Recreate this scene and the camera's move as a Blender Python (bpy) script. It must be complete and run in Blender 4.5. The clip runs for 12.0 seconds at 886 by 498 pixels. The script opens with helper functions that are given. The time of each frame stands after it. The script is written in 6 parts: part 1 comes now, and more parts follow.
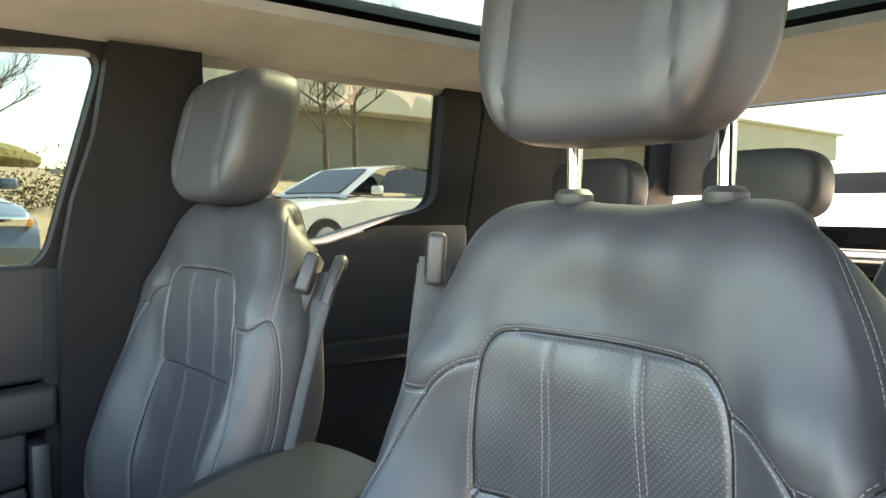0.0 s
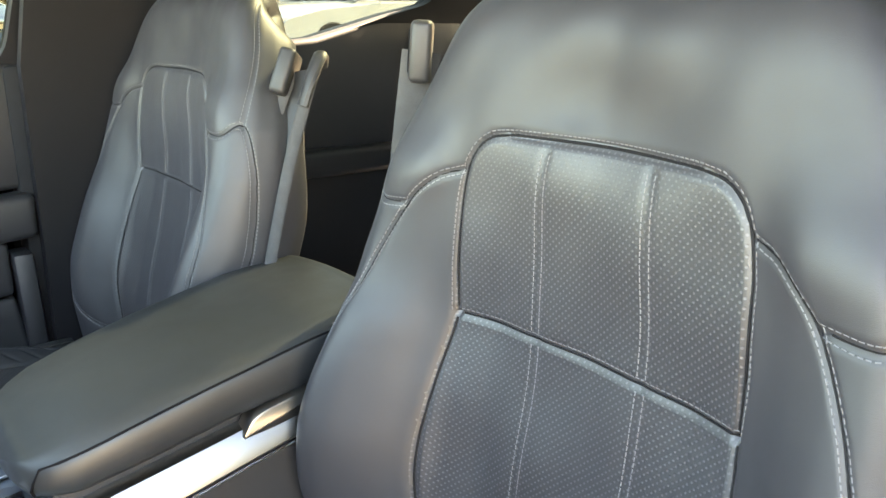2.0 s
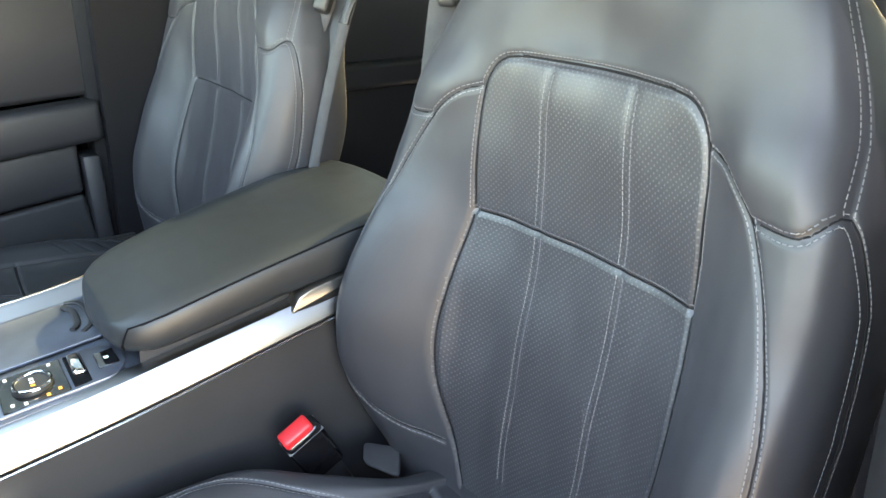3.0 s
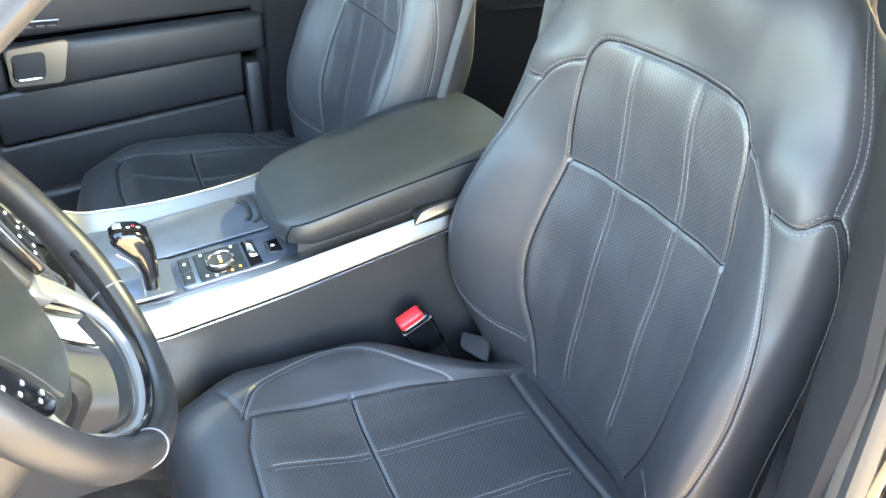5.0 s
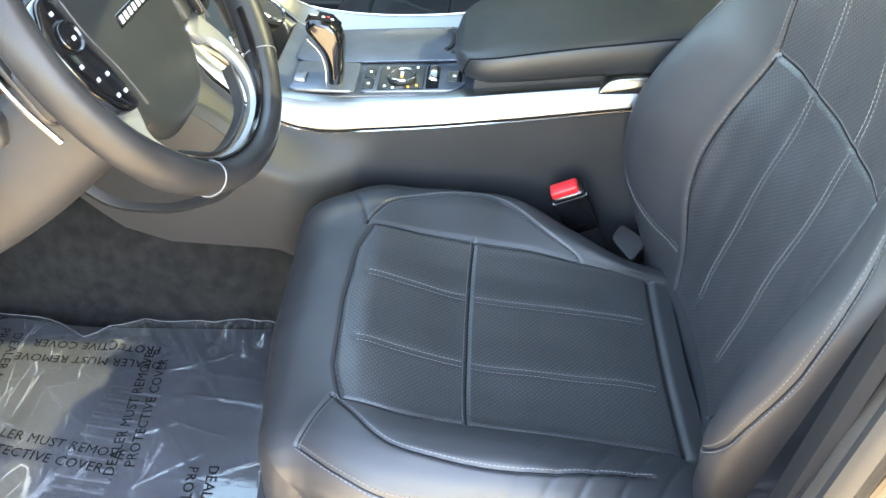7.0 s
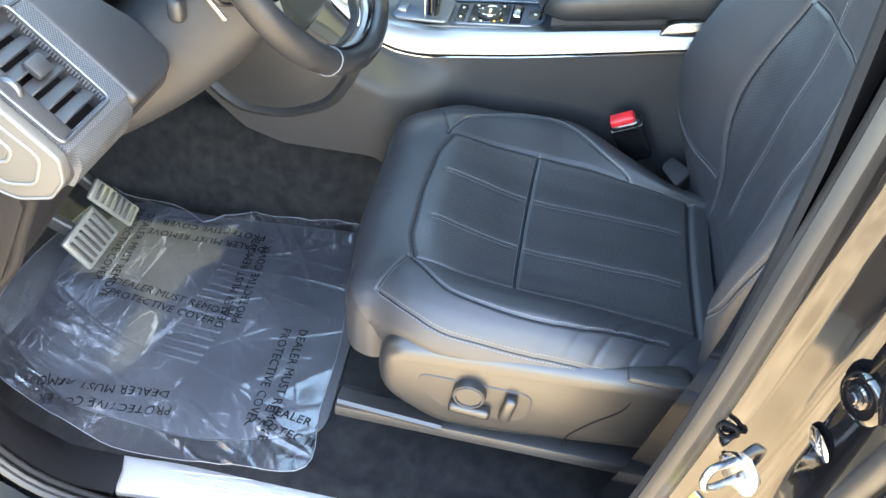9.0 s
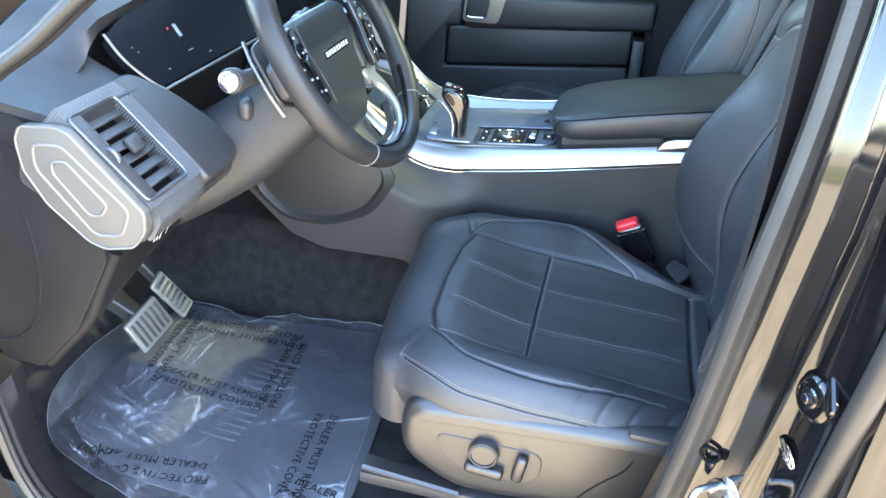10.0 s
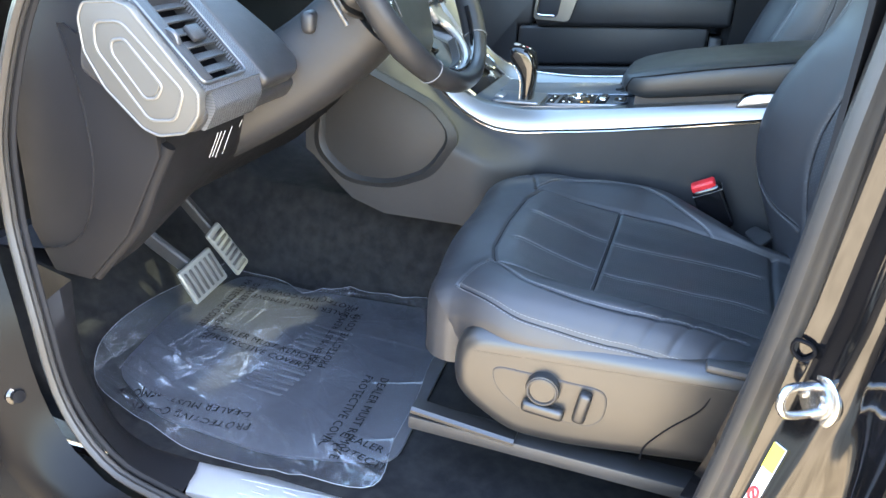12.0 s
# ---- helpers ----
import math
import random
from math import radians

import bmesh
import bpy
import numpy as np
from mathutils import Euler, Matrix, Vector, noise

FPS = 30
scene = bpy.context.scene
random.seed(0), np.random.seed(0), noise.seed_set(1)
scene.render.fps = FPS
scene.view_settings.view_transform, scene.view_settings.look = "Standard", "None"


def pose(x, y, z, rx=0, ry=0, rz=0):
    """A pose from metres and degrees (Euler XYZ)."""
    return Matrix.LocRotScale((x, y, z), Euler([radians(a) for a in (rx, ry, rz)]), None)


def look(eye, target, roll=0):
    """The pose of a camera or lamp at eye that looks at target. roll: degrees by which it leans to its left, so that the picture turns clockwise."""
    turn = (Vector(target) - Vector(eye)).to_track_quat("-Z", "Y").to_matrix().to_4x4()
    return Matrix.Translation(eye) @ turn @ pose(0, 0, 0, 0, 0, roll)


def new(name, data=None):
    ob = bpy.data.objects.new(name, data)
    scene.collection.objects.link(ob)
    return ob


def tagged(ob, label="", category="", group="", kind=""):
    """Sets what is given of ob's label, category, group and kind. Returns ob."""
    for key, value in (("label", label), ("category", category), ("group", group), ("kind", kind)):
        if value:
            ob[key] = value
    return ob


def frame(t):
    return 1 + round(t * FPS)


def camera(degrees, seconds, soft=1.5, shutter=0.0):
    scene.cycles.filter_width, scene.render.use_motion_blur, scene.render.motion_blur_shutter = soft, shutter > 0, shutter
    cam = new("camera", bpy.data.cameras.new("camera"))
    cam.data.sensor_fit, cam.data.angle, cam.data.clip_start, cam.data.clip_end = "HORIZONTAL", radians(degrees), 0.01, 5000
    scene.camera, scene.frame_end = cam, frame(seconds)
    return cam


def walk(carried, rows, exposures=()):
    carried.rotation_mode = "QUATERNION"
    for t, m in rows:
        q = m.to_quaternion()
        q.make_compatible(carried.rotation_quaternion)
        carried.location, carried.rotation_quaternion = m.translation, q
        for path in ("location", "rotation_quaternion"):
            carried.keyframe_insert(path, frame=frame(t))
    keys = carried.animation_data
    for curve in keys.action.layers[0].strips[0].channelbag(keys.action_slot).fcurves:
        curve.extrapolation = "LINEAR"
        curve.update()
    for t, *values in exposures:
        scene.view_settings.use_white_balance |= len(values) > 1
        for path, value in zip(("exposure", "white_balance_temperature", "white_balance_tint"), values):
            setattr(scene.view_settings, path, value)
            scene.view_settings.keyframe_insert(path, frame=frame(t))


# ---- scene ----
cam = camera(59.4, 12.0)
PATH = [
    (0, (-0.81, -0.017, 1.487), (0.739, -1.278, 1.389), 0.5),
    (0.5, (-0.817, -0.023, 1.483), (0.728, -1.264, 1.218), 0.6),
    (1, (-0.812, -0.031, 1.489), (0.717, -1.255, 1.086), 0.6),
    (1.5, (-0.78, -0.068, 1.478), (0.735, -1.276, 0.983), 0.7),
    (2, (-0.748, -0.106, 1.465), (0.759, -1.29, 0.892), 0.7),
    (2.5, (-0.777, -0.091, 1.471), (0.726, -1.241, 0.823), 0.8),
    (3, (-0.852, -0.048, 1.49), (0.649, -1.116, 0.711), 1.2),
    (3.2, (-0.878, -0.043, 1.493), (0.631, -1.061, 0.664), 1.2),
    (4.8, (-0.985, 0.02, 1.63), (0.523, -0.774, 0.583), 2.4),
    (5, (-0.995, 0.029, 1.631), (0.529, -0.732, 0.584), 2.7),
    (5.5, (-1.029, 0.026, 1.628), (0.543, -0.613, 0.569), 3.2),
    (6, (-1.047, -0.009, 1.604), (0.564, -0.467, 0.512), 3.8),
    (6.5, (-1.043, -0.108, 1.57), (0.581, -0.335, 0.424), 4.6),
    (7, (-1.054, -0.177, 1.561), (0.485, -0.189, 0.283), 5.7),
    (7.5, (-1.059, -0.198, 1.552), (0.349, -0.12, 0.134), 6.7),
    (9.3, (-1.335, -0.227, 1.592), (0.203, 0.017, 0.337), 5.2),
    (9.5, (-1.377, -0.245, 1.583), (0.218, 0.031, 0.409), 4.9),
    (10, (-1.443, -0.277, 1.566), (0.263, 0.072, 0.583), 4.3),
    (10.5, (-1.477, -0.292, 1.547), (0.27, 0.12, 0.666), 4.2),
    (11, (-1.496, -0.295, 1.515), (0.256, 0.171, 0.67), 4.1),
    (11.5, (-1.489, -0.293, 1.445), (0.257, 0.214, 0.611), 4.0),
    (12, (-1.475, -0.306, 1.358), (0.262, 0.234, 0.528), 3.8),
]
walk(cam, [(t, look(eye, target, roll)) for t, eye, target, roll in PATH],
     [(0.0, 4.85, 8300, 14), (1.5, 5.3, 9800, 15), (3.0, 5.3, 8900, 15), (5.0, 5.75, 7900, 12), (6.3, 5.45, 7800, 12), (7.5, 5.25, 8500, 10), (9.5, 4.95, 7000, 10), (10.5, 4.9, 6300, 10), (12.0, 4.75, 6700, 11)])

# ---- light ----
SUN_AZ, SUN_EL = 173.0, 44.0     # degrees clockwise from the car's nose, and above the horizon
world = bpy.data.worlds.new("sky")
scene.world = world
world.use_nodes = True
wn = world.node_tree.nodes
sky = wn.new("ShaderNodeTexSky")
sky.sky_type, sky.sun_disc = "NISHITA", False
sky.sun_elevation, sky.sun_rotation = radians(SUN_EL), radians(SUN_AZ)
wn["Background"].inputs[1].default_value = 0.15
world.node_tree.links.new(sky.outputs[0], wn["Background"].inputs[0])
sun = new("sun", bpy.data.lights.new("sun", "SUN"))
sun.data.energy, sun.data.angle, sun.data.color = 3.6, radians(0.6), (1.0, 0.92, 0.80)
sun_way = Vector((math.sin(radians(SUN_AZ)) * math.cos(radians(SUN_EL)), math.cos(radians(SUN_AZ)) * math.cos(radians(SUN_EL)), math.sin(radians(SUN_EL))))
sun.matrix_world = look(sun_way * 20, (0, 0, 0))


# ---- materials ----
def surface(name, colour, rough=0.5, metal=0.0, vary=0.15, scale=6.0, grain=0.0, grain_scale=900.0, spec=0.5, coat=0.0, second=None, second_at=0.55, sheen=0.0):
    """A procedural surface: broad stains at `scale`, roughness wear, and fine relief of `grain`."""
    m = bpy.data.materials.new(name)
    m.use_nodes = True
    n, k = m.node_tree.nodes, m.node_tree.links
    b = n["Principled BSDF"]
    at = n.new("ShaderNodeTexCoord")
    broad = n.new("ShaderNodeTexNoise")
    broad.inputs["Scale"].default_value, broad.inputs["Detail"].default_value = scale, 5
    k.new(at.outputs["Object"], broad.inputs["Vector"])
    ramp = n.new("ShaderNodeValToRGB")
    lo = tuple(c * (1 - vary) for c in colour)
    hi = second if second else tuple(min(1, c * (1 + vary)) for c in colour)
    ramp.color_ramp.elements[0].color, ramp.color_ramp.elements[1].color = (*lo, 1), (*hi, 1)
    ramp.color_ramp.elements[0].position, ramp.color_ramp.elements[1].position = 0.35, second_at + 0.12
    k.new(broad.outputs[0], ramp.inputs[0])
    k.new(ramp.outputs[0], b.inputs["Base Color"])
    wear = n.new("ShaderNodeMapRange")
    wear.inputs["To Min"].default_value, wear.inputs["To Max"].default_value = max(0.02, rough * (0.98 if metal > 0.5 else 0.94)), min(1, rough * (1.03 if metal > 0.5 else 1.07))
    fine = n.new("ShaderNodeTexNoise")
    fine.inputs["Scale"].default_value, fine.inputs["Detail"].default_value = scale * 7, 6
    k.new(at.outputs["Object"], fine.inputs["Vector"])
    wear.inputs["From Min"].default_value, wear.inputs["From Max"].default_value = 0.3, 0.7
    k.new(fine.outputs[0], wear.inputs[0])
    k.new(wear.outputs[0], b.inputs["Roughness"])
    b.inputs["Metallic"].default_value = metal
    b.inputs["Specular IOR Level"].default_value = spec
    b.inputs["Coat Weight"].default_value = coat
    b.inputs["Coat Roughness"].default_value = 0.04
    b.inputs["Sheen Weight"].default_value = sheen
    if grain:
        cell = n.new("ShaderNodeTexNoise")
        cell.inputs["Scale"].default_value, cell.inputs["Detail"].default_value = grain_scale, 3
        k.new(at.outputs["Object"], cell.inputs["Vector"])
        bump = n.new("ShaderNodeBump")
        bump.inputs["Strength"].default_value, bump.inputs["Distance"].default_value = grain, 0.0008
        k.new(cell.outputs[0], bump.inputs["Height"])
        k.new(bump.outputs[0], b.inputs["Normal"])
    return m


def dotted(m, pitch, radius, depth, colour, shift=True):
    """Adds rows of small holes to a surface, by the mesh's own metres (UV)."""
    n, k = m.node_tree.nodes, m.node_tree.links
    b = n["Principled BSDF"]
    uv = n.new("ShaderNodeUVMap")
    turn = n.new("ShaderNodeMapping")
    turn.inputs["Rotation"].default_value = (0, 0, radians(45) if shift else 0)
    turn.inputs["Scale"].default_value = (1 / pitch, 1 / pitch, 1)
    k.new(uv.outputs[0], turn.inputs["Vector"])
    frac = n.new("ShaderNodeVectorMath")
    frac.operation = "FRACTION"
    k.new(turn.outputs[0], frac.inputs[0])
    sub = n.new("ShaderNodeVectorMath")
    sub.operation = "SUBTRACT"
    sub.inputs[1].default_value = (0.5, 0.5, 0.0)
    k.new(frac.outputs[0], sub.inputs[0])
    flat = n.new("ShaderNodeVectorMath")
    flat.operation = "MULTIPLY"
    flat.inputs[1].default_value = (1, 1, 0)
    k.new(sub.outputs[0], flat.inputs[0])
    far = n.new("ShaderNodeVectorMath")
    far.operation = "LENGTH"
    k.new(flat.outputs[0], far.inputs[0])
    edge = n.new("ShaderNodeMapRange")
    edge.inputs["From Min"].default_value, edge.inputs["From Max"].default_value = radius * 0.7, radius * 1.3
    k.new(far.outputs["Value"], edge.inputs[0])
    mix = n.new("ShaderNodeMix")
    mix.data_type = "RGBA"
    mix.inputs[6].default_value = (*colour, 1)
    k.new(edge.outputs[0], mix.inputs[0])
    old = b.inputs["Base Color"].links[0].from_socket
    k.new(old, mix.inputs[7])
    k.new(mix.outputs[2], b.inputs["Base Color"])
    bump = n.new("ShaderNodeBump")
    bump.inputs["Strength"].default_value, bump.inputs["Distance"].default_value = depth, 0.0012
    k.new(edge.outputs[0], bump.inputs["Height"])
    if b.inputs["Normal"].links:
        k.new(b.inputs["Normal"].links[0].from_socket, bump.inputs["Normal"])
    k.new(bump.outputs[0], b.inputs["Normal"])
    return m


def pane(name, tint, facing=0.04, rough=0.02):
    """Thin glass: tinted and clear, with a mirror sheen that grows towards grazing angles, alike from both sides."""
    m = bpy.data.materials.new(name)
    m.use_nodes = True
    n, k = m.node_tree.nodes, m.node_tree.links
    n.remove(n["Principled BSDF"])
    clear, shine, mix, edge = n.new("ShaderNodeBsdfTransparent"), n.new("ShaderNodeBsdfGlossy"), n.new("ShaderNodeMixShader"), n.new("ShaderNodeLayerWeight")
    clear.inputs[0].default_value = (*tint, 1)
    shine.inputs["Roughness"].default_value = rough
    edge.inputs[0].default_value = 0.5
    power, lift = n.new("ShaderNodeMath"), n.new("ShaderNodeMath")
    power.operation, lift.operation = "POWER", "MULTIPLY_ADD"
    power.inputs[1].default_value = 5
    lift.inputs[1].default_value, lift.inputs[2].default_value = 0.94 - facing, facing
    k.new(edge.outputs["Facing"], power.inputs[0])
    k.new(power.outputs[0], lift.inputs[0])
    k.new(lift.outputs[0], mix.inputs[0])
    k.new(clear.outputs[0], mix.inputs[1])
    k.new(shine.outputs[0], mix.inputs[2])
    k.new(mix.outputs[0], n["Material Output"].inputs[0])
    return m


LEATHER = surface("black_leather", (0.0190, 0.0198, 0.0228), 0.50, vary=0.10, scale=5, grain=0.13, grain_scale=1500, spec=0.55)
PERF = dotted(surface("perforated_leather", (0.0175, 0.018, 0.0205), 0.45, vary=0.10, scale=5, grain=0.12, grain_scale=1500, spec=0.75), 0.0046, 0.20, 0.25, (0.048, 0.050, 0.053))
RIMLEATHER = surface("wheel_leather", (0.017, 0.017, 0.018), 0.31, vary=0.2, scale=25, grain=0.10, grain_scale=1600, spec=.34)
RIMPERF = dotted(surface("wheel_perforated_leather", (0.017, 0.017, 0.018), 0.40, vary=0.2, scale=25, grain=0.12, grain_scale=1600, spec=.26), 0.0022, 0.22, 0.10, (0.016, 0.016, 0.016))
# colour of the dark lines that draw the shade in seam grooves
SEAMSHADE = surface("seam_groove_shade", (0.006, 0.006, 0.007), 0.7, spec=0.2)
THREAD = surface("grey_thread", (0.115, 0.116, 0.12), 0.8)
PLASTIC = surface("black_grained_plastic", (0.021, 0.021, 0.022), 0.44, vary=0.15, scale=12, grain=0.25, grain_scale=1200, spec=0.45)
SIDEPLASTIC = surface("console_side_plastic", (0.018, 0.018, 0.0192), 0.52, vary=0.10, scale=10, grain=0.3, grain_scale=1200, spec=0.35)
SHIELD = surface("satin_black_plastic", (0.0145, 0.014, 0.0138), 0.36, vary=0.05, scale=3, grain=0.04, grain_scale=1500, spec=0.60)
DARKPLASTIC = surface("dark_plastic", (0.022, 0.022, 0.023), 0.5, vary=0.2, scale=12, grain=0.3)
GLOSS = surface("gloss_black_plastic", (0.006, 0.006, 0.007), 0.10, vary=0.2, scale=20, coat=0.3)
# car paint with its gloss held down, so the front pillar mirrors little light
DIMPAINT = surface("dimmed_black_paint", (0.004, 0.004, 0.0045), 0.22, vary=0.2, scale=8, spec=0.09)
PAINT = surface("black_car_paint", (0.003, 0.003, 0.0035), 0.07, vary=0.3, scale=8, spec=0.55)
SATIN = surface("satin_aluminium", (0.235, 0.235, 0.232), 0.32, metal=1.0, vary=0.04, scale=8)
SILLMETAL = surface("brushed_sill_aluminium", (0.42, 0.425, 0.43), 0.40, metal=0.45, vary=0.05, scale=9, grain=0.1, grain_scale=500)
VENTMETAL = surface("dark_satin_metal", (0.115, 0.118, 0.123), 0.40, metal=0.8, vary=0.05, scale=9)
SILVERTRIM = surface("silver_painted_trim", (0.30, 0.305, 0.31), 0.38, metal=0.75, vary=0.05, scale=9)
GREYTRIM = surface("grey_trim_plastic", (0.030, 0.030, 0.032), 0.48, vary=0.08, scale=8, grain=0.15, grain_scale=1200, spec=0.35)
CAPLINE = surface("pale_metal_line", (0.14, 0.137, 0.127), 0.40, metal=0.4, vary=0.04, scale=9)
CAPTRIM = surface("warm_grey_metal_trim", (0.082, 0.079, 0.071), 0.44, metal=0.3, vary=0.05, scale=9)
CHROME = surface("chrome", (0.80, 0.80, 0.80), 0.09, metal=1.0, vary=0.05, scale=15)
STEEL = surface("zinc_steel", (0.42, 0.43, 0.44), 0.24, metal=1.0, vary=0.15, scale=40, grain=0.15)
GREYBLUE = surface("brushed_grey_aluminium", (0.135, 0.152, 0.185), 0.33, metal=0.7, vary=0.1, scale=25, grain=0.12, grain_scale=500)
WEAVE = dotted(surface("grey_woven_trim", (0.13, 0.137, 0.147), 0.36, metal=0.5, vary=0.1, scale=20), 0.0026, 0.34, 0.5, (0.02, 0.02, 0.022))
CARPET = surface("black_carpet", (0.013, 0.013, 0.014), 0.95, vary=0.12, scale=40, grain=1.0, grain_scale=900, spec=0.1, second=(0.021, 0.0205, 0.020))
MATT = surface("black_rubber_mat", (0.040, 0.041, 0.047), 0.6, vary=0.2, scale=10, grain=0.4)
PEDAL = surface("brushed_pedal_metal", (0.145, 0.15, 0.14), 0.34, metal=0.35, vary=0.06, scale=20)
RUBBER = surface("door_seal_rubber", (0.020, 0.0195, 0.019), 0.42, vary=0.12, scale=12, grain=0.15, grain_scale=1400, spec=0.32)
# the black leather again, darkened and greened for shade and windscreen reflections
DIMLEATHER = surface("dimmed_leather", (0.0125, 0.0145, 0.0160), 0.44, vary=0.10, scale=5, grain=0.10, grain_scale=1500, spec=0.46)
LINER = surface("headliner_cloth", (0.24, 0.235, 0.23), 0.95, vary=0.08, scale=12, grain=0.5, grain_scale=700, sheen=0.2)
DOORTRIM = surface("door_trim_leather", (0.015, 0.015, 0.017), 0.46, vary=0.10, scale=5, grain=0.12, grain_scale=1400, spec=0.40)
STRIPCLOTH = surface("grey_strip_cloth", (0.034, 0.034, 0.035), 0.75, vary=0.15, scale=60, grain=0.6, grain_scale=1300)
RED = surface("red_plastic", (0.60, 0.02, 0.025), 0.4, vary=0.1, scale=40)
WHITE = surface("white_print", (0.75, 0.75, 0.75), 0.5)
INK = surface("black_ink", (0.004, 0.004, 0.005), 0.7, spec=0.08)
MATTE = surface("matte_black_trim", (0.010, 0.010, 0.011), 0.75, spec=0.12, vary=0.1)
DASHPLASTIC = surface("soft_black_plastic", (0.0085, 0.0085, 0.0095), 0.50, vary=0.08, scale=6, grain=0.2, grain_scale=1200, spec=0.10)
YELLOW = surface("yellow_label", (0.75, 0.68, 0.06), 0.5)
AMBER = surface("amber_print", (0.85, 0.35, 0.05), 0.5)
SCREEN = surface("black_display_glass", (0.004, 0.005, 0.007), 0.24, vary=0.1, spec=0.07)
DIMPRINT = surface("dim_display_print", (0.16, 0.17, 0.18), 0.5)
GREY = surface("grey_print", (0.35, 0.36, 0.38), 0.5)
DARKGLASS = pane("tinted_glass", (0.060, 0.072, 0.062))
ROOFGLASS = pane("tinted_roof_glass", (0.068, 0.080, 0.062))
GREENGLASS = pane("windscreen_glass", (0.66, 0.75, 0.69))
# crinkled clear film: thin haze tinted like reflected sky, glints painted along creases, a soft sheen
FILM = pane("clear_plastic_film", (0.84, 0.86, 0.90), 0.10, 0.08)
fn_, fk_ = FILM.node_tree.nodes, FILM.node_tree.links
f_at = fn_.new("ShaderNodeTexCoord")


def crease(scale, warp, width, way):
    """Thin lines where a noise passes its middle."""
    a, d, g = fn_.new("ShaderNodeTexNoise"), fn_.new("ShaderNodeMath"), fn_.new("ShaderNodeMapRange")
    a.inputs["Scale"].default_value, a.inputs["Detail"].default_value, a.inputs["Distortion"].default_value = scale, 2, warp
    turn = fn_.new("ShaderNodeMapping")
    turn.inputs["Rotation"].default_value, turn.inputs["Scale"].default_value = (0, 0, radians(way)), (0.22, 1, 1)
    fk_.new(f_at.outputs["Object"], turn.inputs["Vector"])
    fk_.new(turn.outputs[0], a.inputs["Vector"])
    d.operation = "SUBTRACT"
    fk_.new(a.outputs[0], d.inputs[0])
    d.inputs[1].default_value = 0.5
    e = fn_.new("ShaderNodeMath")
    e.operation = "ABSOLUTE"
    fk_.new(d.outputs[0], e.inputs[0])
    g.inputs["From Min"].default_value, g.inputs["From Max"].default_value = 0.0, width
    g.inputs["To Min"].default_value, g.inputs["To Max"].default_value = 1.0, 0.0
    fk_.new(e.outputs[0], g.inputs[0])
    return g.outputs[0]


def node_math(op, a, b):
    m = fn_.new("ShaderNodeMath")
    m.operation = op
    for k, v in ((0, a), (1, b)):
        if isinstance(v, (int, float)):
            m.inputs[k].default_value = v
        else:
            fk_.new(v, m.inputs[k])
    return m.outputs[0]


f_patch, f_ramp = fn_.new("ShaderNodeTexNoise"), fn_.new("ShaderNodeMapRange")
f_patch.inputs["Scale"].default_value, f_patch.inputs["Detail"].default_value = 4.5, 2
fk_.new(f_at.outputs["Object"], f_patch.inputs["Vector"])
f_ramp.inputs["From Min"].default_value, f_ramp.inputs["From Max"].default_value = 0.43, 0.62
fk_.new(f_patch.outputs[0], f_ramp.inputs[0])
# pale lines painted where the folds of the film would glint
f_lines = node_math("MULTIPLY", node_math("MAXIMUM", crease(14, 0.6, 0.011, 62), crease(19, 0.8, 0.012, -15)), f_ramp.outputs[0])
f_haze, f_mix, f_bump = fn_.new("ShaderNodeBsdfDiffuse"), fn_.new("ShaderNodeMixShader"), fn_.new("ShaderNodeBump")
f_haze.inputs[0].default_value = (0.50, 0.54, 0.60, 1)
fk_.new(node_math("ADD", node_math("MULTIPLY", f_lines, 0.30), node_math("ADD", node_math("MULTIPLY", f_ramp.outputs[0], 0.020), 0.040)), f_mix.inputs[0])
f_bump.inputs["Strength"].default_value, f_bump.inputs["Distance"].default_value = 0.12, 0.002
f_fine = fn_.new("ShaderNodeTexNoise")
f_fine.inputs["Scale"].default_value, f_fine.inputs["Detail"].default_value, f_fine.inputs["Distortion"].default_value = 38, 3, 1.2
fk_.new(f_at.outputs["Object"], f_fine.inputs["Vector"])
fk_.new(node_math("ADD", f_lines, node_math("MULTIPLY", f_fine.outputs[0], 1.4)), f_bump.inputs["Height"])
for n_ in list(fn_):
    if n_.type in ("BSDF_GLOSSY", "LAYER_WEIGHT"):
        fk_.new(f_bump.outputs[0], n_.inputs["Normal"])
    if n_.type == "BSDF_TRANSPARENT":
        old_ = n_.outputs[0].links[0].to_socket
        fk_.new(n_.outputs[0], f_mix.inputs[1])
        fk_.new(f_haze.outputs[0], f_mix.inputs[2])
        fk_.new(f_mix.outputs[0], old_)
FILMGLINT = surface("film_glint", (0.16, 0.165, 0.175), 0.25, vary=0.05)
GROUND = surface("beige_gravel_tarmac", (0.36, 0.285, 0.180), 0.9, vary=0.25, scale=5, grain=1.0, grain_scale=140, second=(0.46, 0.375, 0.25))
BUILDING = surface("beige_render_wall", (0.27, 0.25, 0.20), 0.9, vary=0.08, scale=0.6, grain=0.3, grain_scale=60)
FASCIA = surface("cream_fascia", (0.66, 0.62, 0.50), 0.8, vary=0.06, scale=0.5)
BARK = surface("bark", (0.13, 0.10, 0.075), 0.9, vary=0.3, scale=8, grain=0.6, grain_scale=60)
HEDGE = surface("dry_hedge_leaves", (0.12, 0.10, 0.045), 0.8, vary=0.4, scale=4)
GRASS = surface("dry_grass", (0.17, 0.16, 0.06), 0.9, vary=0.35, scale=2, grain=0.8, grain_scale=80)
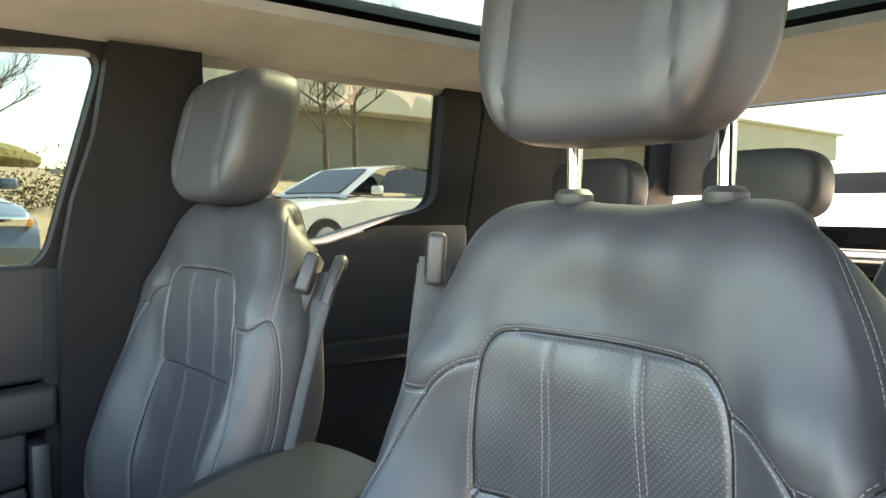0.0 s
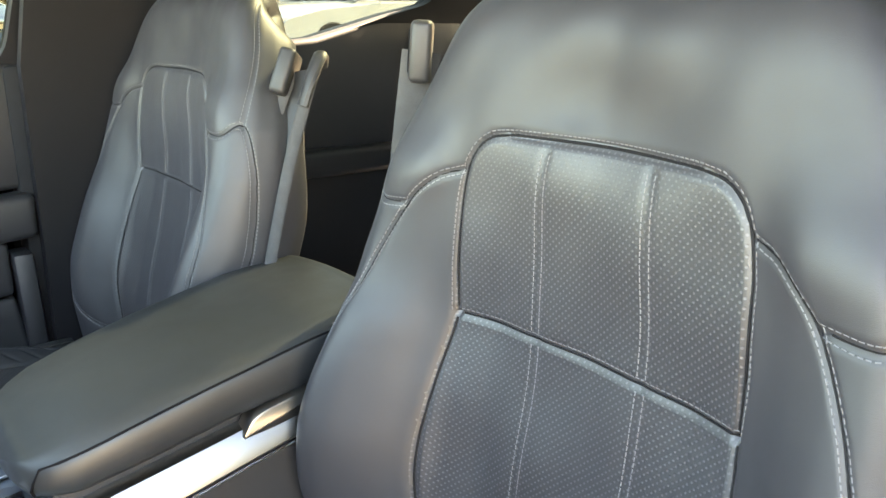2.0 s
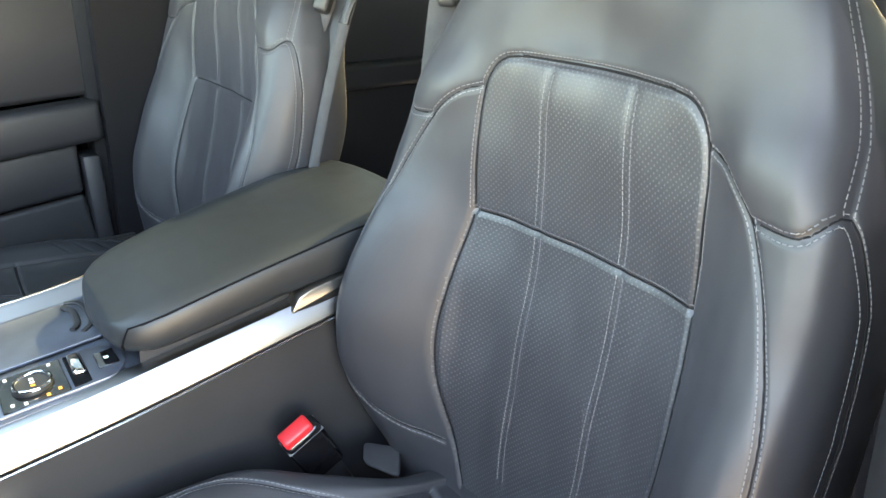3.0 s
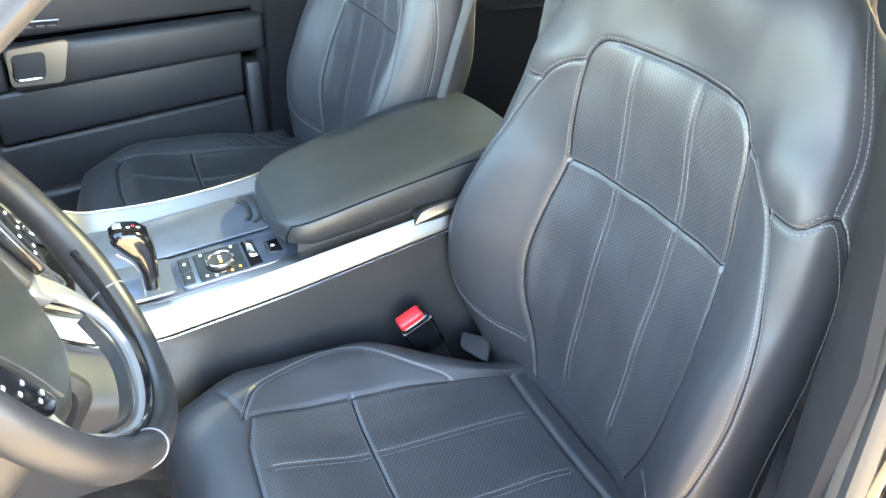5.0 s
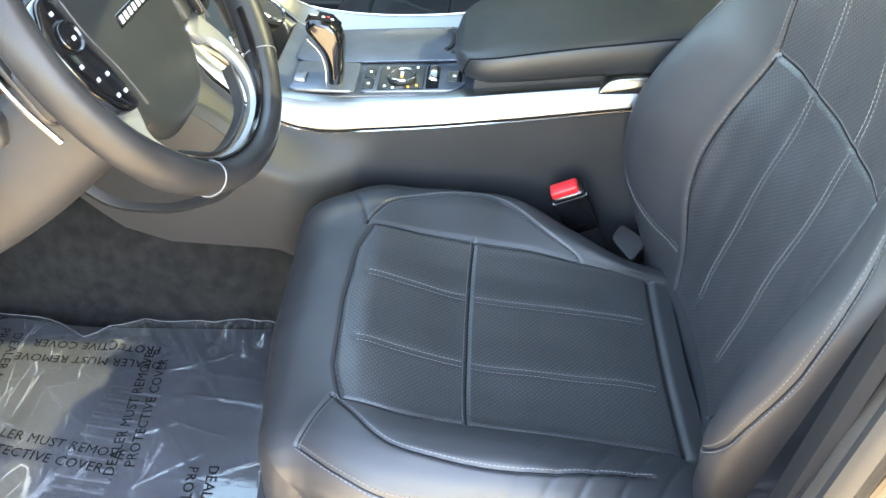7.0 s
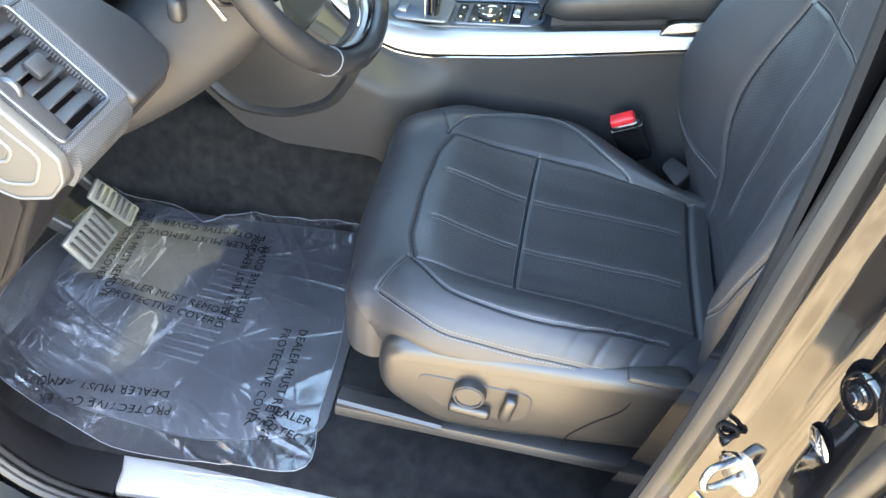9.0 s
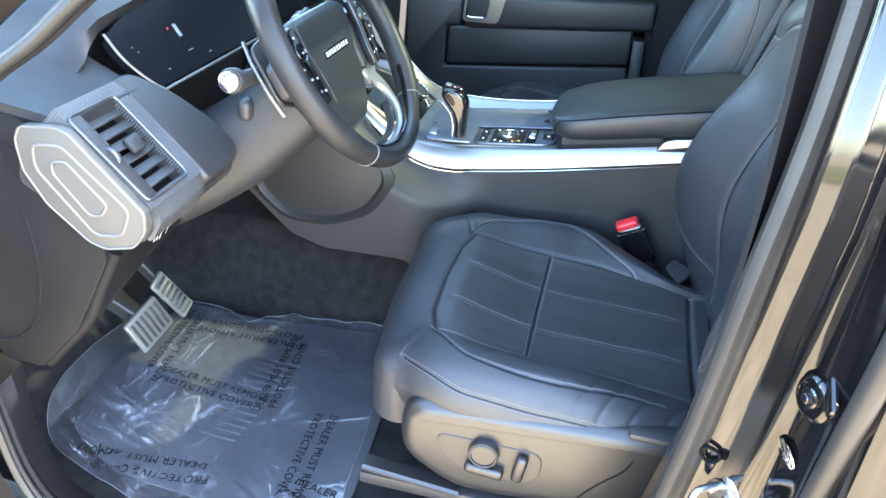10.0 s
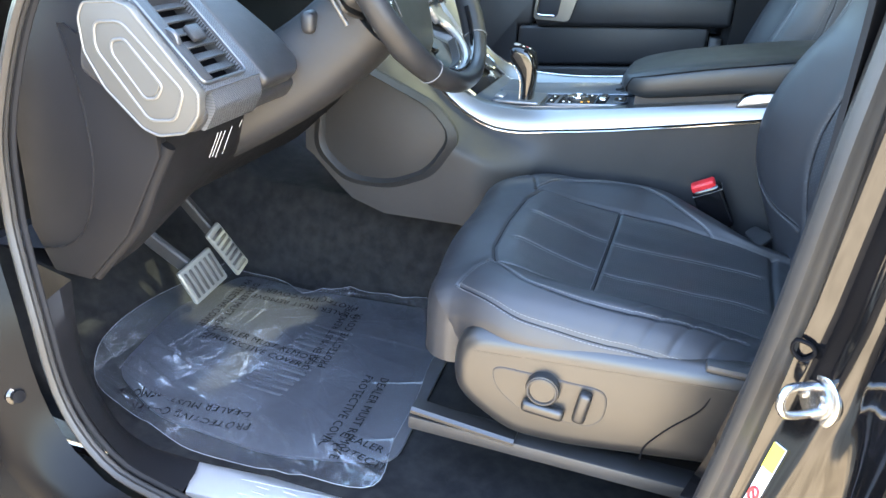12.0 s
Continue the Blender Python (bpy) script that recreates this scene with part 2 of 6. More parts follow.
WHITEPAINT = surface("white_car_paint", (0.75, 0.75, 0.73), 0.2, vary=0.04, coat=0.8)
BLUEPAINT = surface("slate_blue_car_paint", (0.10, 0.14, 0.18), 0.2, vary=0.05, coat=0.8, metal=0.3)
REDPAINT = surface("dark_red_car_paint", (0.22, 0.02, 0.03), 0.2, vary=0.05, coat=0.8)
TYRE = surface("tyre_rubber", (0.02, 0.02, 0.02), 0.7)


# ---- builders ----
def thing(name, label, category, at=(0, 0, 0), group="", kind=""):
    ob = new(name)
    ob.location = at
    return tagged(ob, label, category, group, kind)


def link(name, me, mat, parent=None, label="", flat=False):
    me.materials.append(mat)
    if not flat:
        me.shade_smooth()
    ob = new(name, me)
    if parent:
        ob.parent = parent
        ob.matrix_parent_inverse = Matrix() if parent.parent else Matrix.Translation(-parent.location)
    if label:
        ob["label"] = label
    return ob


def part(name, bm, mat, parent=None, label="", flat=False):
    me = bpy.data.meshes.new(name)
    bmesh.ops.recalc_face_normals(bm, faces=bm.faces)
    bm.to_mesh(me)
    bm.free()
    if not flat:
        me.shade_smooth()
        me.set_sharp_from_angle(angle=radians(38))
    ob = link(name, me, mat, parent, label, True)
    return ob


def raw(name, verts, faces, mat, parent=None, label="", uv=None, flat=False):
    me = bpy.data.meshes.new(name)
    me.from_pydata([tuple(v) for v in verts], [], faces)
    if uv is not None:
        lay = me.uv_layers.new(name="UVMap")
        idx = np.empty(len(me.loops), dtype=np.int32)
        me.loops.foreach_get("vertex_index", idx)
        lay.data.foreach_set("uv", np.asarray(uv, dtype=np.float32)[idx].ravel())
    me.update()
    return link(name, me, mat, parent, label, flat)


def sheet(P, keep=None, wrap=False):
    """Vertices and quads of a grid of points (rows, columns, 3); keep: a mask of the cells."""
    nu, nv = P.shape[:2]
    ids = np.arange(nu * nv).reshape(nu, nv)
    a, b, c, d = ids[:-1, :-1], ids[1:, :-1], ids[1:, 1:], ids[:-1, 1:]
    q = np.stack([a, b, c, d], -1)
    if wrap:
        e = np.stack([ids[:-1, -1], ids[1:, -1], ids[1:, 0], ids[:-1, 0]], -1)[:, None]
        q = np.concatenate([q, e], 1)
    q = q.reshape(-1, 4) if keep is None else q[keep]
    used = np.unique(q)
    back = np.zeros(nu * nv, dtype=np.int64)
    back[used] = np.arange(len(used))
    return P.reshape(-1, 3)[used], back[q].tolist(), used


def box(bm, c, s, r=0.004, seg=2, m=None):
    """A rounded box of size s at c, turned by m."""
    mat = Matrix.Translation(c) @ (m.to_4x4() if m else Matrix()) @ Matrix.Diagonal((*s, 1))
    got = bmesh.ops.create_cube(bm, size=1, matrix=mat)
    if r > 0:
        es = {e for v in got["verts"] for e in v.link_edges}
        bmesh.ops.bevel(bm, geom=list(es), offset=min(r, 0.49 * min(s)), segments=seg, profile=0.5, affect="EDGES")
    return bm


def rbox(c, s, r=0.004, seg=2, m=None):
    return box(bmesh.new(), c, s, r, seg, m)


def slab(poly, way, r=0.0, seg=2):
    """A plate: a polygon of 3D points pushed along the vector way, with rounded rims."""
    bm = bmesh.new()
    f = bm.faces.new([bm.verts.new(p) for p in poly])
    out = bmesh.ops.extrude_face_region(bm, geom=[f])
    vs = [g for g in out["geom"] if isinstance(g, bmesh.types.BMVert)]
    bmesh.ops.translate(bm, vec=Vector(way), verts=vs)
    bmesh.ops.recalc_face_normals(bm, faces=bm.faces)
    if r > 0:
        es = [e for e in bm.edges if e.calc_face_angle(0) > radians(50)]
        bmesh.ops.bevel(bm, geom=es, offset=r, segments=seg, profile=0.5, affect="EDGES")
    return bm


def rounded(poly, r, n=5):
    """Rounds the corners of a closed polygon of 3D points."""
    out = []
    for i, p in enumerate(poly):
        p, a, b = Vector(p), Vector(poly[i - 1]), Vector(poly[(i + 1) % len(poly)])
        ra = min(r, (a - p).length * 0.45)
        rb = min(r, (b - p).length * 0.45)
        s, e = p + (a - p).normalized() * ra, p + (b - p).normalized() * rb
        for j in range(n + 1):
            t = j / n
            out.append(s * (1 - t) ** 2 + p * 2 * t * (1 - t) + e * t * t)
    return out


def smooth_path(pts, step=0.012, closed=False):
    """Points along a Catmull-Rom curve through pts."""
    pts = [Vector(p) for p in pts]
    n = len(pts)
    out = []
    for i in range(n if closed else n - 1):
        p1, p2 = pts[i], pts[(i + 1) % n]
        p0 = pts[(i - 1) % n] if closed or i > 0 else p1 * 2 - p2
        p3 = pts[(i + 2) % n] if closed or i + 2 < n else p2 * 2 - p1
        k = max(1, int((p2 - p1).length / step))
        for j in range(k):
            t = j / k
            out.append(0.5 * ((2 * p1) + (p2 - p0) * t + (2 * p0 - 5 * p1 + 4 * p2 - p3) * t * t + (3 * p1 - p0 - 3 * p2 + p3) * t ** 3))
    if not closed:
        out.append(pts[-1])
    return out


def even(path, n):
    """n points at even steps along a path."""
    p = np.array([tuple(q) for q in path])
    d = np.concatenate([[0], np.cumsum(np.linalg.norm(np.diff(p, axis=0), axis=1))])
    t = np.linspace(0, d[-1], n)
    return [Vector([float(np.interp(a, d, p[:, k])) for k in range(3)]) for a in t]


def sweep(path, profile, closed=False, up=(0, 0, 1), caps=True):
    """A profile of (a, b) points carried along a path; b points along `up` as nearly as it can."""
    path = [Vector(p) for p in path]
    n, k = len(path), len(profile(0.0) if callable(profile) else profile)
    up = Vector(up)
    P = np.zeros((n + (1 if closed else 0), k, 3))
    for i in range(n):
        a = path[i - 1] if closed or i else path[0]
        b = path[(i + 1) % n] if closed or i < n - 1 else path[-1]
        t = (b - a).normalized()
        side = t.cross(up)
        side = side.normalized() if side.length > 1e-4 else Vector((1, 0, 0))
        u = side.cross(t)
        prof = profile(i / max(1, n - 1)) if callable(profile) else profile
        for j, (x, y) in enumerate(prof):
            P[i, j] = path[i] + side * x + u * y
    if closed:
        P[n] = P[0]
    v, f, _ = sheet(P, wrap=True)
    bm = bmesh.new()
    bv = [bm.verts.new(p) for p in v]
    for q in f:
        if len(set(q)) == 4:
            bm.faces.new([bv[i] for i in q])
    if closed:
        bmesh.ops.remove_doubles(bm, verts=bm.verts, dist=1e-6)
    elif caps:
        bm.faces.new(bv[:k][::-1])
        bm.faces.new(bv[-k:])
    return bm


def ring(a, b=None, n=12):
    b = b or a
    return [(a * math.cos(2 * math.pi * i / n), b * math.sin(2 * math.pi * i / n)) for i in range(n)]


def bar(a, b, r=0.002):
    """A rectangular profile of width a and height b with nipped corners."""
    a, b = a / 2, b / 2
    r = min(r, a * 0.9, b * 0.9)
    return [(a - r, -b), (a, -b + r), (a, b - r), (a - r, b), (-a + r, b), (-a, b - r), (-a, -b + r), (-a + r, -b)]


def lathe(profile, base, axis, n=24):
    """Turns a profile of (radius, height) about an axis at base."""
    base, axis = Vector(base), Vector(axis).normalized()
    q = axis.to_track_quat("Z", "Y").to_matrix()
    bm = bmesh.new()
    rows = []
    for r, h in profile:
        rows.append([bm.verts.new(base + q @ Vector((r * math.cos(2 * math.pi * i / n), r * math.sin(2 * math.pi * i / n), h))) for i in range(n)])
    for a, b in zip(rows, rows[1:]):
        for i in range(n):
            bm.faces.new((a[i], a[(i + 1) % n], b[(i + 1) % n], b[i]))
    bm.faces.new(rows[0][::-1])
    bm.faces.new(rows[-1])
    return bm



def inside(px, py, poly):
    """Which of the points lie in a polygon."""
    hit = np.zeros(px.shape, bool)
    for (x0, y0), (x1, y1) in zip(poly, poly[1:] + poly[:1]):
        cross = ((y0 > py) != (y1 > py)) & (px < (x1 - x0) * (py - y0) / (y1 - y0 + 1e-12) + x0)
        hit ^= cross
    return hit


def away(px, py, line):
    """Distance of points from a polyline."""
    best = np.full(px.shape, 9.0)
    for (x0, y0), (x1, y1) in zip(line, line[1:]):
        dx, dy = x1 - x0, y1 - y0
        t = np.clip(((px - x0) * dx + (py - y0) * dy) / (dx * dx + dy * dy + 1e-12), 0, 1)
        best = np.minimum(best, np.hypot(px - x0 - t * dx, py - y0 - t * dy))
    return best


def nearest(px, py, line):
    """Nearest points of a polyline, and their distance."""
    bx, by, bd = px.copy(), py.copy(), np.full(px.shape, 9.0)
    for (x0, y0), (x1, y1) in zip(line, line[1:]):
        dx, dy = x1 - x0, y1 - y0
        t = np.clip(((px - x0) * dx + (py - y0) * dy) / max(dx * dx + dy * dy, 1e-12), 0, 1)
        qx, qy = x0 + t * dx, y0 + t * dy
        d = np.hypot(px - qx, py - qy)
        m = d < bd
        bx, by, bd = np.where(m, qx, bx), np.where(m, qy, by), np.where(m, d, bd)
    return bx, by, bd


def ease(x, a, b):
    t = np.clip((np.asarray(x, dtype=float) - a) / (b - a), 0, 1)
    return t * t * (3 - 2 * t)


def curve2(pts, step=0.006):
    return [(p.x, p.y) for p in smooth_path([(a, b, 0) for a, b in pts], step)]


def stitches(place, line, off, dash=0.0034, gap=0.0016, w=0.0006):
    """Small threads along a 2D line of a surface; place(x, y) gives the point and the normal."""
    verts, faces = [], []
    pts = [Vector((a, b, 0)) for a, b in line]
    acc, nxt = 0.0, 0.0
    for p, q in zip(pts, pts[1:]):
        d = (q - p).length
        if d < 1e-6:
            continue
        t = (q - p) / d
        side = Vector((-t.y, t.x, 0)) * off
        while nxt < acc + d:
            a = p + t * (nxt - acc) + side
            b = a + t * dash
            (A, N), (B, _) = place(a.x, a.y), place(b.x, b.y)
            T = (B - A)
            if T.length < 0.02:
                S = T.normalized().cross(N) * w
                i = len(verts)
                up = N * 0.0007
                dn = N * -0.0004
                verts += [A + dn - S, A + dn + S, B + dn + S, B + dn - S, A + up * 0.6 - S * 0.5, A + up * 0.6 + S * 0.5, B + up * 0.6 + S * 0.5, B + up * 0.6 - S * 0.5]
                faces += [(i + 4, i + 5, i + 6, i + 7), (i, i + 1, i + 5, i + 4), (i + 1, i + 2, i + 6, i + 5), (i + 2, i + 3, i + 7, i + 6), (i + 3, i, i + 4, i + 7)]
            nxt += dash + gap
        acc += d
    return verts, faces


# ---- seats ----
def soft(spine, wide, bolster, table, cells=(200, 180), grooves=(), raise_=(), wrinkles=(), flip=1, taper=None, fall=None):
    """An upholstered form. spine: (y, z) points; wide, bolster: functions of the length along it;
    table: rows of lateral arc, x, fall, bolster rise. Returns the grid, its arcs and a finder of points and normals."""
    path = smooth_path([(0, y, z) for y, z in spine], 0.003)
    Y, Z = np.array([p.y for p in path]), np.array([p.z for p in path])
    L = np.concatenate([[0], np.cumsum(np.hypot(np.diff(Y), np.diff(Z)))])
    nb, na = cells
    B = np.linspace(0, L[-1], nb)
    y, z = np.interp(B, L, Y), np.interp(B, L, Z)
    ty, tz = np.gradient(y, B), np.gradient(z, B)
    ln = np.hypot(ty, tz)
    half = 4 if nb < 250 else 6
    ker = np.hanning(2 * half + 1) / np.hanning(2 * half + 1).sum()
    pad = lambda v: np.convolve(np.pad(v, half, mode="edge"), ker, mode="valid")
    ny, nz = flip * pad(-tz / ln), flip * pad(ty / ln)
    amax = table[-1][0]
    A = np.linspace(-amax, amax, na)
    dense = np.linspace(0, amax, 300)
    tab = np.array(table)
    k2 = np.hanning(25) / np.hanning(25).sum()
    sm = lambda c: np.convolve(np.pad(np.interp(dense, tab[:, 0], tab[:, c]), 12, mode="reflect", reflect_type="even" if c > 1 else "odd"), k2, mode="valid")
    x = np.interp(np.abs(A), dense, sm(1)) * np.sign(A)
    h0, hb = np.interp(np.abs(A), dense, sm(2)), np.interp(np.abs(A), dense, sm(3))
    AA, BB = np.meshgrid(A, B)
    W = wide(B)[:, None] * (taper(AA, BB) if taper else 1)
    K = bolster(AA, BB)
    H = h0[None] * (fall(B)[:, None] if fall else 1) + K * hb[None]
    for line, depth, width in grooves:
        H = H - depth * np.exp(-(away(AA, BB, line) / width) ** 2)
    for poly, rise, width in raise_:
        edge = away(AA, BB, poly + poly[:1])
        H = H + np.where(inside(AA, BB, poly), 1, -1) * 0.5 * rise * (1 - np.exp(-edge / width)) + 0.5 * rise
    for f in wrinkles:
        H = H + f(AA, BB)
    P = np.stack([x[None] * W, 0 * AA + y[:, None] + ny[:, None] * H, z[:, None] + nz[:, None] * H], -1)
    front = lambda zz: float(np.interp(zz, Z[: Z.argmax() + 1], L[: Z.argmax() + 1]))
    lay = lambda yy: float(np.interp(yy, Y[: Y.argmax() + 1], L[: Y.argmax() + 1]))
    return P, A, B, AA, BB, front, lay


def seat(name, label, cx, outer, dy, tilt, lift, full=1.0):
    """A front seat. outer: the side of its door (-1 or 1); tilt: further recline in degrees; lift: the headrest's height."""
    ob = thing(name, label, "car seat", (cx, -0.22 + dy, 0.60), group="front seats")

    def lay_out(P):
        Q = P.copy()
        Q[..., 0] = cx - outer * Q[..., 0]
        Q[..., 1] += dy
        return Q

    def lay_back(P):
        c, s = math.cos(radians(tilt)), math.sin(radians(tilt))
        Q = P.copy()
        yy, zz = P[..., 1] + 0.42, P[..., 2] - 0.86
        Q[..., 1], Q[..., 2] = yy * c - zz * s - 0.42, yy * s + zz * c + 0.86
        Q = lay_out(Q)
        Q[..., 0] += .007 * full
        return Q

    def upholster(nm, P, A, B, AA, BB, zones, seams, coat=LEATHER, face=1, groove_shades=()):
        dA, dB = A[1] - A[0], B[1] - B[0]
        for _, poly in zones:
            loop = list(poly) + [poly[0]]
            qa, qb, d = nearest(AA / dA, BB / dB, [(x / dA, y / dB) for x, y in loop])
            near = d < 0.5
            AA, BB = np.where(near, qa * dA, AA), np.where(near, qb * dB, BB)
        i, j = np.clip((BB - B[0]) / dB, 0, len(B) - 1.001), np.clip((AA - A[0]) / dA, 0, len(A) - 1.001)
        i0, j0 = i.astype(int), j.astype(int)
        fi, fj = (i - i0)[..., None], (j - j0)[..., None]
        flat, P0 = P, P
        P = P0[i0, j0] * (1 - fi) * (1 - fj) + P0[i0 + 1, j0] * fi * (1 - fj) + P0[i0, j0 + 1] * (1 - fi) * fj + P0[i0 + 1, j0 + 1] * fi * fj
        mids = 0.25 * (AA[:-1, :-1] + AA[1:, :-1] + AA[:-1, 1:] + AA[1:, 1:]), 0.25 * (BB[:-1, :-1] + BB[1:, :-1] + BB[:-1, 1:] + BB[1:, 1:])
        left = np.ones(mids[0].shape, bool)
        uv = np.stack([AA, BB], -1).reshape(-1, 2)
        body = None
        todo = []
        for zname, poly in zones:
            m = inside(*mids, poly)
            todo.append((zname, m & left))
            left &= ~m
        v, f, used = sheet(P, left)
        body = raw(nm, v, f, coat, ob, uv=uv[used])
        for zname, m in todo:
            v, f, used = sheet(P, m)
            raw(zname, v, f, PERF, body, "perforated black leather panel", uv=uv[used])
        P = flat

        def place(a, b):
            i, j = (b - B[0]) / dB, (a - A[0]) / dA
            i, j = min(max(i, 0), len(B) - 1.001), min(max(j, 0), len(A) - 1.001)
            i0, j0 = int(i), int(j)
            fi, fj = i - i0, j - j0
            p = (P[i0, j0] * (1 - fi) * (1 - fj) + P[i0 + 1, j0] * fi * (1 - fj) + P[i0, j0 + 1] * (1 - fi) * fj + P[i0 + 1, j0 + 1] * fi * fj)
            du = P[i0, j0 + 1] - P[i0, j0]
            dv = P[i0 + 1, j0] - P[i0, j0]
            n = np.cross(du, dv) * (1 if outer < 0 else -1) * face
            return Vector(p), Vector(n).normalized()

        V, F = [], []
        for line, offs in seams:
            for off in offs:
                a, b = stitches(place, line, off)
                F += [tuple(i + len(V) for i in q) for q in b]
                V += a
        tagged(raw("stitching", V, F, THREAD, body, "grey contrast stitching", flat=True), kind="stuff")
        # dark lines laid along the seams to draw the shade of their grooves
        for line, r in groove_shades:
            track = []
            for (a0, b0), (a1, b1) in zip(line, line[1:]):
                steps = max(1, int(math.hypot(a1 - a0, b1 - b0) / .006))
                track += [place(a0 + (a1 - a0) * k / steps, b0 + (b1 - b0) * k / steps)[0] for k in range(steps)]
            part("seam", sweep(smooth_path(track, .006), ring(r, n=6), up=(0, .6, .8)), SEAMSHADE, body)
        return body, place

    # cushion
    spine = [(-0.50, 0.853), (-0.42, 0.865), (-0.30, 0.868), (-0.225, 0.872), (-0.15, 0.887), (-0.09, 0.904), (-0.05, 0.906), (-0.02, 0.899), (0.005, 0.882), (0.017, 0.858), (0.021, 0.83), (0.021, 0.80), (0.020, 0.765)]
    table = [(0, 0, -0.002, 0), (.10, .10, 0, .004), (.14, .14, 0, .016), (.165, .162, 0, .036), (.19, .183, 0, .052), (.215, .206, -.003, .060), (.24, .226, -.010, .050), (.265, .241, -.022, .034), (.29, .250, -.042, .014), (.315, .244, -.066, .004), (.34, .232, -.10, 0), (.37, .224, -.15, 0)]
    S = lambda yy: yy + 0.50
    b_front, b_mid = 0.428, 0.278
    rim = [(-.155, 0.03), (-.155, b_mid), (-.153, b_front - .012), (-.10, b_front + .004), (0, b_front + .008), (.10, b_front + .004), (.148, b_front - .01), (.148, b_mid), (.148, 0.03)]
    mid = [(-.155, b_mid), (.148, b_mid)]
    tail = [(-.155, 0.030), (.148, 0.030)]
    pipe_in = curve2([(.148, b_front), (.165, b_front - .008), (.192, b_front - .035), (.212, b_mid + .03), (.205, b_mid - .03), (.185, b_mid - .085), (.168, b_mid - .135), (.150, b_mid - .15)])
    pipe_out = curve2([(-.148, b_front - .003), (-.17, b_front - .02), (-.205, b_front - .06), (-.222, b_mid), (-.222, b_mid - .07), (-.21, b_mid - .14), (-.20, 0.08)])
    skirt_i = curve2([(.285, 0.04), (.287, .2), (.280, .36), (.262, .43), (.235, .475)])
    skirt_o = curve2([(-.262, 0.04), (-.266, .2), (-.266, .34), (-.260, .40), (-.248, .435), (-.235, .458)])
    brow = curve2([(-.148, b_front - .003), (-.19, b_front + .012), (-.235, b_front + .03)])
    brow2 = curve2([(.148, b_front - .003), (.19, b_front + .012), (.235, b_front + .03)])
    grooves = [(rim, .0034, .0026), (mid, .0034, .0026), (tail, .006, .005), (pipe_in, .0034, .0024), (pipe_out, .0034, .0024), (skirt_o, .0030, .0026), (skirt_i, .002, .004), (brow, .002, .003), (brow2, .002, .003)]
    for sx in (-.056, .056):
        grooves.append(([(sx, 0.05), (sx, b_front - .015)], .0012, .006))

    def creases(a, b):
        h = 0 * a
        for c, w, d in ((0.20, .004, .0016), (0.165, .004, .0020), (0.125, .0035, .0018), (0.085, .004, .0018), (.235, .0035, .0012)):
            line = b - c + 0.9 * (a + .25) ** 1 * 0.5 + 3.0 * (a + .23) ** 2
            h = h - d * np.exp(-(line / w) ** 2) * ease(-a, .15, .18) * (1 - ease(-a, .25, .28))
        return h

    def puff(a, b):
        q = np.clip(1 - np.abs(np.abs(a) - .0) / .148, 0, 1)
        return 0.0006 * np.sin(b * 61 + a * 17) * np.sin(a * 43 + 1.0) + 0.004 * np.sqrt(q) * ease(b, .30, .36) * (1 - ease(b, .40, .43))

    tuck = lambda a, b: -.026 * ease(-a, .0, .22) * ease(b, .37, .48)
    wide = lambda b: 1.0 - 0.05 * ease(b, .36, .52) + 0.02 * ease(b, .0, .2)
    bol = lambda a, b: np.where(a < 0, .62, .85) * (0.25 + 0.75 * ease(b, .03, .22)) * (1 - 0.92 * ease(b, .25, .47)) + 0.05
    P, A, B, AA, BB, _, _ = soft(spine, wide, bol, table, (300, 300), grooves, wrinkles=(creases, puff, tuck), taper=lambda a, b: 1 - .24 * ease(a, .12, .2) * (1 - ease(b, .04, .25)) + .085 * ease(a, .13, .2) * ease(b, .14, .26) * (1 - ease(b, .40, .50)) - .11 * ease(-a, .08, .2) * ease(b, .34, .47))
    seams = [(pipe_in, (.0035, -.0035)), (pipe_out, (.0035,)), (skirt_o, (.004, -.004)), (mid, (.0045,)), (brow, (.003,))]
    for sx in (-.056, .056):
        for b0, b1 in ((0.05, b_mid - .006), (b_mid + .006, b_front - .018)):
            seams.append(([(sx, b0), (sx, b1)], (.0042, -.0042)))
    upholster("cushion", lay_out(P), A, B, AA, BB, [("cushion_panel", [(-.154, .037), (.147, .037), (.147, b_mid - .001), (-.154, b_mid - .001)]), ("cushion_panel", [(-.154, b_mid + .001), (.147, b_mid + .001), (.147, b_front - .012), (.10, b_front + .002), (0, b_front + .006), (-.10, b_front + .002), (-.152, b_front - .014)])], seams, groove_shades=[(rim, .0009), (mid, .0009), (pipe_in, .0008), (pipe_out, .0008), (skirt_o, .0008), (brow, .0007)])

    # backrest
    spine = [(-.495, .80), (-.506, .86), (-.513, .92), (-.521, 1.0), (-.535, 1.1), (-.545, 1.17), (-.548, 1.22), (-.542, 1.30), (-.539, 1.36), (-.546, 1.42), (-.558, 1.462), (-.580, 1.490), (-.610, 1.497), (-.634, 1.478), (-.645, 1.42), (-.648, 1.2), (-.640, 1.0), (-.62, .80)]
    table = [(0, 0, -.004, 0), (.10, .10, 0, .002), (.14, .14, .002, .010), (.165, .164, .002, .023), (.19, .188, .002, .041), (.215, .212, .001, .056), (.24, .235, -.002, .064), (.265, .256, -.010, .062), (.29, .271, -.026, .048), (.32, .277, -.050, .026), (.345, .274, -.072, .008), (.37, .262, -.086, 0)]
    path = smooth_path([(0, y, z) for y, z in spine], 0.003)
    ZZ = np.array([p.z for p in path])
    LL = np.concatenate([[0], np.cumsum([(q - p).length for p, q in zip(path, path[1:])])])
    top = ZZ.argmax()
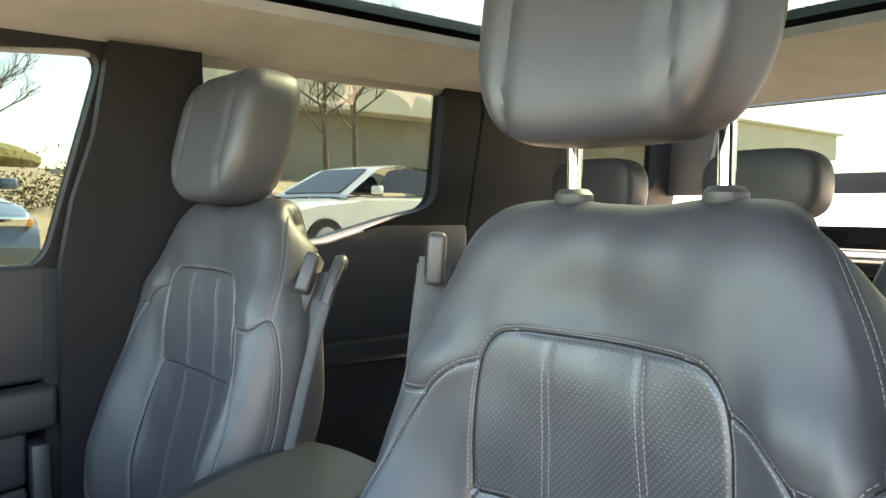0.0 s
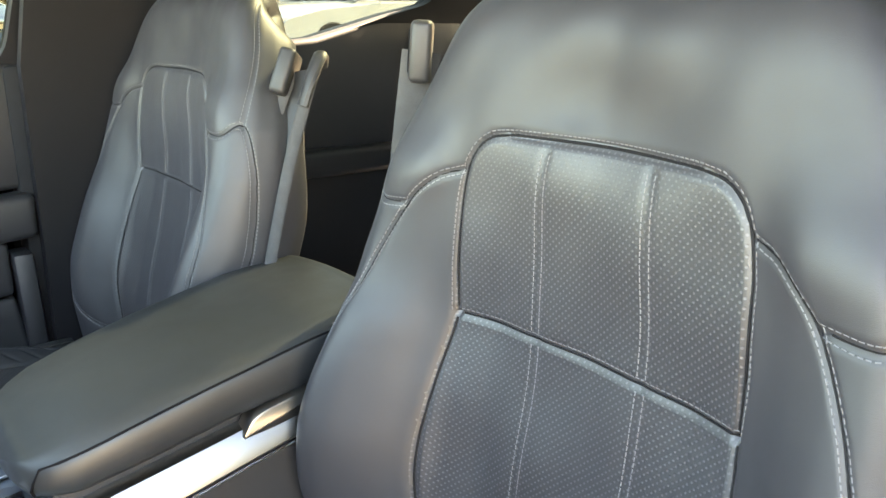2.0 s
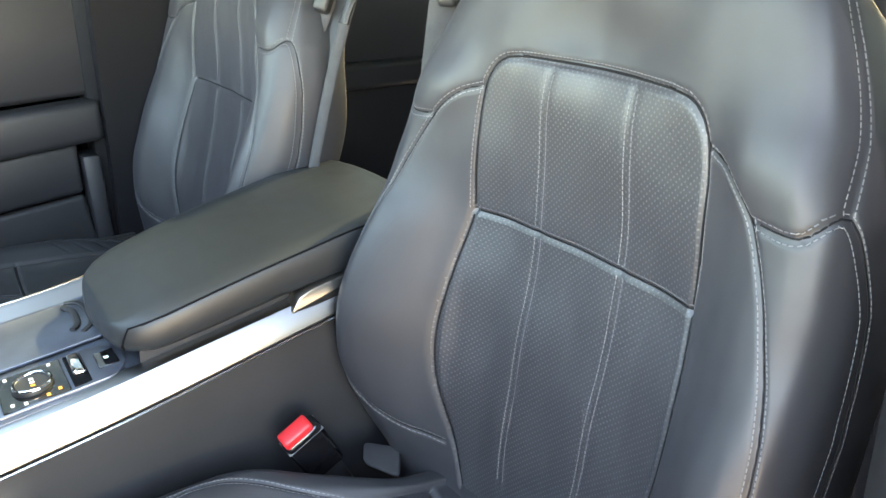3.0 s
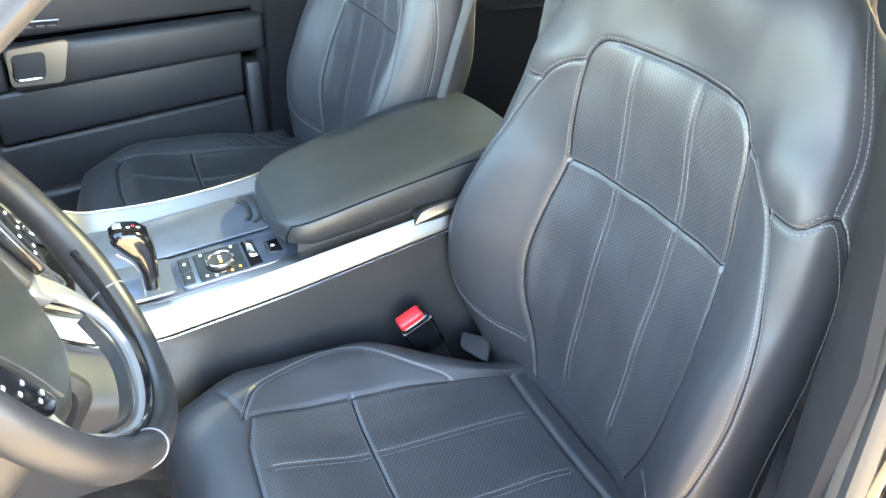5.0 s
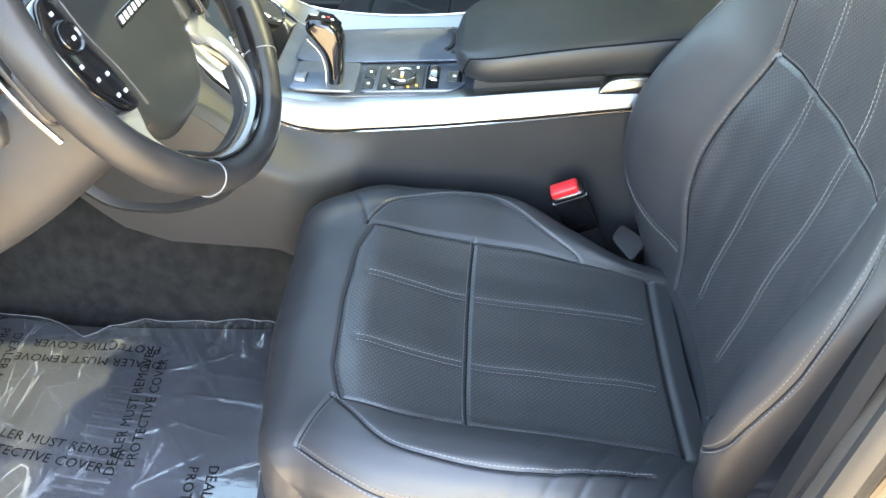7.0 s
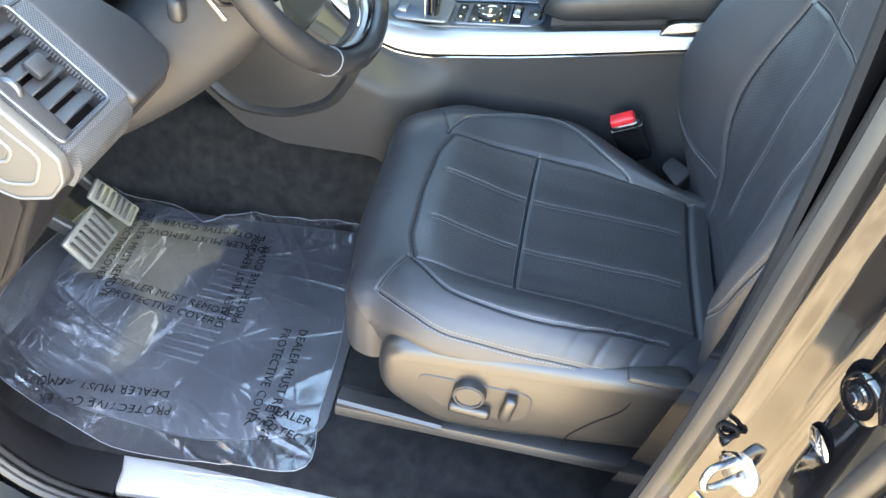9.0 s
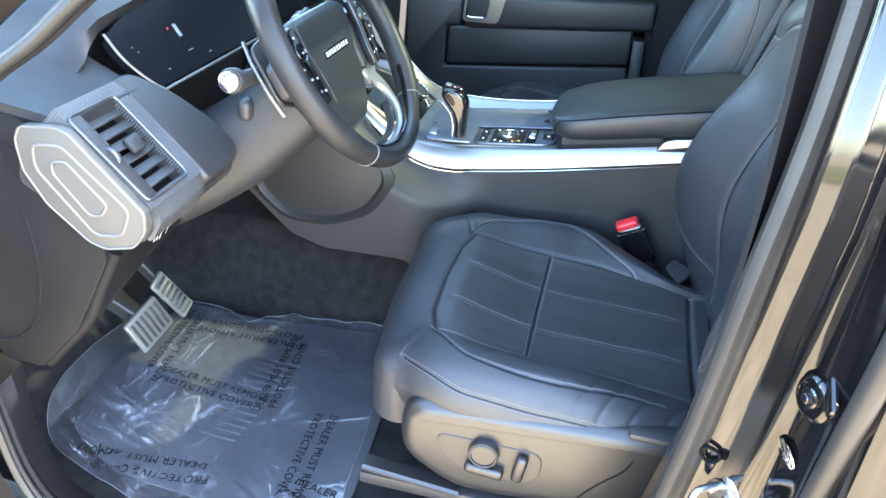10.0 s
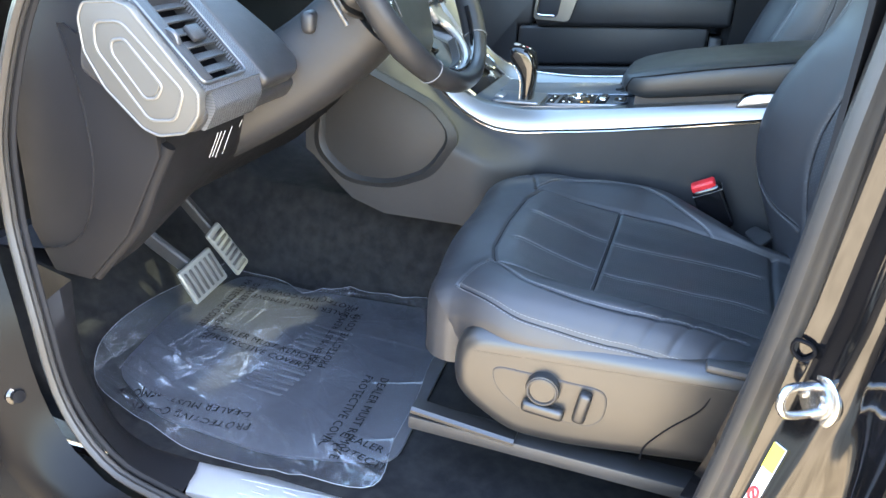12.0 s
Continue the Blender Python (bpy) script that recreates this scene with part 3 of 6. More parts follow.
    S = lambda zz: float(np.interp(zz, ZZ[:top + 1], LL[:top + 1]))
    width_at = [(.80, .88), (.90, .94), (1.0, .985), (1.15, 1.0), (1.25, .985), (1.31, .955), (1.36, .90), (1.42, .81), (1.47, .72), (1.497, .62)]
    wide = lambda b: np.interp(b, [S(z) for z, _ in width_at] + [LL[top] + .05, LL[top] + .2, LL[-1]], [w for _, w in width_at] + [.60, .85, .9])
    kb_out = [(.80, .35), (.88, .80), (.95, 1.15), (1.02, 1.30), (1.12, 1.15), (1.22, .85), (1.29, .55), (1.335, .22), (1.39, .08), (1.49, 0)]
    kb_in = [(.80, .25), (.845, .45), (.875, .70), (.915, 1.10), (.955, 1.45), (1.0, 1.72), (1.055, 1.83), (1.11, 1.68), (1.167, 1.40), (1.21, 1.12), (1.26, .82), (1.32, .42), (1.36, .15), (1.42, 0)]

    def swell(b, rows):
        """The rise of a bolster along the backrest, without kinks."""
        line = np.linspace(0, LL[-1], 700)
        k = np.interp(line, [S(z) for z, _ in rows] + [LL[top] + .03], [v for _, v in rows] + [0])
        w = np.hanning(41) / np.hanning(41).sum()
        return np.interp(b, line, np.convolve(np.pad(k, 20, mode="edge"), w, mode="valid"))

    bol = lambda a, b: np.where(a > 0, swell(b, kb_in if full else kb_out), swell(b, kb_out))
    z_seam, z_ins = S(1.203), S(1.374)
    lower_w = [(-.118, S(.87)), (-.140, S(.94)), (-.153, S(1.0)), (-.157, S(1.06)), (-.152, S(1.13)), (-.144, z_seam)]
    upper = curve2([(-.144, z_seam), (-.146, S(1.25)), (-.147, S(1.325)), (-.143, S(1.350)), (-.130, S(1.366)), (-.108, S(1.372)), (-.06, z_ins), (0, z_ins + .001), (.06, z_ins), (.108, S(1.372)), (.130, S(1.366)), (.143, S(1.350)), (.147, S(1.325)), (.146, S(1.25)), (.144, z_seam)])
    low_l, low_r = curve2(lower_w), curve2([(-x, z) for x, z in lower_w])
    cross = [(-.144, z_seam), (.144, z_seam)]
    pipe = [(.150, S(1.338)), (.178, S(1.328)), (.205, S(1.298)), (.232, S(1.24)), (.256, S(1.15)), (.265, S(1.07)), (.258, S(1.0)), (.235, S(.955)), (.195, S(.925)), (.145, S(.915))]
    pipe_i, pipe_o = curve2(pipe), curve2([(-x, z) for x, z in pipe])
    outer_p = [(.315, S(.85)), (.312, S(1.0)), (.306, S(1.15)), (.296, S(1.26)), (.275, S(1.315)), (.245, S(1.302)), (.205, S(1.303))]
    out_i, out_o = curve2(outer_p), curve2([(-x, z) for x, z in outer_p])
    up_p = [(.275, S(1.318)), (.285, S(1.38)), (.285, S(1.44)), (.280, S(1.485))]
    up_i, up_o = curve2(up_p), curve2([(-x, z) for x, z in up_p])
    grooves = [(upper, .0038, .0030), (low_l, .0042, .0030), (low_r, .0042, .0030), (cross, .0040, .0028), (pipe_i, .0036, .0024), (pipe_o, .0036, .0024), (out_i, .0042, .0026), (out_o, .0042, .0026), (up_i, .002, .004), (up_o, .002, .004)]
    for sx in (-.056, .056):
        grooves.append(([(sx, S(.90)), (sx, z_ins - .01)], .0012, .006))
    
    def shape(a, b):
        hollow = -0.012 * np.exp(-((b - S(1.40)) / .05) ** 2) * np.exp(-(a / .12) ** 2)
        dimple = 0.0014 * np.sin(b * 47 + a * 13) * np.sin(a * 39)
        neck = 0.010 * np.exp(-((b - S(1.335)) / .03) ** 2) * ease(np.abs(a), .15, .2) * (1 - ease(np.abs(a), .24, .28))
        return hollow + dimple + neck

    P, A, B, AA, BB, _, _ = soft(spine, wide, bol, table, (420, 300), grooves, raise_=((upper, .0015, .008),), wrinkles=(shape,), flip=-1, taper=lambda a, b: 1 + (.13 * full - .06) * ease(a, .12, .22) * np.exp(-((b - S(1.01)) / .12) ** 2))
    seams = [(pipe_i, (.0035, -.0035)), (pipe_o, (.0035, -.0035)), (out_i, (.004, -.004)), (out_o, (.004, -.004)), (up_i, (.004, -.004)), (up_o, (.004, -.004)), (upper, (.0045,)), (cross, (.0045,))]
    for sx in (-.056, .056):
        for b0, b1 in ((S(.91), z_seam - .006), (z_seam + .006, z_ins - .012)):
            seams.append(([(sx, b0), (sx, b1)], (.0042, -.0042)))
    lo_poly = [(x * 1.018, z) for x, z in low_l + low_r[::-1]]
    up_poly = [(x * 1.018, z + (.0025 if z > z_seam + .1 else 0)) for x, z in upper]
    upholster("backrest", lay_back(P), A, B, AA, BB, [("upper_panel", up_poly), ("lower_panel", lo_poly)], seams, face=-1, groove_shades=[(upper, .0014), (low_l, .0014), (low_r, .0014), (cross, .0014), (pipe_i, .0008), (pipe_o, .0008), (out_i, .0009), (out_o, .0009)])

    # headrest on two posts
    rot = Matrix.Rotation(radians(tilt), 3, "X")
    pivot = Vector((0, -.42, .86))

    def lean_pt(p):
        q = rot @ (Vector(p) - pivot) + pivot
        return Vector((cx - outer * q.x, q.y + dy, q.z))

    for px in (-.082, .082):
        part("headrest_post", sweep([lean_pt((px, -.603, 1.47)), lean_pt((px, -.603, 1.56 + lift))], ring(.0075), up=(0, 1, 0)), CHROME, ob, "chrome headrest post")
        part("post_collar", lathe([(.017, 0), (.019, .003), (.019, .010), (.014, .015), (.0085, .016)], lean_pt((px, -.603, 1.494)), rot @ Vector((0, 0, 1))), DARKPLASTIC, ob)
    nu, nv = 46, 56
    Q = np.zeros((nu, nv, 3))
    for i in range(nu):
        ph = -math.pi / 2 + math.pi * i / (nu - 1)
        for j in range(nv):
            th = 2 * math.pi * j / nv
            sg = lambda v, e: math.copysign(abs(v) ** e, v)
            cp = sg(math.cos(ph), .42)
            X, Y, Z = .138 * cp * sg(math.cos(th), .55), .058 * cp * sg(math.sin(th), .6), .112 * sg(math.sin(ph), .5)
            X *= 1 - 0.10 * ease(-Z, 0.02, .11) + 0.02 * (Z / .1)
            Y += 0.020 * (X / .13) ** 2 * (1 if Y > 0 else .3) - 0.015 * (Z / .1) - (0.006 * math.exp(-((abs(X) - .088) / .006) ** 2) if Y > 0.02 else 0)
            Q[i, j] = lean_pt((X, -.575 + Y, 1.622 + lift + Z))
    v, f, _ = sheet(Q, wrap=True)
    bm = bmesh.new()
    bv = [bm.verts.new(p) for p in v]
    for q in f:
        bm.faces.new([bv[k] for k in q])
    bmesh.ops.remove_doubles(bm, verts=bm.verts, dist=1e-5)
    bmesh.ops.dissolve_degenerate(bm, edges=bm.edges, dist=1e-6)
    part("headrest", bm, LEATHER, ob, "padded black leather headrest")
    part("release_button", lathe([(.008, 0), (.008, .004), (.006, .006)], lean_pt((.128, -.56, 1.60 + lift)), (-outer, 0, 0)), CHROME, ob)

    # side cover with the switches
    X = lambda lx: cx - outer * lx
    o = outer
    prof = [(-.064, .79), (-.068, .826), (-.088, .851), (-.145, .856), (-.25, .863), (-.35, .869), (-.46, .874), (-.47, .80), (-.44, .73), (-.343, .716), (-.236, .700), (-.165, .697), (-.135, .705), (-.085, .735), (-.068, .757)]
    ring_pts = rounded([(X(-.205), y + dy, z) for y, z in prof], .02, 3)
    cover = part("side_cover", slab(ring_pts, (o * .052, 0, 0), .026, 6), SHIELD, ob, "satin black side cover")
    xf = X(-.205) + o * .052
    pan = rounded([(xf, y + dy, z) for y, z in [(-.122, .806), (-.272, .806), (-.272, .765), (-.255, .747), (-.165, .747), (-.128, .775)]], .018, 4)
    part("switch_panel", slab([(x + o * .0012, y, z) for x, y, z in pan], (o * -.006, 0, 0), .001, 1), SHIELD, cover)
    part("panel_rim", sweep(smooth_path(pan, .006, True), ring(.0013, n=6), closed=True, up=(1, 0, 0)), DARKPLASTIC, cover)
    knob = part("lumbar_knob", lathe([(.022, 0), (.0225, .008), (.021, .0125), (.0165, .014), (.016, .0125), (.0, .0125)], (xf, -.192 + dy, .792), (o, 0, 0), 32), SHIELD, cover, "round lumbar switch")
    part("knob_ring", sweep([Vector((xf + o * .0132, -.192 + dy + .0185 * math.cos(a), .792 + .0185 * math.sin(a))) for a in [i * math.pi / 16 for i in range(32)]], ring(.0016, n=6), closed=True, up=(1, 0, 0)), DARKPLASTIC, knob)
    part("height_switch", rbox((xf + o * .007, -.195 + dy, .762), (.016, .056, .017), .006, 3, Matrix.Rotation(radians(4), 3, "X")), SHIELD, cover)
    part("recline_switch", rbox((xf + o * .007, -.244 + dy, .779), (.016, .017, .046), .006, 3, Matrix.Rotation(radians(8), 3, "X")), SHIELD, cover)
    part("cover_joint", sweep(smooth_path([(xf + o * .0004, -.325 + dy, .718), (xf + o * .0004, -.328 + dy, .74), (xf + o * .0004, -.352 + dy, .775), (xf + o * .0004, -.385 + dy, .815), (xf - o * .004, -.394 + dy, .856)], .006), ring(.0012, n=6), up=(1, 0, 0)), INK, cover)
    part("belt_anchor_slot", rbox((xf - o * .012, -.415 + dy, .868), (.022, .075, .012), .005, 2), DARKPLASTIC, cover)
    # seat rails and frame
    for lx in (-.225, .215):
        part("seat_rail", rbox((X(lx), -.235 + dy * .2, .672), (.042, .46, .022), .004, 2), DARKPLASTIC, ob)
        part("rail_cap", sweep([(X(lx) + o * .010, -.01 + dy * .2, .695), (X(lx) + o * .010, -.16 + dy * .2, .683)], bar(.030, .012, .004)), SHIELD, ob, "grey rail end cover")
    part("seat_pan", rbox((cx, -.27 + dy, .745), (.38, .34, .075), .02, 2), MATTE, ob)
    return ob


driver = seat("driver_seat", "black leather driver seat with perforated panels and grey stitching", -.377, -1, 0.0, 0.0, 0.035)
passenger = seat("passenger_seat", "black leather passenger seat beside the console", .437, 1, 0.07, 6.0, -0.025, 0.0)
passenger.location.z += .028


# ---- car body ----
def lean_x(z):
    return 0.20 * max(0.0, z - 1.30)


def band(outer, inner, way, seg_r=0.0):
    """A plate with a hole: outer and inner loops with as many points each, made thick along way."""
    bm = bmesh.new()
    o, i = [bm.verts.new(p) for p in outer], [bm.verts.new(p) for p in inner]
    n = len(o)
    fs = [bm.faces.new((o[k], o[(k + 1) % n], i[(k + 1) % n], i[k])) for k in range(n)]
    out = bmesh.ops.extrude_face_region(bm, geom=fs)
    bmesh.ops.translate(bm, vec=Vector(way), verts=[g for g in out["geom"] if isinstance(g, bmesh.types.BMVert)])
    return bm


def loft(rows, thick=None):
    """A surface through rows of points of the same count; thick: a vector to make it a solid."""
    P = np.array([[tuple(p) for p in r] for r in rows])
    v, f, _ = sheet(P)
    bm = bmesh.new()
    bv = [bm.verts.new(p) for p in v]
    fs = [bm.faces.new([bv[k] for k in q]) for q in f]
    if thick:
        out = bmesh.ops.extrude_face_region(bm, geom=fs)
        bmesh.ops.translate(bm, vec=Vector(thick), verts=[g for g in out["geom"] if isinstance(g, bmesh.types.BMVert)])
    return bm


body = thing("car_body", "glossy black car body round the open driver doorway", "car body", (-.8, -.2, .12))
# sills, one on each side
for s in (-1, 1):
    xs = lambda v: v if s < 0 else 0.05 - v
    part("sill", rbox((xs(-.775), -.35, .44), (.17, 2.5, .20), .035, 4), PAINT, body, "black painted door sill")
part("underbody", rbox((.02, -.45, .42), (1.45, 3.2, .16), .03, 2), DARKPLASTIC, body)

# rubber seal round the doorway
LOBES = [(1 + .16 * math.cos(3 * a) + .06 * math.cos(7 * a)) for a in [2 * math.pi * i / 24 for i in range(24)]]
SEAL = [(-.784, -.20, .546), (-.788, .05, .546), (-.790, .20, .550), (-.790, .287, .566), (-.790, .362, .586), (-.790, .406, .622), (-.789, .440, .674), (-.787, .458, .730), (-.782, .472, .800), (-.770, .497, .895), (-.762, .508, .960), (-.760, .496, 1.076), (-.752, .43, 1.238), (-.746, .32, 1.328), (-.740, .25, 1.388), (-.70, 0.0, 1.60), (-.675, -.12, 1.69), (-.655, -.27, 1.745), (-.655, -.40, 1.735), (-.68, -.465, 1.62), (-.735, -.462, 1.40), (-.765, -.440, 1.18), (-.772, -.425, 1.0), (-.775, -.402, .82), (-.778, -.375, .68), (-.778, -.32, .58)]
part("door_seal", sweep(smooth_path(SEAL, .02, True), lambda t: [(x * k, y * k) for (x, y), k in zip(ring(.0080 + .0075 * float(ease(t, .46, .60)) * (1 - float(ease(t, .95, 1.0))), .0085 + .0050 * float(ease(t, .46, .60)) * (1 - float(ease(t, .95, 1.0))), 24), LOBES)], closed=True, up=(1, 0, 0)), RUBBER, body, "grey black rubber door seal")
inner = [Vector((x + .014, y, z)) - (Vector((0, y, z)) - Vector((0, 0.02, 1.12))).normalized() * .006 for x, y, z in SEAL]
part("seal_lip", sweep(smooth_path(inner, .02, True), bar(.010, .008, .003), closed=True, up=(1, 0, 0)), MATTE, body)

# centre pillar, painted, in a stepped section that runs up it
SECTION = [(-.700, -.430), (-.745, -.434), (-.768, -.436), (-.776, -.440), (-.7815, -.458), (-.785, -.461), (-.800, -.474), (-.808, -.480), (-.8115, -.488), (-.815, -.4935), (-.822, -.4965), (-.836, -.503), (-.852, -.510), (-.866, -.518)]


def pillar_rows(sec, zs, grow=0.0):
    rows = []
    for z in zs:
        k = np.interp(z, [.5, .62, .8, 1.0, 1.2, 1.45, 1.75], [.14, .085, .035, .0, -.015, -.035, -.045])
        kx = lean_x(z)
        rows.append([(x + kx, y + k * (1 - ease(-x, .80, .84)), z) for x, y in sec])
    return rows


def dense_section(sec, n=6):
    return [(p.x, p.y) for p in smooth_path([(x, y, 0) for x, y in sec], .004)]


zs = [.50, .56, .62, .68, .74, .80, .88, .96, 1.04, 1.12, 1.20, 1.28, 1.36, 1.44, 1.52, 1.60, 1.68, 1.76]
part("centre_pillar", loft(pillar_rows(dense_section(SECTION), zs)), PAINT, body, "black painted centre pillar")
part("pillar_trim", loft([[(-.69 + lean_x(z) * .7, -.60, z), (-.685 + lean_x(z) * .7, -.50, z), (-.70 + lean_x(z) * .7, -.450, z), (-.725 + lean_x(z), -.430, z), (-.748 + lean_x(z), -.424, z)] for z in zs], (-.008, -.004, 0)), MATTE, body, "dull black pillar trim")
# rear door hinge, drain plug and slot on the pillar
hinge = part("hinge", lathe([(.021, 0), (.022, .003), (.020, .005), (.017, .006), (.0155, .003), (.0, .003)], (-.834, -.502, 1.130), (-.5, 1, .05), 28), PAINT, body, "black door hinge with bolt")
part("hinge_bolt", lathe([(.010, 0), (.010, .002), (.008, .003), (.008, .004), (.005, .0045), (.005, .007), (.004, .008)], (-.834, -.498, 1.130), (-.5, 1, .05), 20), GLOSS, hinge)
part("hinge_lug", rbox((-.852, -.507, 1.148), (.036, .008, .018), .004, 2, Matrix.Rotation(radians(-30), 3, "Y")), PAINT, hinge)
part("drain_plug", lathe([(.017, 0), (.015, .0015), (.0, .0022)], (-.824, -.4985, 1.052), (-.35, 1, -.30), 20), CHROME, body, "oval shiny drain plug")
# striker: a wire loop on a round plate
strike = thing("door_striker", "zinc steel door striker loop on the painted pillar", "striker", (-0.773, -0.456, .955))
sp_, sn_ = Vector((-.793, -.4670, .956)), Vector((-.55, .83, .05)).normalized()
su_ = (Vector((.25, 0, 1)) - sn_ * sn_.dot(Vector((.25, 0, 1)))).normalized()
part("striker_plate", lathe([(.026, 0), (.026, .003), (.023, .005), (.019, .005), (.018, .008), (.010, .009), (.0, .009)], sp_, sn_), STEEL, strike)
for k in (-1, 1):
    part("striker_screw", lathe([(.006, 0), (.006, .003), (.004, .004)], sp_ + sn_ * .008 + su_ * .003 + sn_.cross(su_) * .012 * k, sn_, 12), STEEL, strike)
part("striker_loop", sweep(smooth_path([sp_ + sn_ * a + su_ * b for a, b in [(.004, .013), (.030, .014), (.040, .010), (.044, .0), (.040, -.010), (.030, -.014), (.004, -.013)]], .004), ring(.0042, n=10), up=sn_.cross(su_)), STEEL, strike)
stop = thing("rubber_stop", "small black rubber triangular loop on the pillar", "buffer", (-.77, -.44, 1.01))
part("buffer", sweep(smooth_path([(-.782, -.436, 1.006), (-.784, -.449, 1.004), (-.785, -.453, .996), (-.783, -.444, .987), (-.781, -.434, .996)], .004, True), ring(.0020, .003, 10), closed=True, up=(1, 0, 0)), INK, stop)
# safety label on the pillar
tag = thing("warning_label", "white and yellow safety label with a red symbol on the pillar", "label", (-.80, -.43, .86))
strip_way, strip_out = Vector((.756, .655, 0)), Vector((-.655, .756, 0))
lab = lambda a, b, d=0.0: Vector((-.7848, -.4608 + float(np.interp(.845 + b, [.62, .8, 1.0], [.085, .035, 0])), .845 + b)) + strip_way * a + strip_out * (d + .002)
part("label_sheet", slab([lab(-.0155, -.05), lab(-.0015, -.05), lab(-.0015, .05), lab(-.0155, .05)], strip_out * -.0012), WHITE, tag)
part("label_band", slab([lab(-.0155, .020, .0012), lab(-.0015, .020, .0012), lab(-.0015, .05, .0012), lab(-.0155, .05, .0012)], strip_out * -.0008), YELLOW, tag)
part("label_symbol", sweep([lab(-.0085 + .005 * math.cos(a), -.012 + .008 * math.sin(a), .0015) for a in [i * math.pi / 10 for i in range(20)]], ring(.0016, n=6), closed=True, up=(0, 1, 0)), RED, tag)
part("label_symbol_bar", sweep([lab(-.012, -.017, .0015), lab(-.005, -.007, .0015)], ring(.0014, n=6), up=(0, 1, 0)), RED, tag)
for k in range(5):
    part("label_text_bar", slab([lab(-.0135, -.030 - k * .004, .0014), lab(-.0035 - .002 * (k % 2), -.030 - k * .004, .0014), lab(-.0035 - .002 * (k % 2), -.032 - k * .004, .0014), lab(-.0135, -.032 - k * .004, .0014)], strip_out * -.0006), INK, tag)

# front pillar: painted outer band beside the seal, hinge side
FP = [(-.800, .0, .528), (-.800, .22, .532), (-.800, .30, .552), (-.800, .38, .578), (-.800, .425, .616), (-.798, .46, .67), (-.796, .48, .735), (-.790, .497, .81), (-.778, .525, .90), (-.772, .538, .96), (-.770, .525, 1.09), (-.762, .455, 1.255), (-.755, .34, 1.352), (-.748, .265, 1.412), (-.708, .01, 1.625), (-.683, -.11, 1.715)]
rows = []
for p in smooth_path(FP, .03):
    c = (Vector((0, p.y, p.z)) - Vector((0, 0.0, 1.1))).normalized()
    up_ = float(ease(p.z, 1.25, 1.35))
    rows.append([p, p + Vector((-.015, 0, 0)) + c * .015, p + Vector((-.030, 0, 0)) + c * .032, p + Vector((-.042, 0, 0)) + c * .050, p + Vector((-.050 + .01 * up_, 0, 0)) + c * (.075 - .01 * up_), p + Vector((-.058 + .02 * up_, 0, 0)) + c * (.15 - .07 * up_)])
part("front_pillar", loft(rows), DIMPAINT, body, "black painted front pillar")
for z_, y_ in ((.79, .53), (.70, .50)):
    part("hinge_bolt", lathe([(.013, 0), (.013, .006), (.009, .008), (.009, .016)], (-.815, y_, z_), (-.3, -1, .2), 16), GLOSS, body, "black hinge bolt")
part("lower_hinge", rbox((-.83, .535, .745), (.05, .03, .08), .008, 2), PAINT, body)
# wing beside the doorway, outside
part("front_wing", loft([[(-.86, .58, z), (-.905, .62, z), (-.93, .8, z), (-.95, 1.2, z)] for z in (.30, .6, .8, 1.0, 1.18)]), PAINT, body, "black painted wing")
# kick trim below the dash
outer_k = smooth_path([(-.757, .283, .556), (-.768, .35, .582), (-.768, .405, .630), (-.766, .445, .695), (-.757, .476, .755), (-.742, .503, .803)], .02)
inner_k = smooth_path([(-.690, .300, .558), (-.695, .40, .562), (-.698, .452, .605), (-.700, .481, .680), (-.700, .489, .743), (-.700, .486, .826)], .02)
deep_k = [p + Vector((.03, .10, -.005)) for p in inner_k]
n_k = 24
outer_k, inner_k, deep_k = even(outer_k, n_k), even(inner_k, n_k), even(deep_k, n_k)
pick = lambda L, i: L[i]
part("kick_trim", loft([[pick(outer_k, i), pick(outer_k, i) * .5 + pick(inner_k, i) * .5 + Vector((.0, -.006, .006)), pick(inner_k, i), pick(deep_k, i)] for i in range(n_k)], (0, .004, -.004)), DASHPLASTIC, body, "black plastic kick panel")

# sill plate with an engraved name, drawn as plain strokes
plate = thing("sill_plate", "brushed aluminium sill plate with engraved lettering", "sill plate", (-.70, .05, .55))
c_ = [(-.695, .302, .557), (-.625, -.34, .557), (-.682, -.36, .552), (-.752, .284, .552)]
part("plate", slab(c_, (0, 0, -.012), .002, 2), SILLMETAL, plate)
for a_ in (.28, .72):
    p0, p1 = Vector(c_[0]).lerp(Vector(c_[3]), a_), Vector(c_[1]).lerp(Vector(c_[2]), a_)
    part("plate_line", sweep([p0.lerp(p1, .12) + Vector((0, 0, .0006)), p0.lerp(p1, .88) + Vector((0, 0, .0006))], bar(.0012, .0008)), GREY, plate)
px_ = [Vector(c_[0]).lerp(Vector(c_[3]), .5), Vector(c_[1]).lerp(Vector(c_[2]), .5)]
for k in range(10):
    t_ = .17 + k * .066 + (.03 if k > 4 else 0)
    ctr = px_[0].lerp(px_[1], t_) + Vector((0, 0, .0006))
    for d_ in (-.006, .006):
        part("engraved_bar", sweep([ctr + Vector((d_, -.010, 0)), ctr + Vector((d_, .010, 0))], bar(.0022, .0008)), GREY, plate)

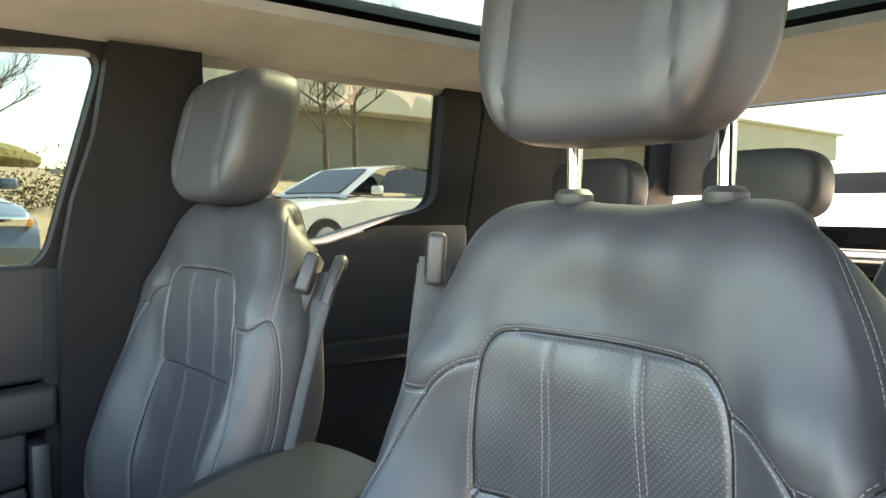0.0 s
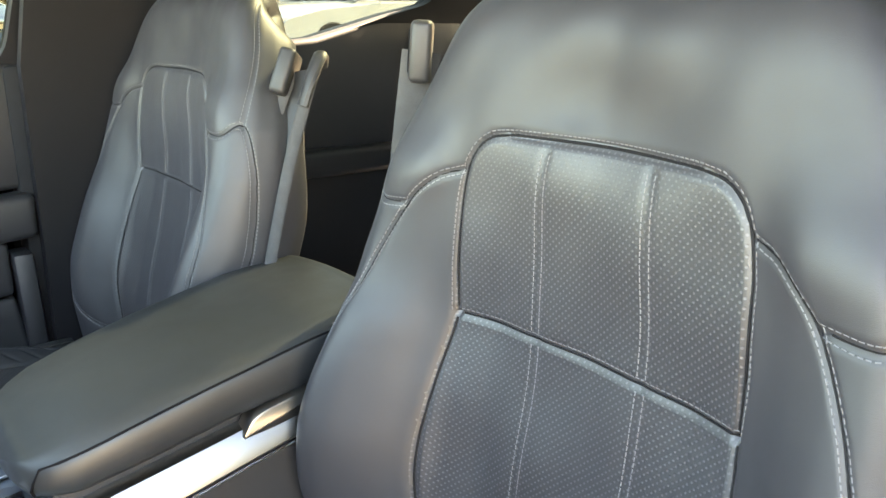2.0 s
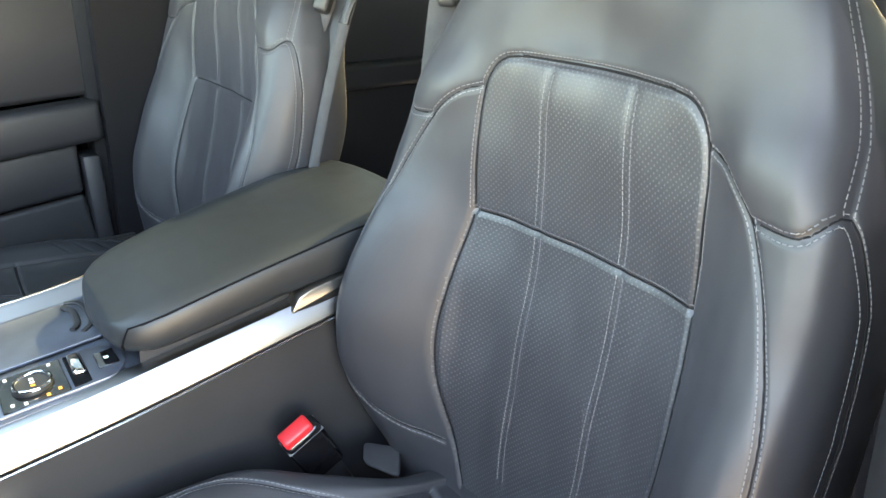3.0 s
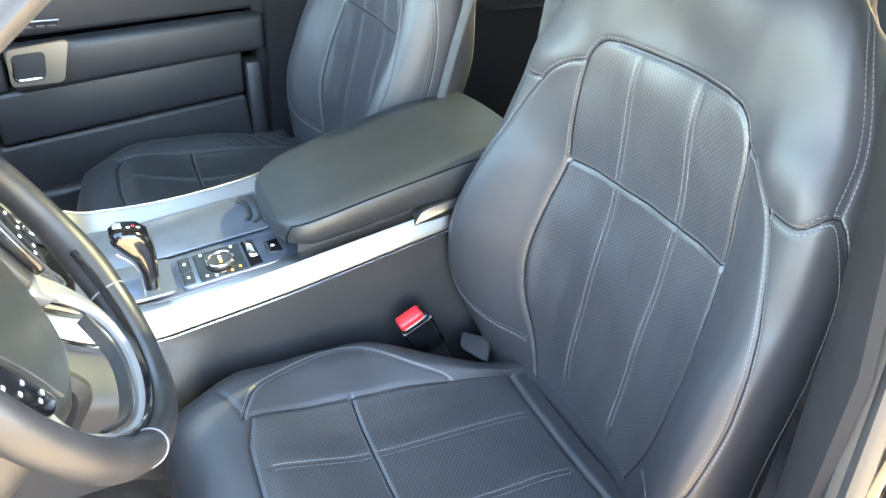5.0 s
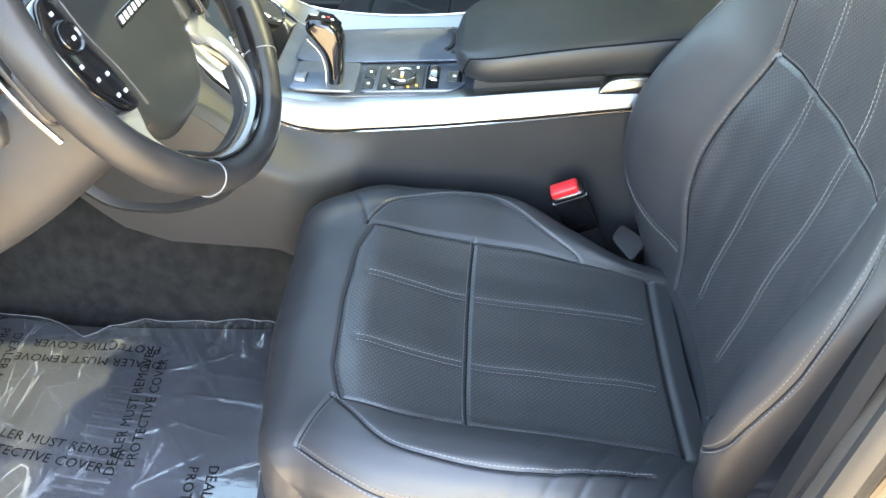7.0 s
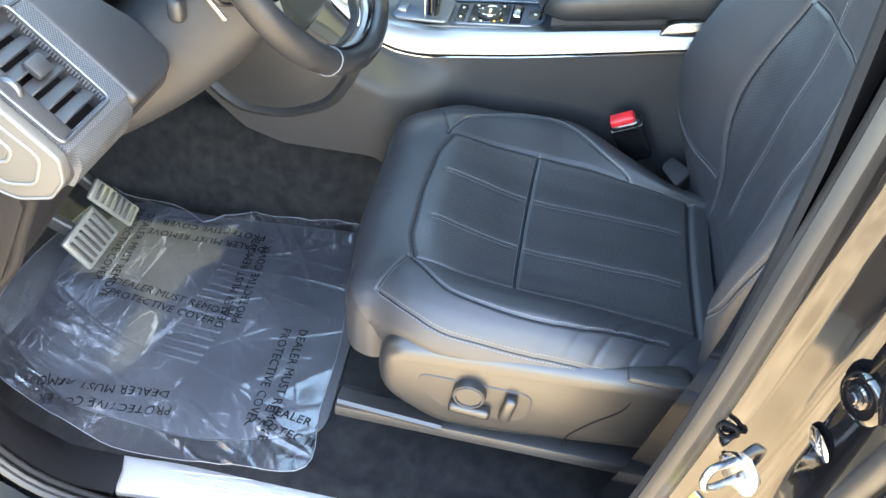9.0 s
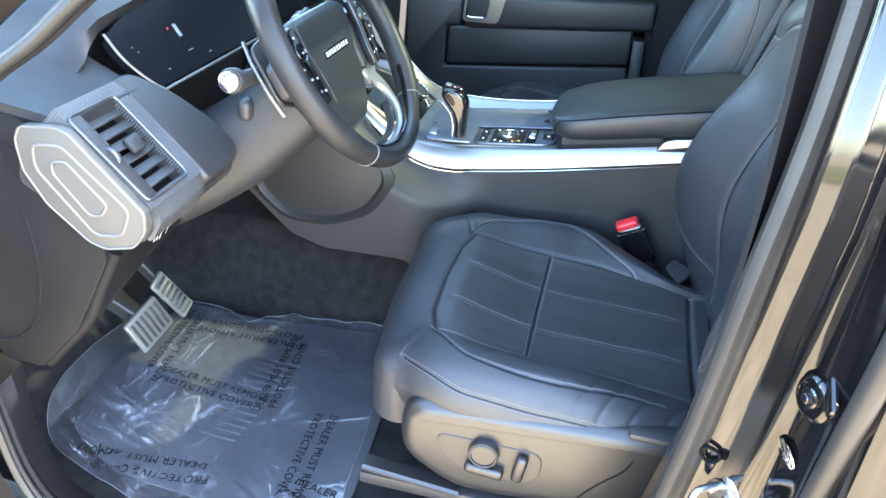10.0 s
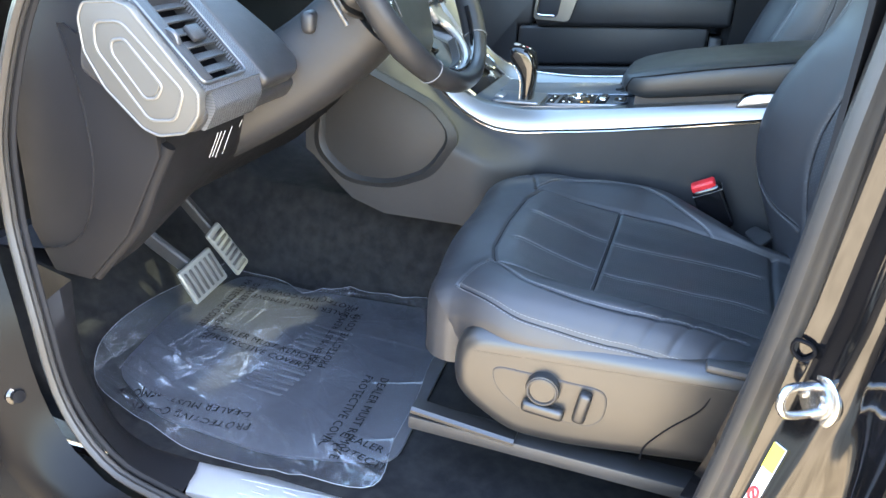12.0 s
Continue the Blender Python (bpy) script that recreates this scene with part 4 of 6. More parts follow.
# roof, headliner and rails
RZ = lambda x, y: 1.865 - .075 * (x / .7) ** 2 - .03 * ((y + 1.0) / 1.2) ** 2
hole = rounded([(x, y, 0) for x, y in [(-.40, -.46), (.45, -.46), (.45, -1.55), (-.40, -1.55)]], .08, 6)
rim_ = []
for p in hole:
    k = min(.68 / max(1e-6, abs(p.x - .025)), 1.115 / max(1e-6, abs(p.y + 1.135)))
    rim_.append((.025 + (p.x - .025) * k, -1.135 + (p.y + 1.135) * k))
rows_ = [[(q[0] + (p.x - q[0]) * t, q[1] + (p.y - q[1]) * t) for q, p in zip(rim_, hole)] for t in (0, .33, .66, 1)]
rows_ = [r + r[:1] for r in rows_]
part("roof_panel", loft([[(x, y, RZ(x, y) + .035) for x, y in r] for r in rows_], (0, 0, .02)), PAINT, body, "black painted roof")
ceil = part("ceiling", loft([[(x, y, RZ(x, y)) for x, y in r] for r in rows_], (0, 0, .02)), LINER)
tagged(ceil, "grey cloth headliner round the glass roof", "ceiling", kind="structure")
part("glass_roof", loft([[(x, y, RZ(x, y) + .03) for x in np.linspace(-.41, .46, 10)] for y in np.linspace(-1.57, -.44, 12)]), ROOFGLASS, body, "dark tinted glass roof")
for s in (-1, 1):
    xs = lambda v: v if s < 0 else 0.05 - v
    part("roof_rail", sweep(smooth_path([(xs(-.668), -.10, 1.735), (xs(-.655), -.27, 1.785), (xs(-.652), -.8, 1.805), (xs(-.66), -1.6, 1.80), (xs(-.68), -2.25, 1.77)], .05), ring(.035, .035, 12)), LINER, body, "grey cloth roof rail trim")
    part("front_pillar_trim", sweep(smooth_path([(xs(-.72), .52, 1.24), (xs(-.71), .30, 1.42), (xs(-.68), .02, 1.645), (xs(-.668), -.10, 1.735)], .04), ring(.024, .016, 12)), PLASTIC, body)


# side walls with windows
def side_wall(name, sx, holes, y0, y1, z0, z1, mat, parent, glass):
    """Upper side of the cabin with window openings (polygons of y, z); each hole has a stretch of wall of its own."""
    for (ya, yb), hole in holes:
        loop = rounded([(0, y, z) for y, z in hole], .05, 6)
        cy, cz = (ya + yb) / 2, (z0 + z1) / 2
        out, inn = [], []
        for p in loop:
            dy_, dz_ = p.y - cy, p.z - cz
            k = min(abs((yb - ya) / 2 / dy_) if abs(dy_) > 1e-6 else 9, abs((z1 - z0) / 2 / dz_) if abs(dz_) > 1e-6 else 9)
            w = lambda y, z: (sx - math.copysign(lean_x(z), sx), y, z)
            out.append(w(cy + dy_ * k, cz + dz_ * k))
            inn.append(w(p.y, p.z))
        part(name, band(out, inn, (math.copysign(.05, sx), 0, 0)), mat, parent, "dark window surround")
        g = bmesh.new()
        g.faces.new([g.verts.new((x + math.copysign(.03, sx), y, z)) for x, y, z in inn])
        ob = part("window_pane", g, glass, parent, "tinted window glass", flat=True)
        ob.visible_shadow = False


W_FRONT = ((.62, -.50), [(-.345, 1.375), (-.435, 1.772), (-.10, 1.74), (.16, 1.60), (.52, 1.335)])
W_REAR = ((-.50, -1.36), [(-.66, 1.385), (-.59, 1.795), (-1.225, 1.822), (-1.243, 1.50), (-1.11, 1.466), (-.93, 1.411)])
W_QUART = ((-1.66, -2.25), [(-1.75, 1.52), (-1.75, 1.79), (-2.10, 1.76), (-2.14, 1.56)])
side_wall("window_surround", .765, [W_FRONT, W_REAR, W_QUART], 0, 0, 1.33, 1.86, DASHPLASTIC, body, DARKGLASS)
side_wall("window_surround", -.715, [W_REAR, W_QUART], 0, 0, 1.33, 1.86, DASHPLASTIC, body, DARKGLASS)
part("centre_pillar_trim", loft([[(.70 - lean_x(z) * .8, y, z) for y in (-.36 - .07 * ease(z, 1.38, 1.75), -.47, -.56, -.655 + .06 * ease(z, 1.38, 1.75))] for z in (.62, 1.0, 1.38, 1.5, 1.62, 1.78)], (.03, 0, 0)), DASHPLASTIC, body)
for sx_ in (.765, -.715):
    part("rear_pillar_trim", loft([[(sx_ - math.copysign(lean_x(z), sx_), y, z) for y in (-1.35, -1.50, -1.67)] for z in (1.20, 1.33, 1.5, 1.7, 1.86)], (math.copysign(.05, sx_), 0, 0)), DASHPLASTIC, body, "dark plastic rear pillar trim")
# tail of the cabin
tail_loop = rounded([(-.52, -2.21, 1.60), (.57, -2.21, 1.60), (.50, -2.16, 1.80), (-.45, -2.16, 1.80)], .06, 5)
out = []
for p in tail_loop:
    k = min(.76 / max(1e-6, abs(p.x - .025)), .26 / max(1e-6, abs(p.z - 1.70)))
    out.append((.025 + (p.x - .025) * k, p.y, 1.70 + (p.z - 1.70) * k))
part("tail_surround", band(out, tail_loop, (0, -.04, 0)), DARKPLASTIC, body)
g = bmesh.new()
g.faces.new([g.verts.new(p - Vector((0, .02, 0))) for p in tail_loop])
part("rear_screen", g, DARKGLASS, body, "tinted rear screen", flat=True).visible_shadow = False
part("tailgate", rbox((.025, -2.26, .99), (1.5, .06, .94), .02, 2), PAINT, body)
# windscreen
wr = []
for t_ in np.linspace(0, 1, 8):
    y, z, hw = .98 - 1.03 * t_, 1.25 + .52 * t_, .74 - .10 * t_
    wr.append([(.025 + hw * u, y - .12 * u * u, z - .015 * u * u) for u in np.linspace(-1, 1, 12)])
part("windscreen", loft(wr), GREENGLASS, body, "green tinted windscreen").visible_shadow = False
part("bonnet", loft([[(x, y, 1.22 - .03 * (x / .8) ** 2 - .12 * max(0, y - 1.0) ** 1.5) for x in np.linspace(-.93, .98, 12)] for y in np.linspace(.98, 2.2, 8)], (0, 0, -.02)), PAINT, body)
part("bulkhead", loft([[(x, y, z) for x in (-.74, .79)] for y, z in ((1.0, 1.22), (.98, .9), (.86, .80))]), DARKPLASTIC, body)

# rear door, shut
rdoor = thing("rear_door", "closed black rear door seen along its edge", "car door", (-.88, -1.0, .5))
skin = [(-.884, -.526), (-.897, -.527), (-.906, -.533), (-.910, -.55), (-.912, -.70), (-.914, -1.0), (-.905, -1.45)]
skin = dense_section(skin)
part("door_skin", loft([[(x + lean_x(z) + .06 * ease(-z, -.62, -.45) + .015 * ease(z, .95, 1.05) * (1 - ease(z, 1.2, 1.3)), y, z) for x, y in skin] for z in (.42, .5, .6, .7, .85, .95, 1.0, 1.05, 1.12, 1.2, 1.28, 1.34)]), PAINT, rdoor, "black painted door skin")
part("door_edge_seal", sweep(smooth_path([(-.815, -.522, .55), (-.825, -.522, .75), (-.840, -.522, .9), (-.854, -.522, 1.0), (-.870, -.522, 1.1), (-.886, -.522, 1.2), (-.897, -.522, 1.3), (-.893, -.524, 1.4), (-.860, -.53, 1.6), (-.83, -.536, 1.75)], .03), ring(.011, .013, 12), up=(1, 0, 0)), RUBBER, rdoor, "grey rubber seal on the door edge")
# chrome strip added for a bright reflection in the door paint
part("door_reflection_strip", rbox((-.918, -1.0, .70), (.014, .95, .03), .005, 2), CHROME, rdoor, "chrome strip standing for a reflection on the door")
part("door_trim", rbox((-.70, -1.03, .96), (.06, .85, .74), .02, 3), PLASTIC, rdoor)
part("door_pull", rbox((-.66, -.90, 1.22), (.02, .16, .035), .008, 2), CHROME, rdoor, "chrome door pull")

# driver door, swung open
ddoor = thing("driver_door", "open black driver door with dark inner trim", "car door", (-.90, .62, .5))
DR = Matrix.Rotation(radians(-78), 3, "Z")
DP = lambda a, b, z: Vector((-.90, .62, 0)) + DR @ Vector((b, -a, 0)) + Vector((0, 0, z))
part("door_shell", slab([DP(a, -.02, z) for a, z in [(0, .48), (0, 1.30), (.96, 1.34), (1.0, .9), (.94, .48)]], DR @ Vector((-.07, 0, 0)), .02, 3), PAINT, ddoor)
part("door_trim", slab([DP(a, .0, z) for a, z in [(.03, .54), (.03, 1.27), (.94, 1.31), (.96, .9), (.9, .54)]], DR @ Vector((.05, 0, 0)), .02, 3), PLASTIC, ddoor)
part("door_armrest", slab([DP(a, .05, z) for a, z in [(.34, 1.10), (.86, 1.12), (.86, 1.03), (.34, 1.0)]], DR @ Vector((.05, 0, 0)), .015, 3), LEATHER, ddoor)
part("window_rail", sweep(smooth_path([DP(.02, -.03, 1.30), DP(.30, -.01, 1.52), DP(.56, .03, 1.70), DP(.86, .05, 1.75), DP(.97, .03, 1.60), DP(.97, -.02, 1.33)], .04), ring(.022, .02, 10), up=DR @ Vector((1, 0, 0))), PAINT, ddoor)

# floor carpet
xs_, ys_ = np.linspace(-.70, .74, 60), np.linspace(-2.25, .95, 90)
FX, FY = np.meshgrid(xs_, ys_)
tun = ease(FX, -.118, -.068) * (1 - ease(FX, .185, .24))
FZ = .562 + .20 * tun + np.clip((FY - .58) / .36, 0, 1) ** 1.25 * .34 + .14 * ease(-FY, .62, .72) * (1 - ease(-FY, 1.5, 1.6)) * 0
FZ = FZ + .012 * ease(-FX, .62, .68) * (1 - ease(FY, .2, .3))
v, f, _ = sheet(np.stack([FX, FY, FZ], -1))
tagged(raw("floor", v, f, CARPET), "black carpeted car floor", "floor", kind="structure")


# ---- dashboard ----
dash = thing("dashboard", "black leather dashboard with a silver framed air vent", "dashboard", (0, .45, .9))
rows = []
for x in np.linspace(-.725, .785, 110):
    e = float(np.interp(x, [-.73, -.65, -.622, -.600, -.575, -.515, -.42, -.30, -.15, -.05, .2, .8], [1.212, 1.222, 1.250, 1.286, 1.306, 1.317, 1.328, 1.332, 1.336, 1.335, 1.320, 1.315]))
    pas = .05 * float(ease(x, .18, .30))
    f = .027 * (1 - float(ease(x, -.16, -.08)))
    r = [(.98, 1.235), (.80, e - .035), (.62, e + .006), (.50, e + .020), (.44 - f * .4, e + .020), (.405 - f, e + .012), (.390 - f, e - .002), (.396 - f, e - .016), (.420 - f * .8, e - .030), (.425 - pas, 1.20), (.405 - pas, 1.12), (.40 - pas * .6, 1.0), (.45, .90), (.60, .87)]
    rows.append([(x, p.y, p.z) for p in even(smooth_path([(0, y, z) for y, z in r], .02), 60)])
part("dash_pad", loft(rows), DOORTRIM, dash, "black leather dash top")

# vent pod at the driver's end
pod = rounded([(-.728, y, z) for y, z in [(.382, 1.222), (.332, 1.214), (.238, 1.124), (.224, 1.108), (.240, 1.084), (.290, 1.080), (.40, 1.14)]], .012, 4)
part("vent_pod", slab(pod, (.225, 0, 0), .010, 3), PLASTIC, dash, "black vent pod")
cap_pts = [(.368, 1.224), (.377, 1.206), (.374, 1.168), (.350, 1.128), (.300, 1.085), (.278, 1.079), (.240, 1.088), (.222, 1.112), (.220, 1.137), (.306, 1.225), (.322, 1.229)]
cap = part("end_cap", slab(rounded([(-.727, y, z) for y, z in cap_pts], .006, 4), (-.014, 0, 0), .003, 3), CAPTRIM, dash, "silver grey end cap with raised outlines")


def inset(pts, k, cy, cz):
    return [(cy + (y - cy) * k, cz + (z - cz) * k) for y, z in pts]


six = [(.354, 1.203), (.356, 1.173), (.290, 1.097), (.254, 1.102), (.240, 1.137), (.317, 1.207)]
core = [(.332, 1.185), (.334, 1.171), (.293, 1.122), (.277, 1.125), (.268, 1.140), (.314, 1.188)]
for loop6, r_ in ((six, .010), (core, .006)):
    loop = rounded([(-.7415, y, z) for y, z in loop6], r_, 4)
    part("cap_outline", sweep(loop, bar(.0034, .0026, .001), closed=True, up=(1, 0, 0)), CAPLINE, cap, "bright raised outline")
part("cap_field", slab(rounded([(-.7405, y, z) for y, z in inset(core, .92, .303, 1.155)], .005, 4), (-.0016, 0, 0), .0006, 1), CAPTRIM, cap)
part("cap_rim", sweep(rounded([(-.7415, y, z) for y, z in inset(cap_pts, .985, .303, 1.152)], .006, 4), bar(.0028, .002, .0008), closed=True, up=(1, 0, 0)), CAPLINE, cap)

# slanted vent face: along s it falls from the windscreen side to the driver
V0, V1 = Vector((0, .318, 1.2315)), Vector((0, .2245, 1.141))
vdir = (V1 - V0).normalized()
vnor = Vector((1, 0, 0)).cross(vdir).normalized()
if vnor.z < 0:
    vnor = -vnor
VF = lambda x, s, h=0.0: V0 + vdir * s + vnor * h + Vector((x, 0, 0))


def flat_uv(ob, ax):
    me = ob.data
    lay = me.uv_layers.new(name="UVMap")
    for lp in me.loops:
        c = me.vertices[lp.vertex_index].co
        lay.data[lp.index].uv = (c.x, c.dot(ax))
    return ob


trim = part("woven_trim", band([VF(*p, .002) for p in [(-.727, -.016), (-.612, -.016), (-.612, .136), (-.727, .136)]], [VF(*p, .002) for p in [(-.705, .004), (-.640, .004), (-.640, .124), (-.705, .124)]], vnor * -.026), WEAVE, dash, "grey woven pattern trim", flat=True)
part("pod_skin", slab(rounded([VF(x_, s_, .0025) for x_, s_ in [(-.612, -.022), (-.575, -.018), (-.535, .030), (-.512, .085), (-.508, .130), (-.530, .150), (-.612, .150)]], .012, 4), vnor * -.026, .006, 3), PLASTIC, dash)
flat_uv(trim, vdir)
low = rounded([(-.716, y, z) for y, z in [(.2225, 1.140), (.2165, 1.115), (.233, 1.085), (.245, 1.090), (.235, 1.110), (.240, 1.128)]], .006, 3)
flat_uv(part("woven_trim", slab(low, (.104, 0, 0)), WEAVE, dash, "grey woven pattern trim"), Vector((0, 0, 1)))
vent = part("vent_frame", sweep(rounded([VF(-.7255, .000, .004), VF(-.637, .000, .004), VF(-.637, .128, .004), VF(-.7255, .128, .004)], .010, 5), bar(.0036, .005, .0012), closed=True, up=vnor), VENTMETAL, dash, "silver vent frame")
part("vent_well", band([VF(-.705, .003, .003), VF(-.639, .003, .003), VF(-.639, .126, .003), VF(-.705, .126, .003)], [VF(-.703, .006, -.02), VF(-.642, .006, -.02), VF(-.642, .123, -.02), VF(-.703, .123, -.02)], vnor * -.003), DARKPLASTIC, vent)
part("vent_floor", slab([VF(-.704, .004, -.018), VF(-.640, .004, -.018), VF(-.640, .125, -.018), VF(-.704, .125, -.018)], vnor * -.002), INK, vent)
rot_v = Matrix((Vector((1, 0, 0)), vdir, vnor)).transposed()
for k in range(6):
    part("slat", rbox(VF(-.6720, .018 + k * .0182, -.004), (.062, .0145, .0030), .001, 1, rot_v @ Matrix.Rotation(radians(28), 3, "X")), PLASTIC, vent)
part("vent_tab", rbox(VF(-.668, .062, .002), (.025, .022, .008), .003, 2, rot_v), PLASTIC, vent)
part("vent_side", rbox(VF(-.7140, .064, .001), (.021, .124, .007), .002, 2, rot_v), PLASTIC, vent)
part("thumb_wheel", lathe([(.014, -.004), (.0155, -.002), (.0155, .002), (.014, .004)], VF(-.712, .062, -.0045), (1, 0, 0), 24), VENTMETAL, vent, "satin metal thumb wheel")

# leather between the pod, the display and the brow
pt = []
for y in np.linspace(.312, .440, 14):
    t = (y - .312) / .128
    row = []
    for x in np.linspace(-.724, -.496, 26):
        z = 1.2300 + t * float(np.interp(x, [-.724, -.66, -.60, -.55, -.50], [.016, .030, .060, .062, .05]))
        if x > -.592 + (.362 - y) * 1.07:
            z = min(z, 1.209 + (y - .308) * 1.32)
        if x > -.585:
            z = min(z, 1.216 + (y - .312) * .5 - (x + .585) * .6)
        row.append((x, y, z))
    pt.append(row)
part("pod_top", loft(pt, (0, 0, -.012)), DOORTRIM, dash, "black leather behind the vent")

# panel between pod and doorway, knee panel, lower edge
side_pts = [(.385, 1.235), (.430, 1.240), (.477, 1.182), (.508, 1.114), (.519, 1.038), (.519, .911), (.490, .850), (.430, .848), (.360, .927), (.326, .99), (.297, 1.046), (.30, 1.10), (.36, 1.16)]
part("side_panel", slab([(-.722, y, z) for y, z in side_pts], (.018, 0, 0), .004, 2), DASHPLASTIC, dash, "black end panel")
knee = []
for x in np.linspace(-.712, -.165, 16):
    e = float(ease(x, -.712, -.69))
    c = float(ease(x, -.52, -.38))
    w_ = float(ease(x, -.68, -.48)) * .05
    line = [(.318, 1.094), (.296, 1.066 + w_ * .2), (.324 - w_ * .2, .99 + w_ * .4), (.358, .927 + w_ * .7), (.428, .849 + w_), (.47, .845 + w_), (.62, .87)]
    knee.append([(x, p.y + (1 - e) * .012, p.z) for p in even(smooth_path([(0, y, z) for y, z in line], .02), 24)])
part("knee_panel", loft(knee), DASHPLASTIC, dash, "black knee panel")
part("knee_edge", sweep(smooth_path([(-.710, .292, 1.058), (-.711, .322, 1.0), (-.711, .352, .94), (-.711, .428, .853)], .01), ring(.010, .007), up=(1, 0, 0)), DASHPLASTIC, dash)
for a_, b_ in (((-.600, .262, 1.045), (-.596, .272, 1.010)), ((-.592, .262, 1.045), (-.588, .272, 1.010)), ((-.582, .263, 1.043), (-.577, .275, 1.005)), ((-.565, .263, 1.045), (-.558, .276, 1.005)), ((-.537, .264, 1.048), (-.530, .274, 1.020))):
    part("vent_stroke", sweep([Vector(a_) + Vector((0, .033, .001)), Vector(b_) + Vector((0, .043, -.004))], bar(.0012, .001)), GREY, dash)
part("coin_tab", rbox((-.515, .302, 1.040), (.010, .006, .045), .002, 2, Matrix.Rotation(radians(24), 3, "X")), SILVERTRIM, dash, "pale vertical tab")

# driver display
scr = [(-.540, .309, 1.216), (-.215, .311, 1.218), (-.150, .330, 1.243), (-.150, .388, 1.320), (-.30, .386, 1.317), (-.42, .382, 1.311), (-.515, .373, 1.300), (-.571, .363, 1.287), (-.570, .343, 1.261), (-.557, .324, 1.236)]
disp = part("driver_display", slab(rounded(scr, .010, 4), (0, .010, -.010), .001, 1), SCREEN, dash, "dark driver display behind the wheel")
part("display_edge", sweep([Vector(p) + Vector((0, -.002, .001)) for p in smooth_path([(-.574, .364, 1.288), (-.573, .343, 1.261), (-.560, .323, 1.235), (-.541, .307, 1.215), (-.52, .3065, 1.2135), (-.215, .3085, 1.215)], .008)], bar(.0040, .0036, .0010)), CAPLINE, dash, "silver edge line")
DS = lambda x, k: Vector((x, .308 + .084 * k - .0006, 1.214 + .111 * k + .0005))
part("display_car", rbox(DS(-.43, .45), (.008, .0012, .020), .0005, 1, Matrix.Rotation(radians(-37), 3, "X")), DIMPRINT, disp)
for x_, k_, w_ in ((-.43, .22, .030), (-.50, .14, .012), (-.54, .46, .006), (-.535, .40, .006), (-.39, .12, .018), (-.52, .80, .020), (-.43, .86, .012), (-.35, .72, .008)):
    part("display_text_bar", rbox(DS(x_, k_), (w_ * .45, .0008, .0014), .0003, 1, Matrix.Rotation(radians(-37), 3, "X")), DIMPRINT, disp)
part("display_red_mark", rbox(DS(-.448, .50), (.003, .0012, .003), .0004, 1, Matrix.Rotation(radians(-37), 3, "X")), RED, disp)

# steering column shroud with the stalks
col = thing("steering_column", "black steering column shroud with two stalks", "steering column", (-.385, .25, 1.15))


def col_prof(t):
    w, h = .105 - .033 * t, .072 - .014 * t
    return [(w * math.copysign(abs(math.cos(a)) ** .6, math.cos(a)), h * math.copysign(abs(math.sin(a)) ** .6, math.sin(a))) for a in [2 * math.pi * i / 28 for i in range(28)]]


part("shroud", sweep(smooth_path([(-.440, .42, 1.010), (-.436, .31, 1.072), (-.430, .22, 1.135), (-.426, .145, 1.205)], .02), col_prof), SIDEPLASTIC, col, "satin black shroud")
part("wiper_stalk", sweep(smooth_path([(-.47, .19, 1.235), (-.53, .187, 1.243), (-.565, .186, 1.25)], .01), ring(.010, .012), up=(0, 0, 1)), PLASTIC, col)
part("stalk_tip", lathe([(.013, 0), (.0165, .004), (.0165, .018), (.015, .020), (.0135, .020), (.0135, .024), (.010, .025)], (-.565, .186, 1.25), (-1, -.1, .25), 24), PLASTIC, col)
part("stalk_cap", lathe([(.0125, 0), (.0125, .003), (.008, .006)], (-.589, .1835, 1.256), (-1, -.1, .25), 24), CHROME, col, "bright round stalk end")
part("tilt_lever", rbox((-.500, .205, 1.19), (.035, .020, .03), .008, 3), PLASTIC, col)
part("light_stalk", sweep([(-.37, .205, 1.235), (-.28, .205, 1.275)], ring(.010, .010), up=(0, 0, 1)), PLASTIC, col)
part("stalk_switch", lathe([(.014, 0), (.017, .004), (.017, .03), (.014, .034)], (-.325, .205, 1.256), (1, 0, .40), 20), PLASTIC, col)
part("stalk_collar", lathe([(.0178, 0), (.0182, .002), (.0178, .004)], (-.312, .205, 1.2612), (1, 0, .40), 20), GREY, col)
for k in range(4):
    part("stalk_mark", rbox((-.322 + k * .0075, .1915, 1.2685 + k * .003), (.0035, .0012, .0035), .0003, 1), WHITE, col)

# ---- steering wheel ----
WC = Vector((-.370, .1165, 1.264))
TW = radians(32)
# wheel axes: x across, u up the rim, n towards the driver
U_, N_ = Vector((0, math.sin(TW), math.cos(TW))), Vector((0, -math.cos(TW), math.sin(TW)))
TURNED = radians(0)
WP = lambda x, u, n=0.0: WC + Vector((x * math.cos(TURNED) - u * math.sin(TURNED), 0, 0)) + U_ * (x * math.sin(TURNED) + u * math.cos(TURNED)) + N_ * n
wheel = thing("steering_wheel", "black leather steering wheel with silver spokes and piano black switches", "steering wheel", WC)
R_ = .182
nS = 18


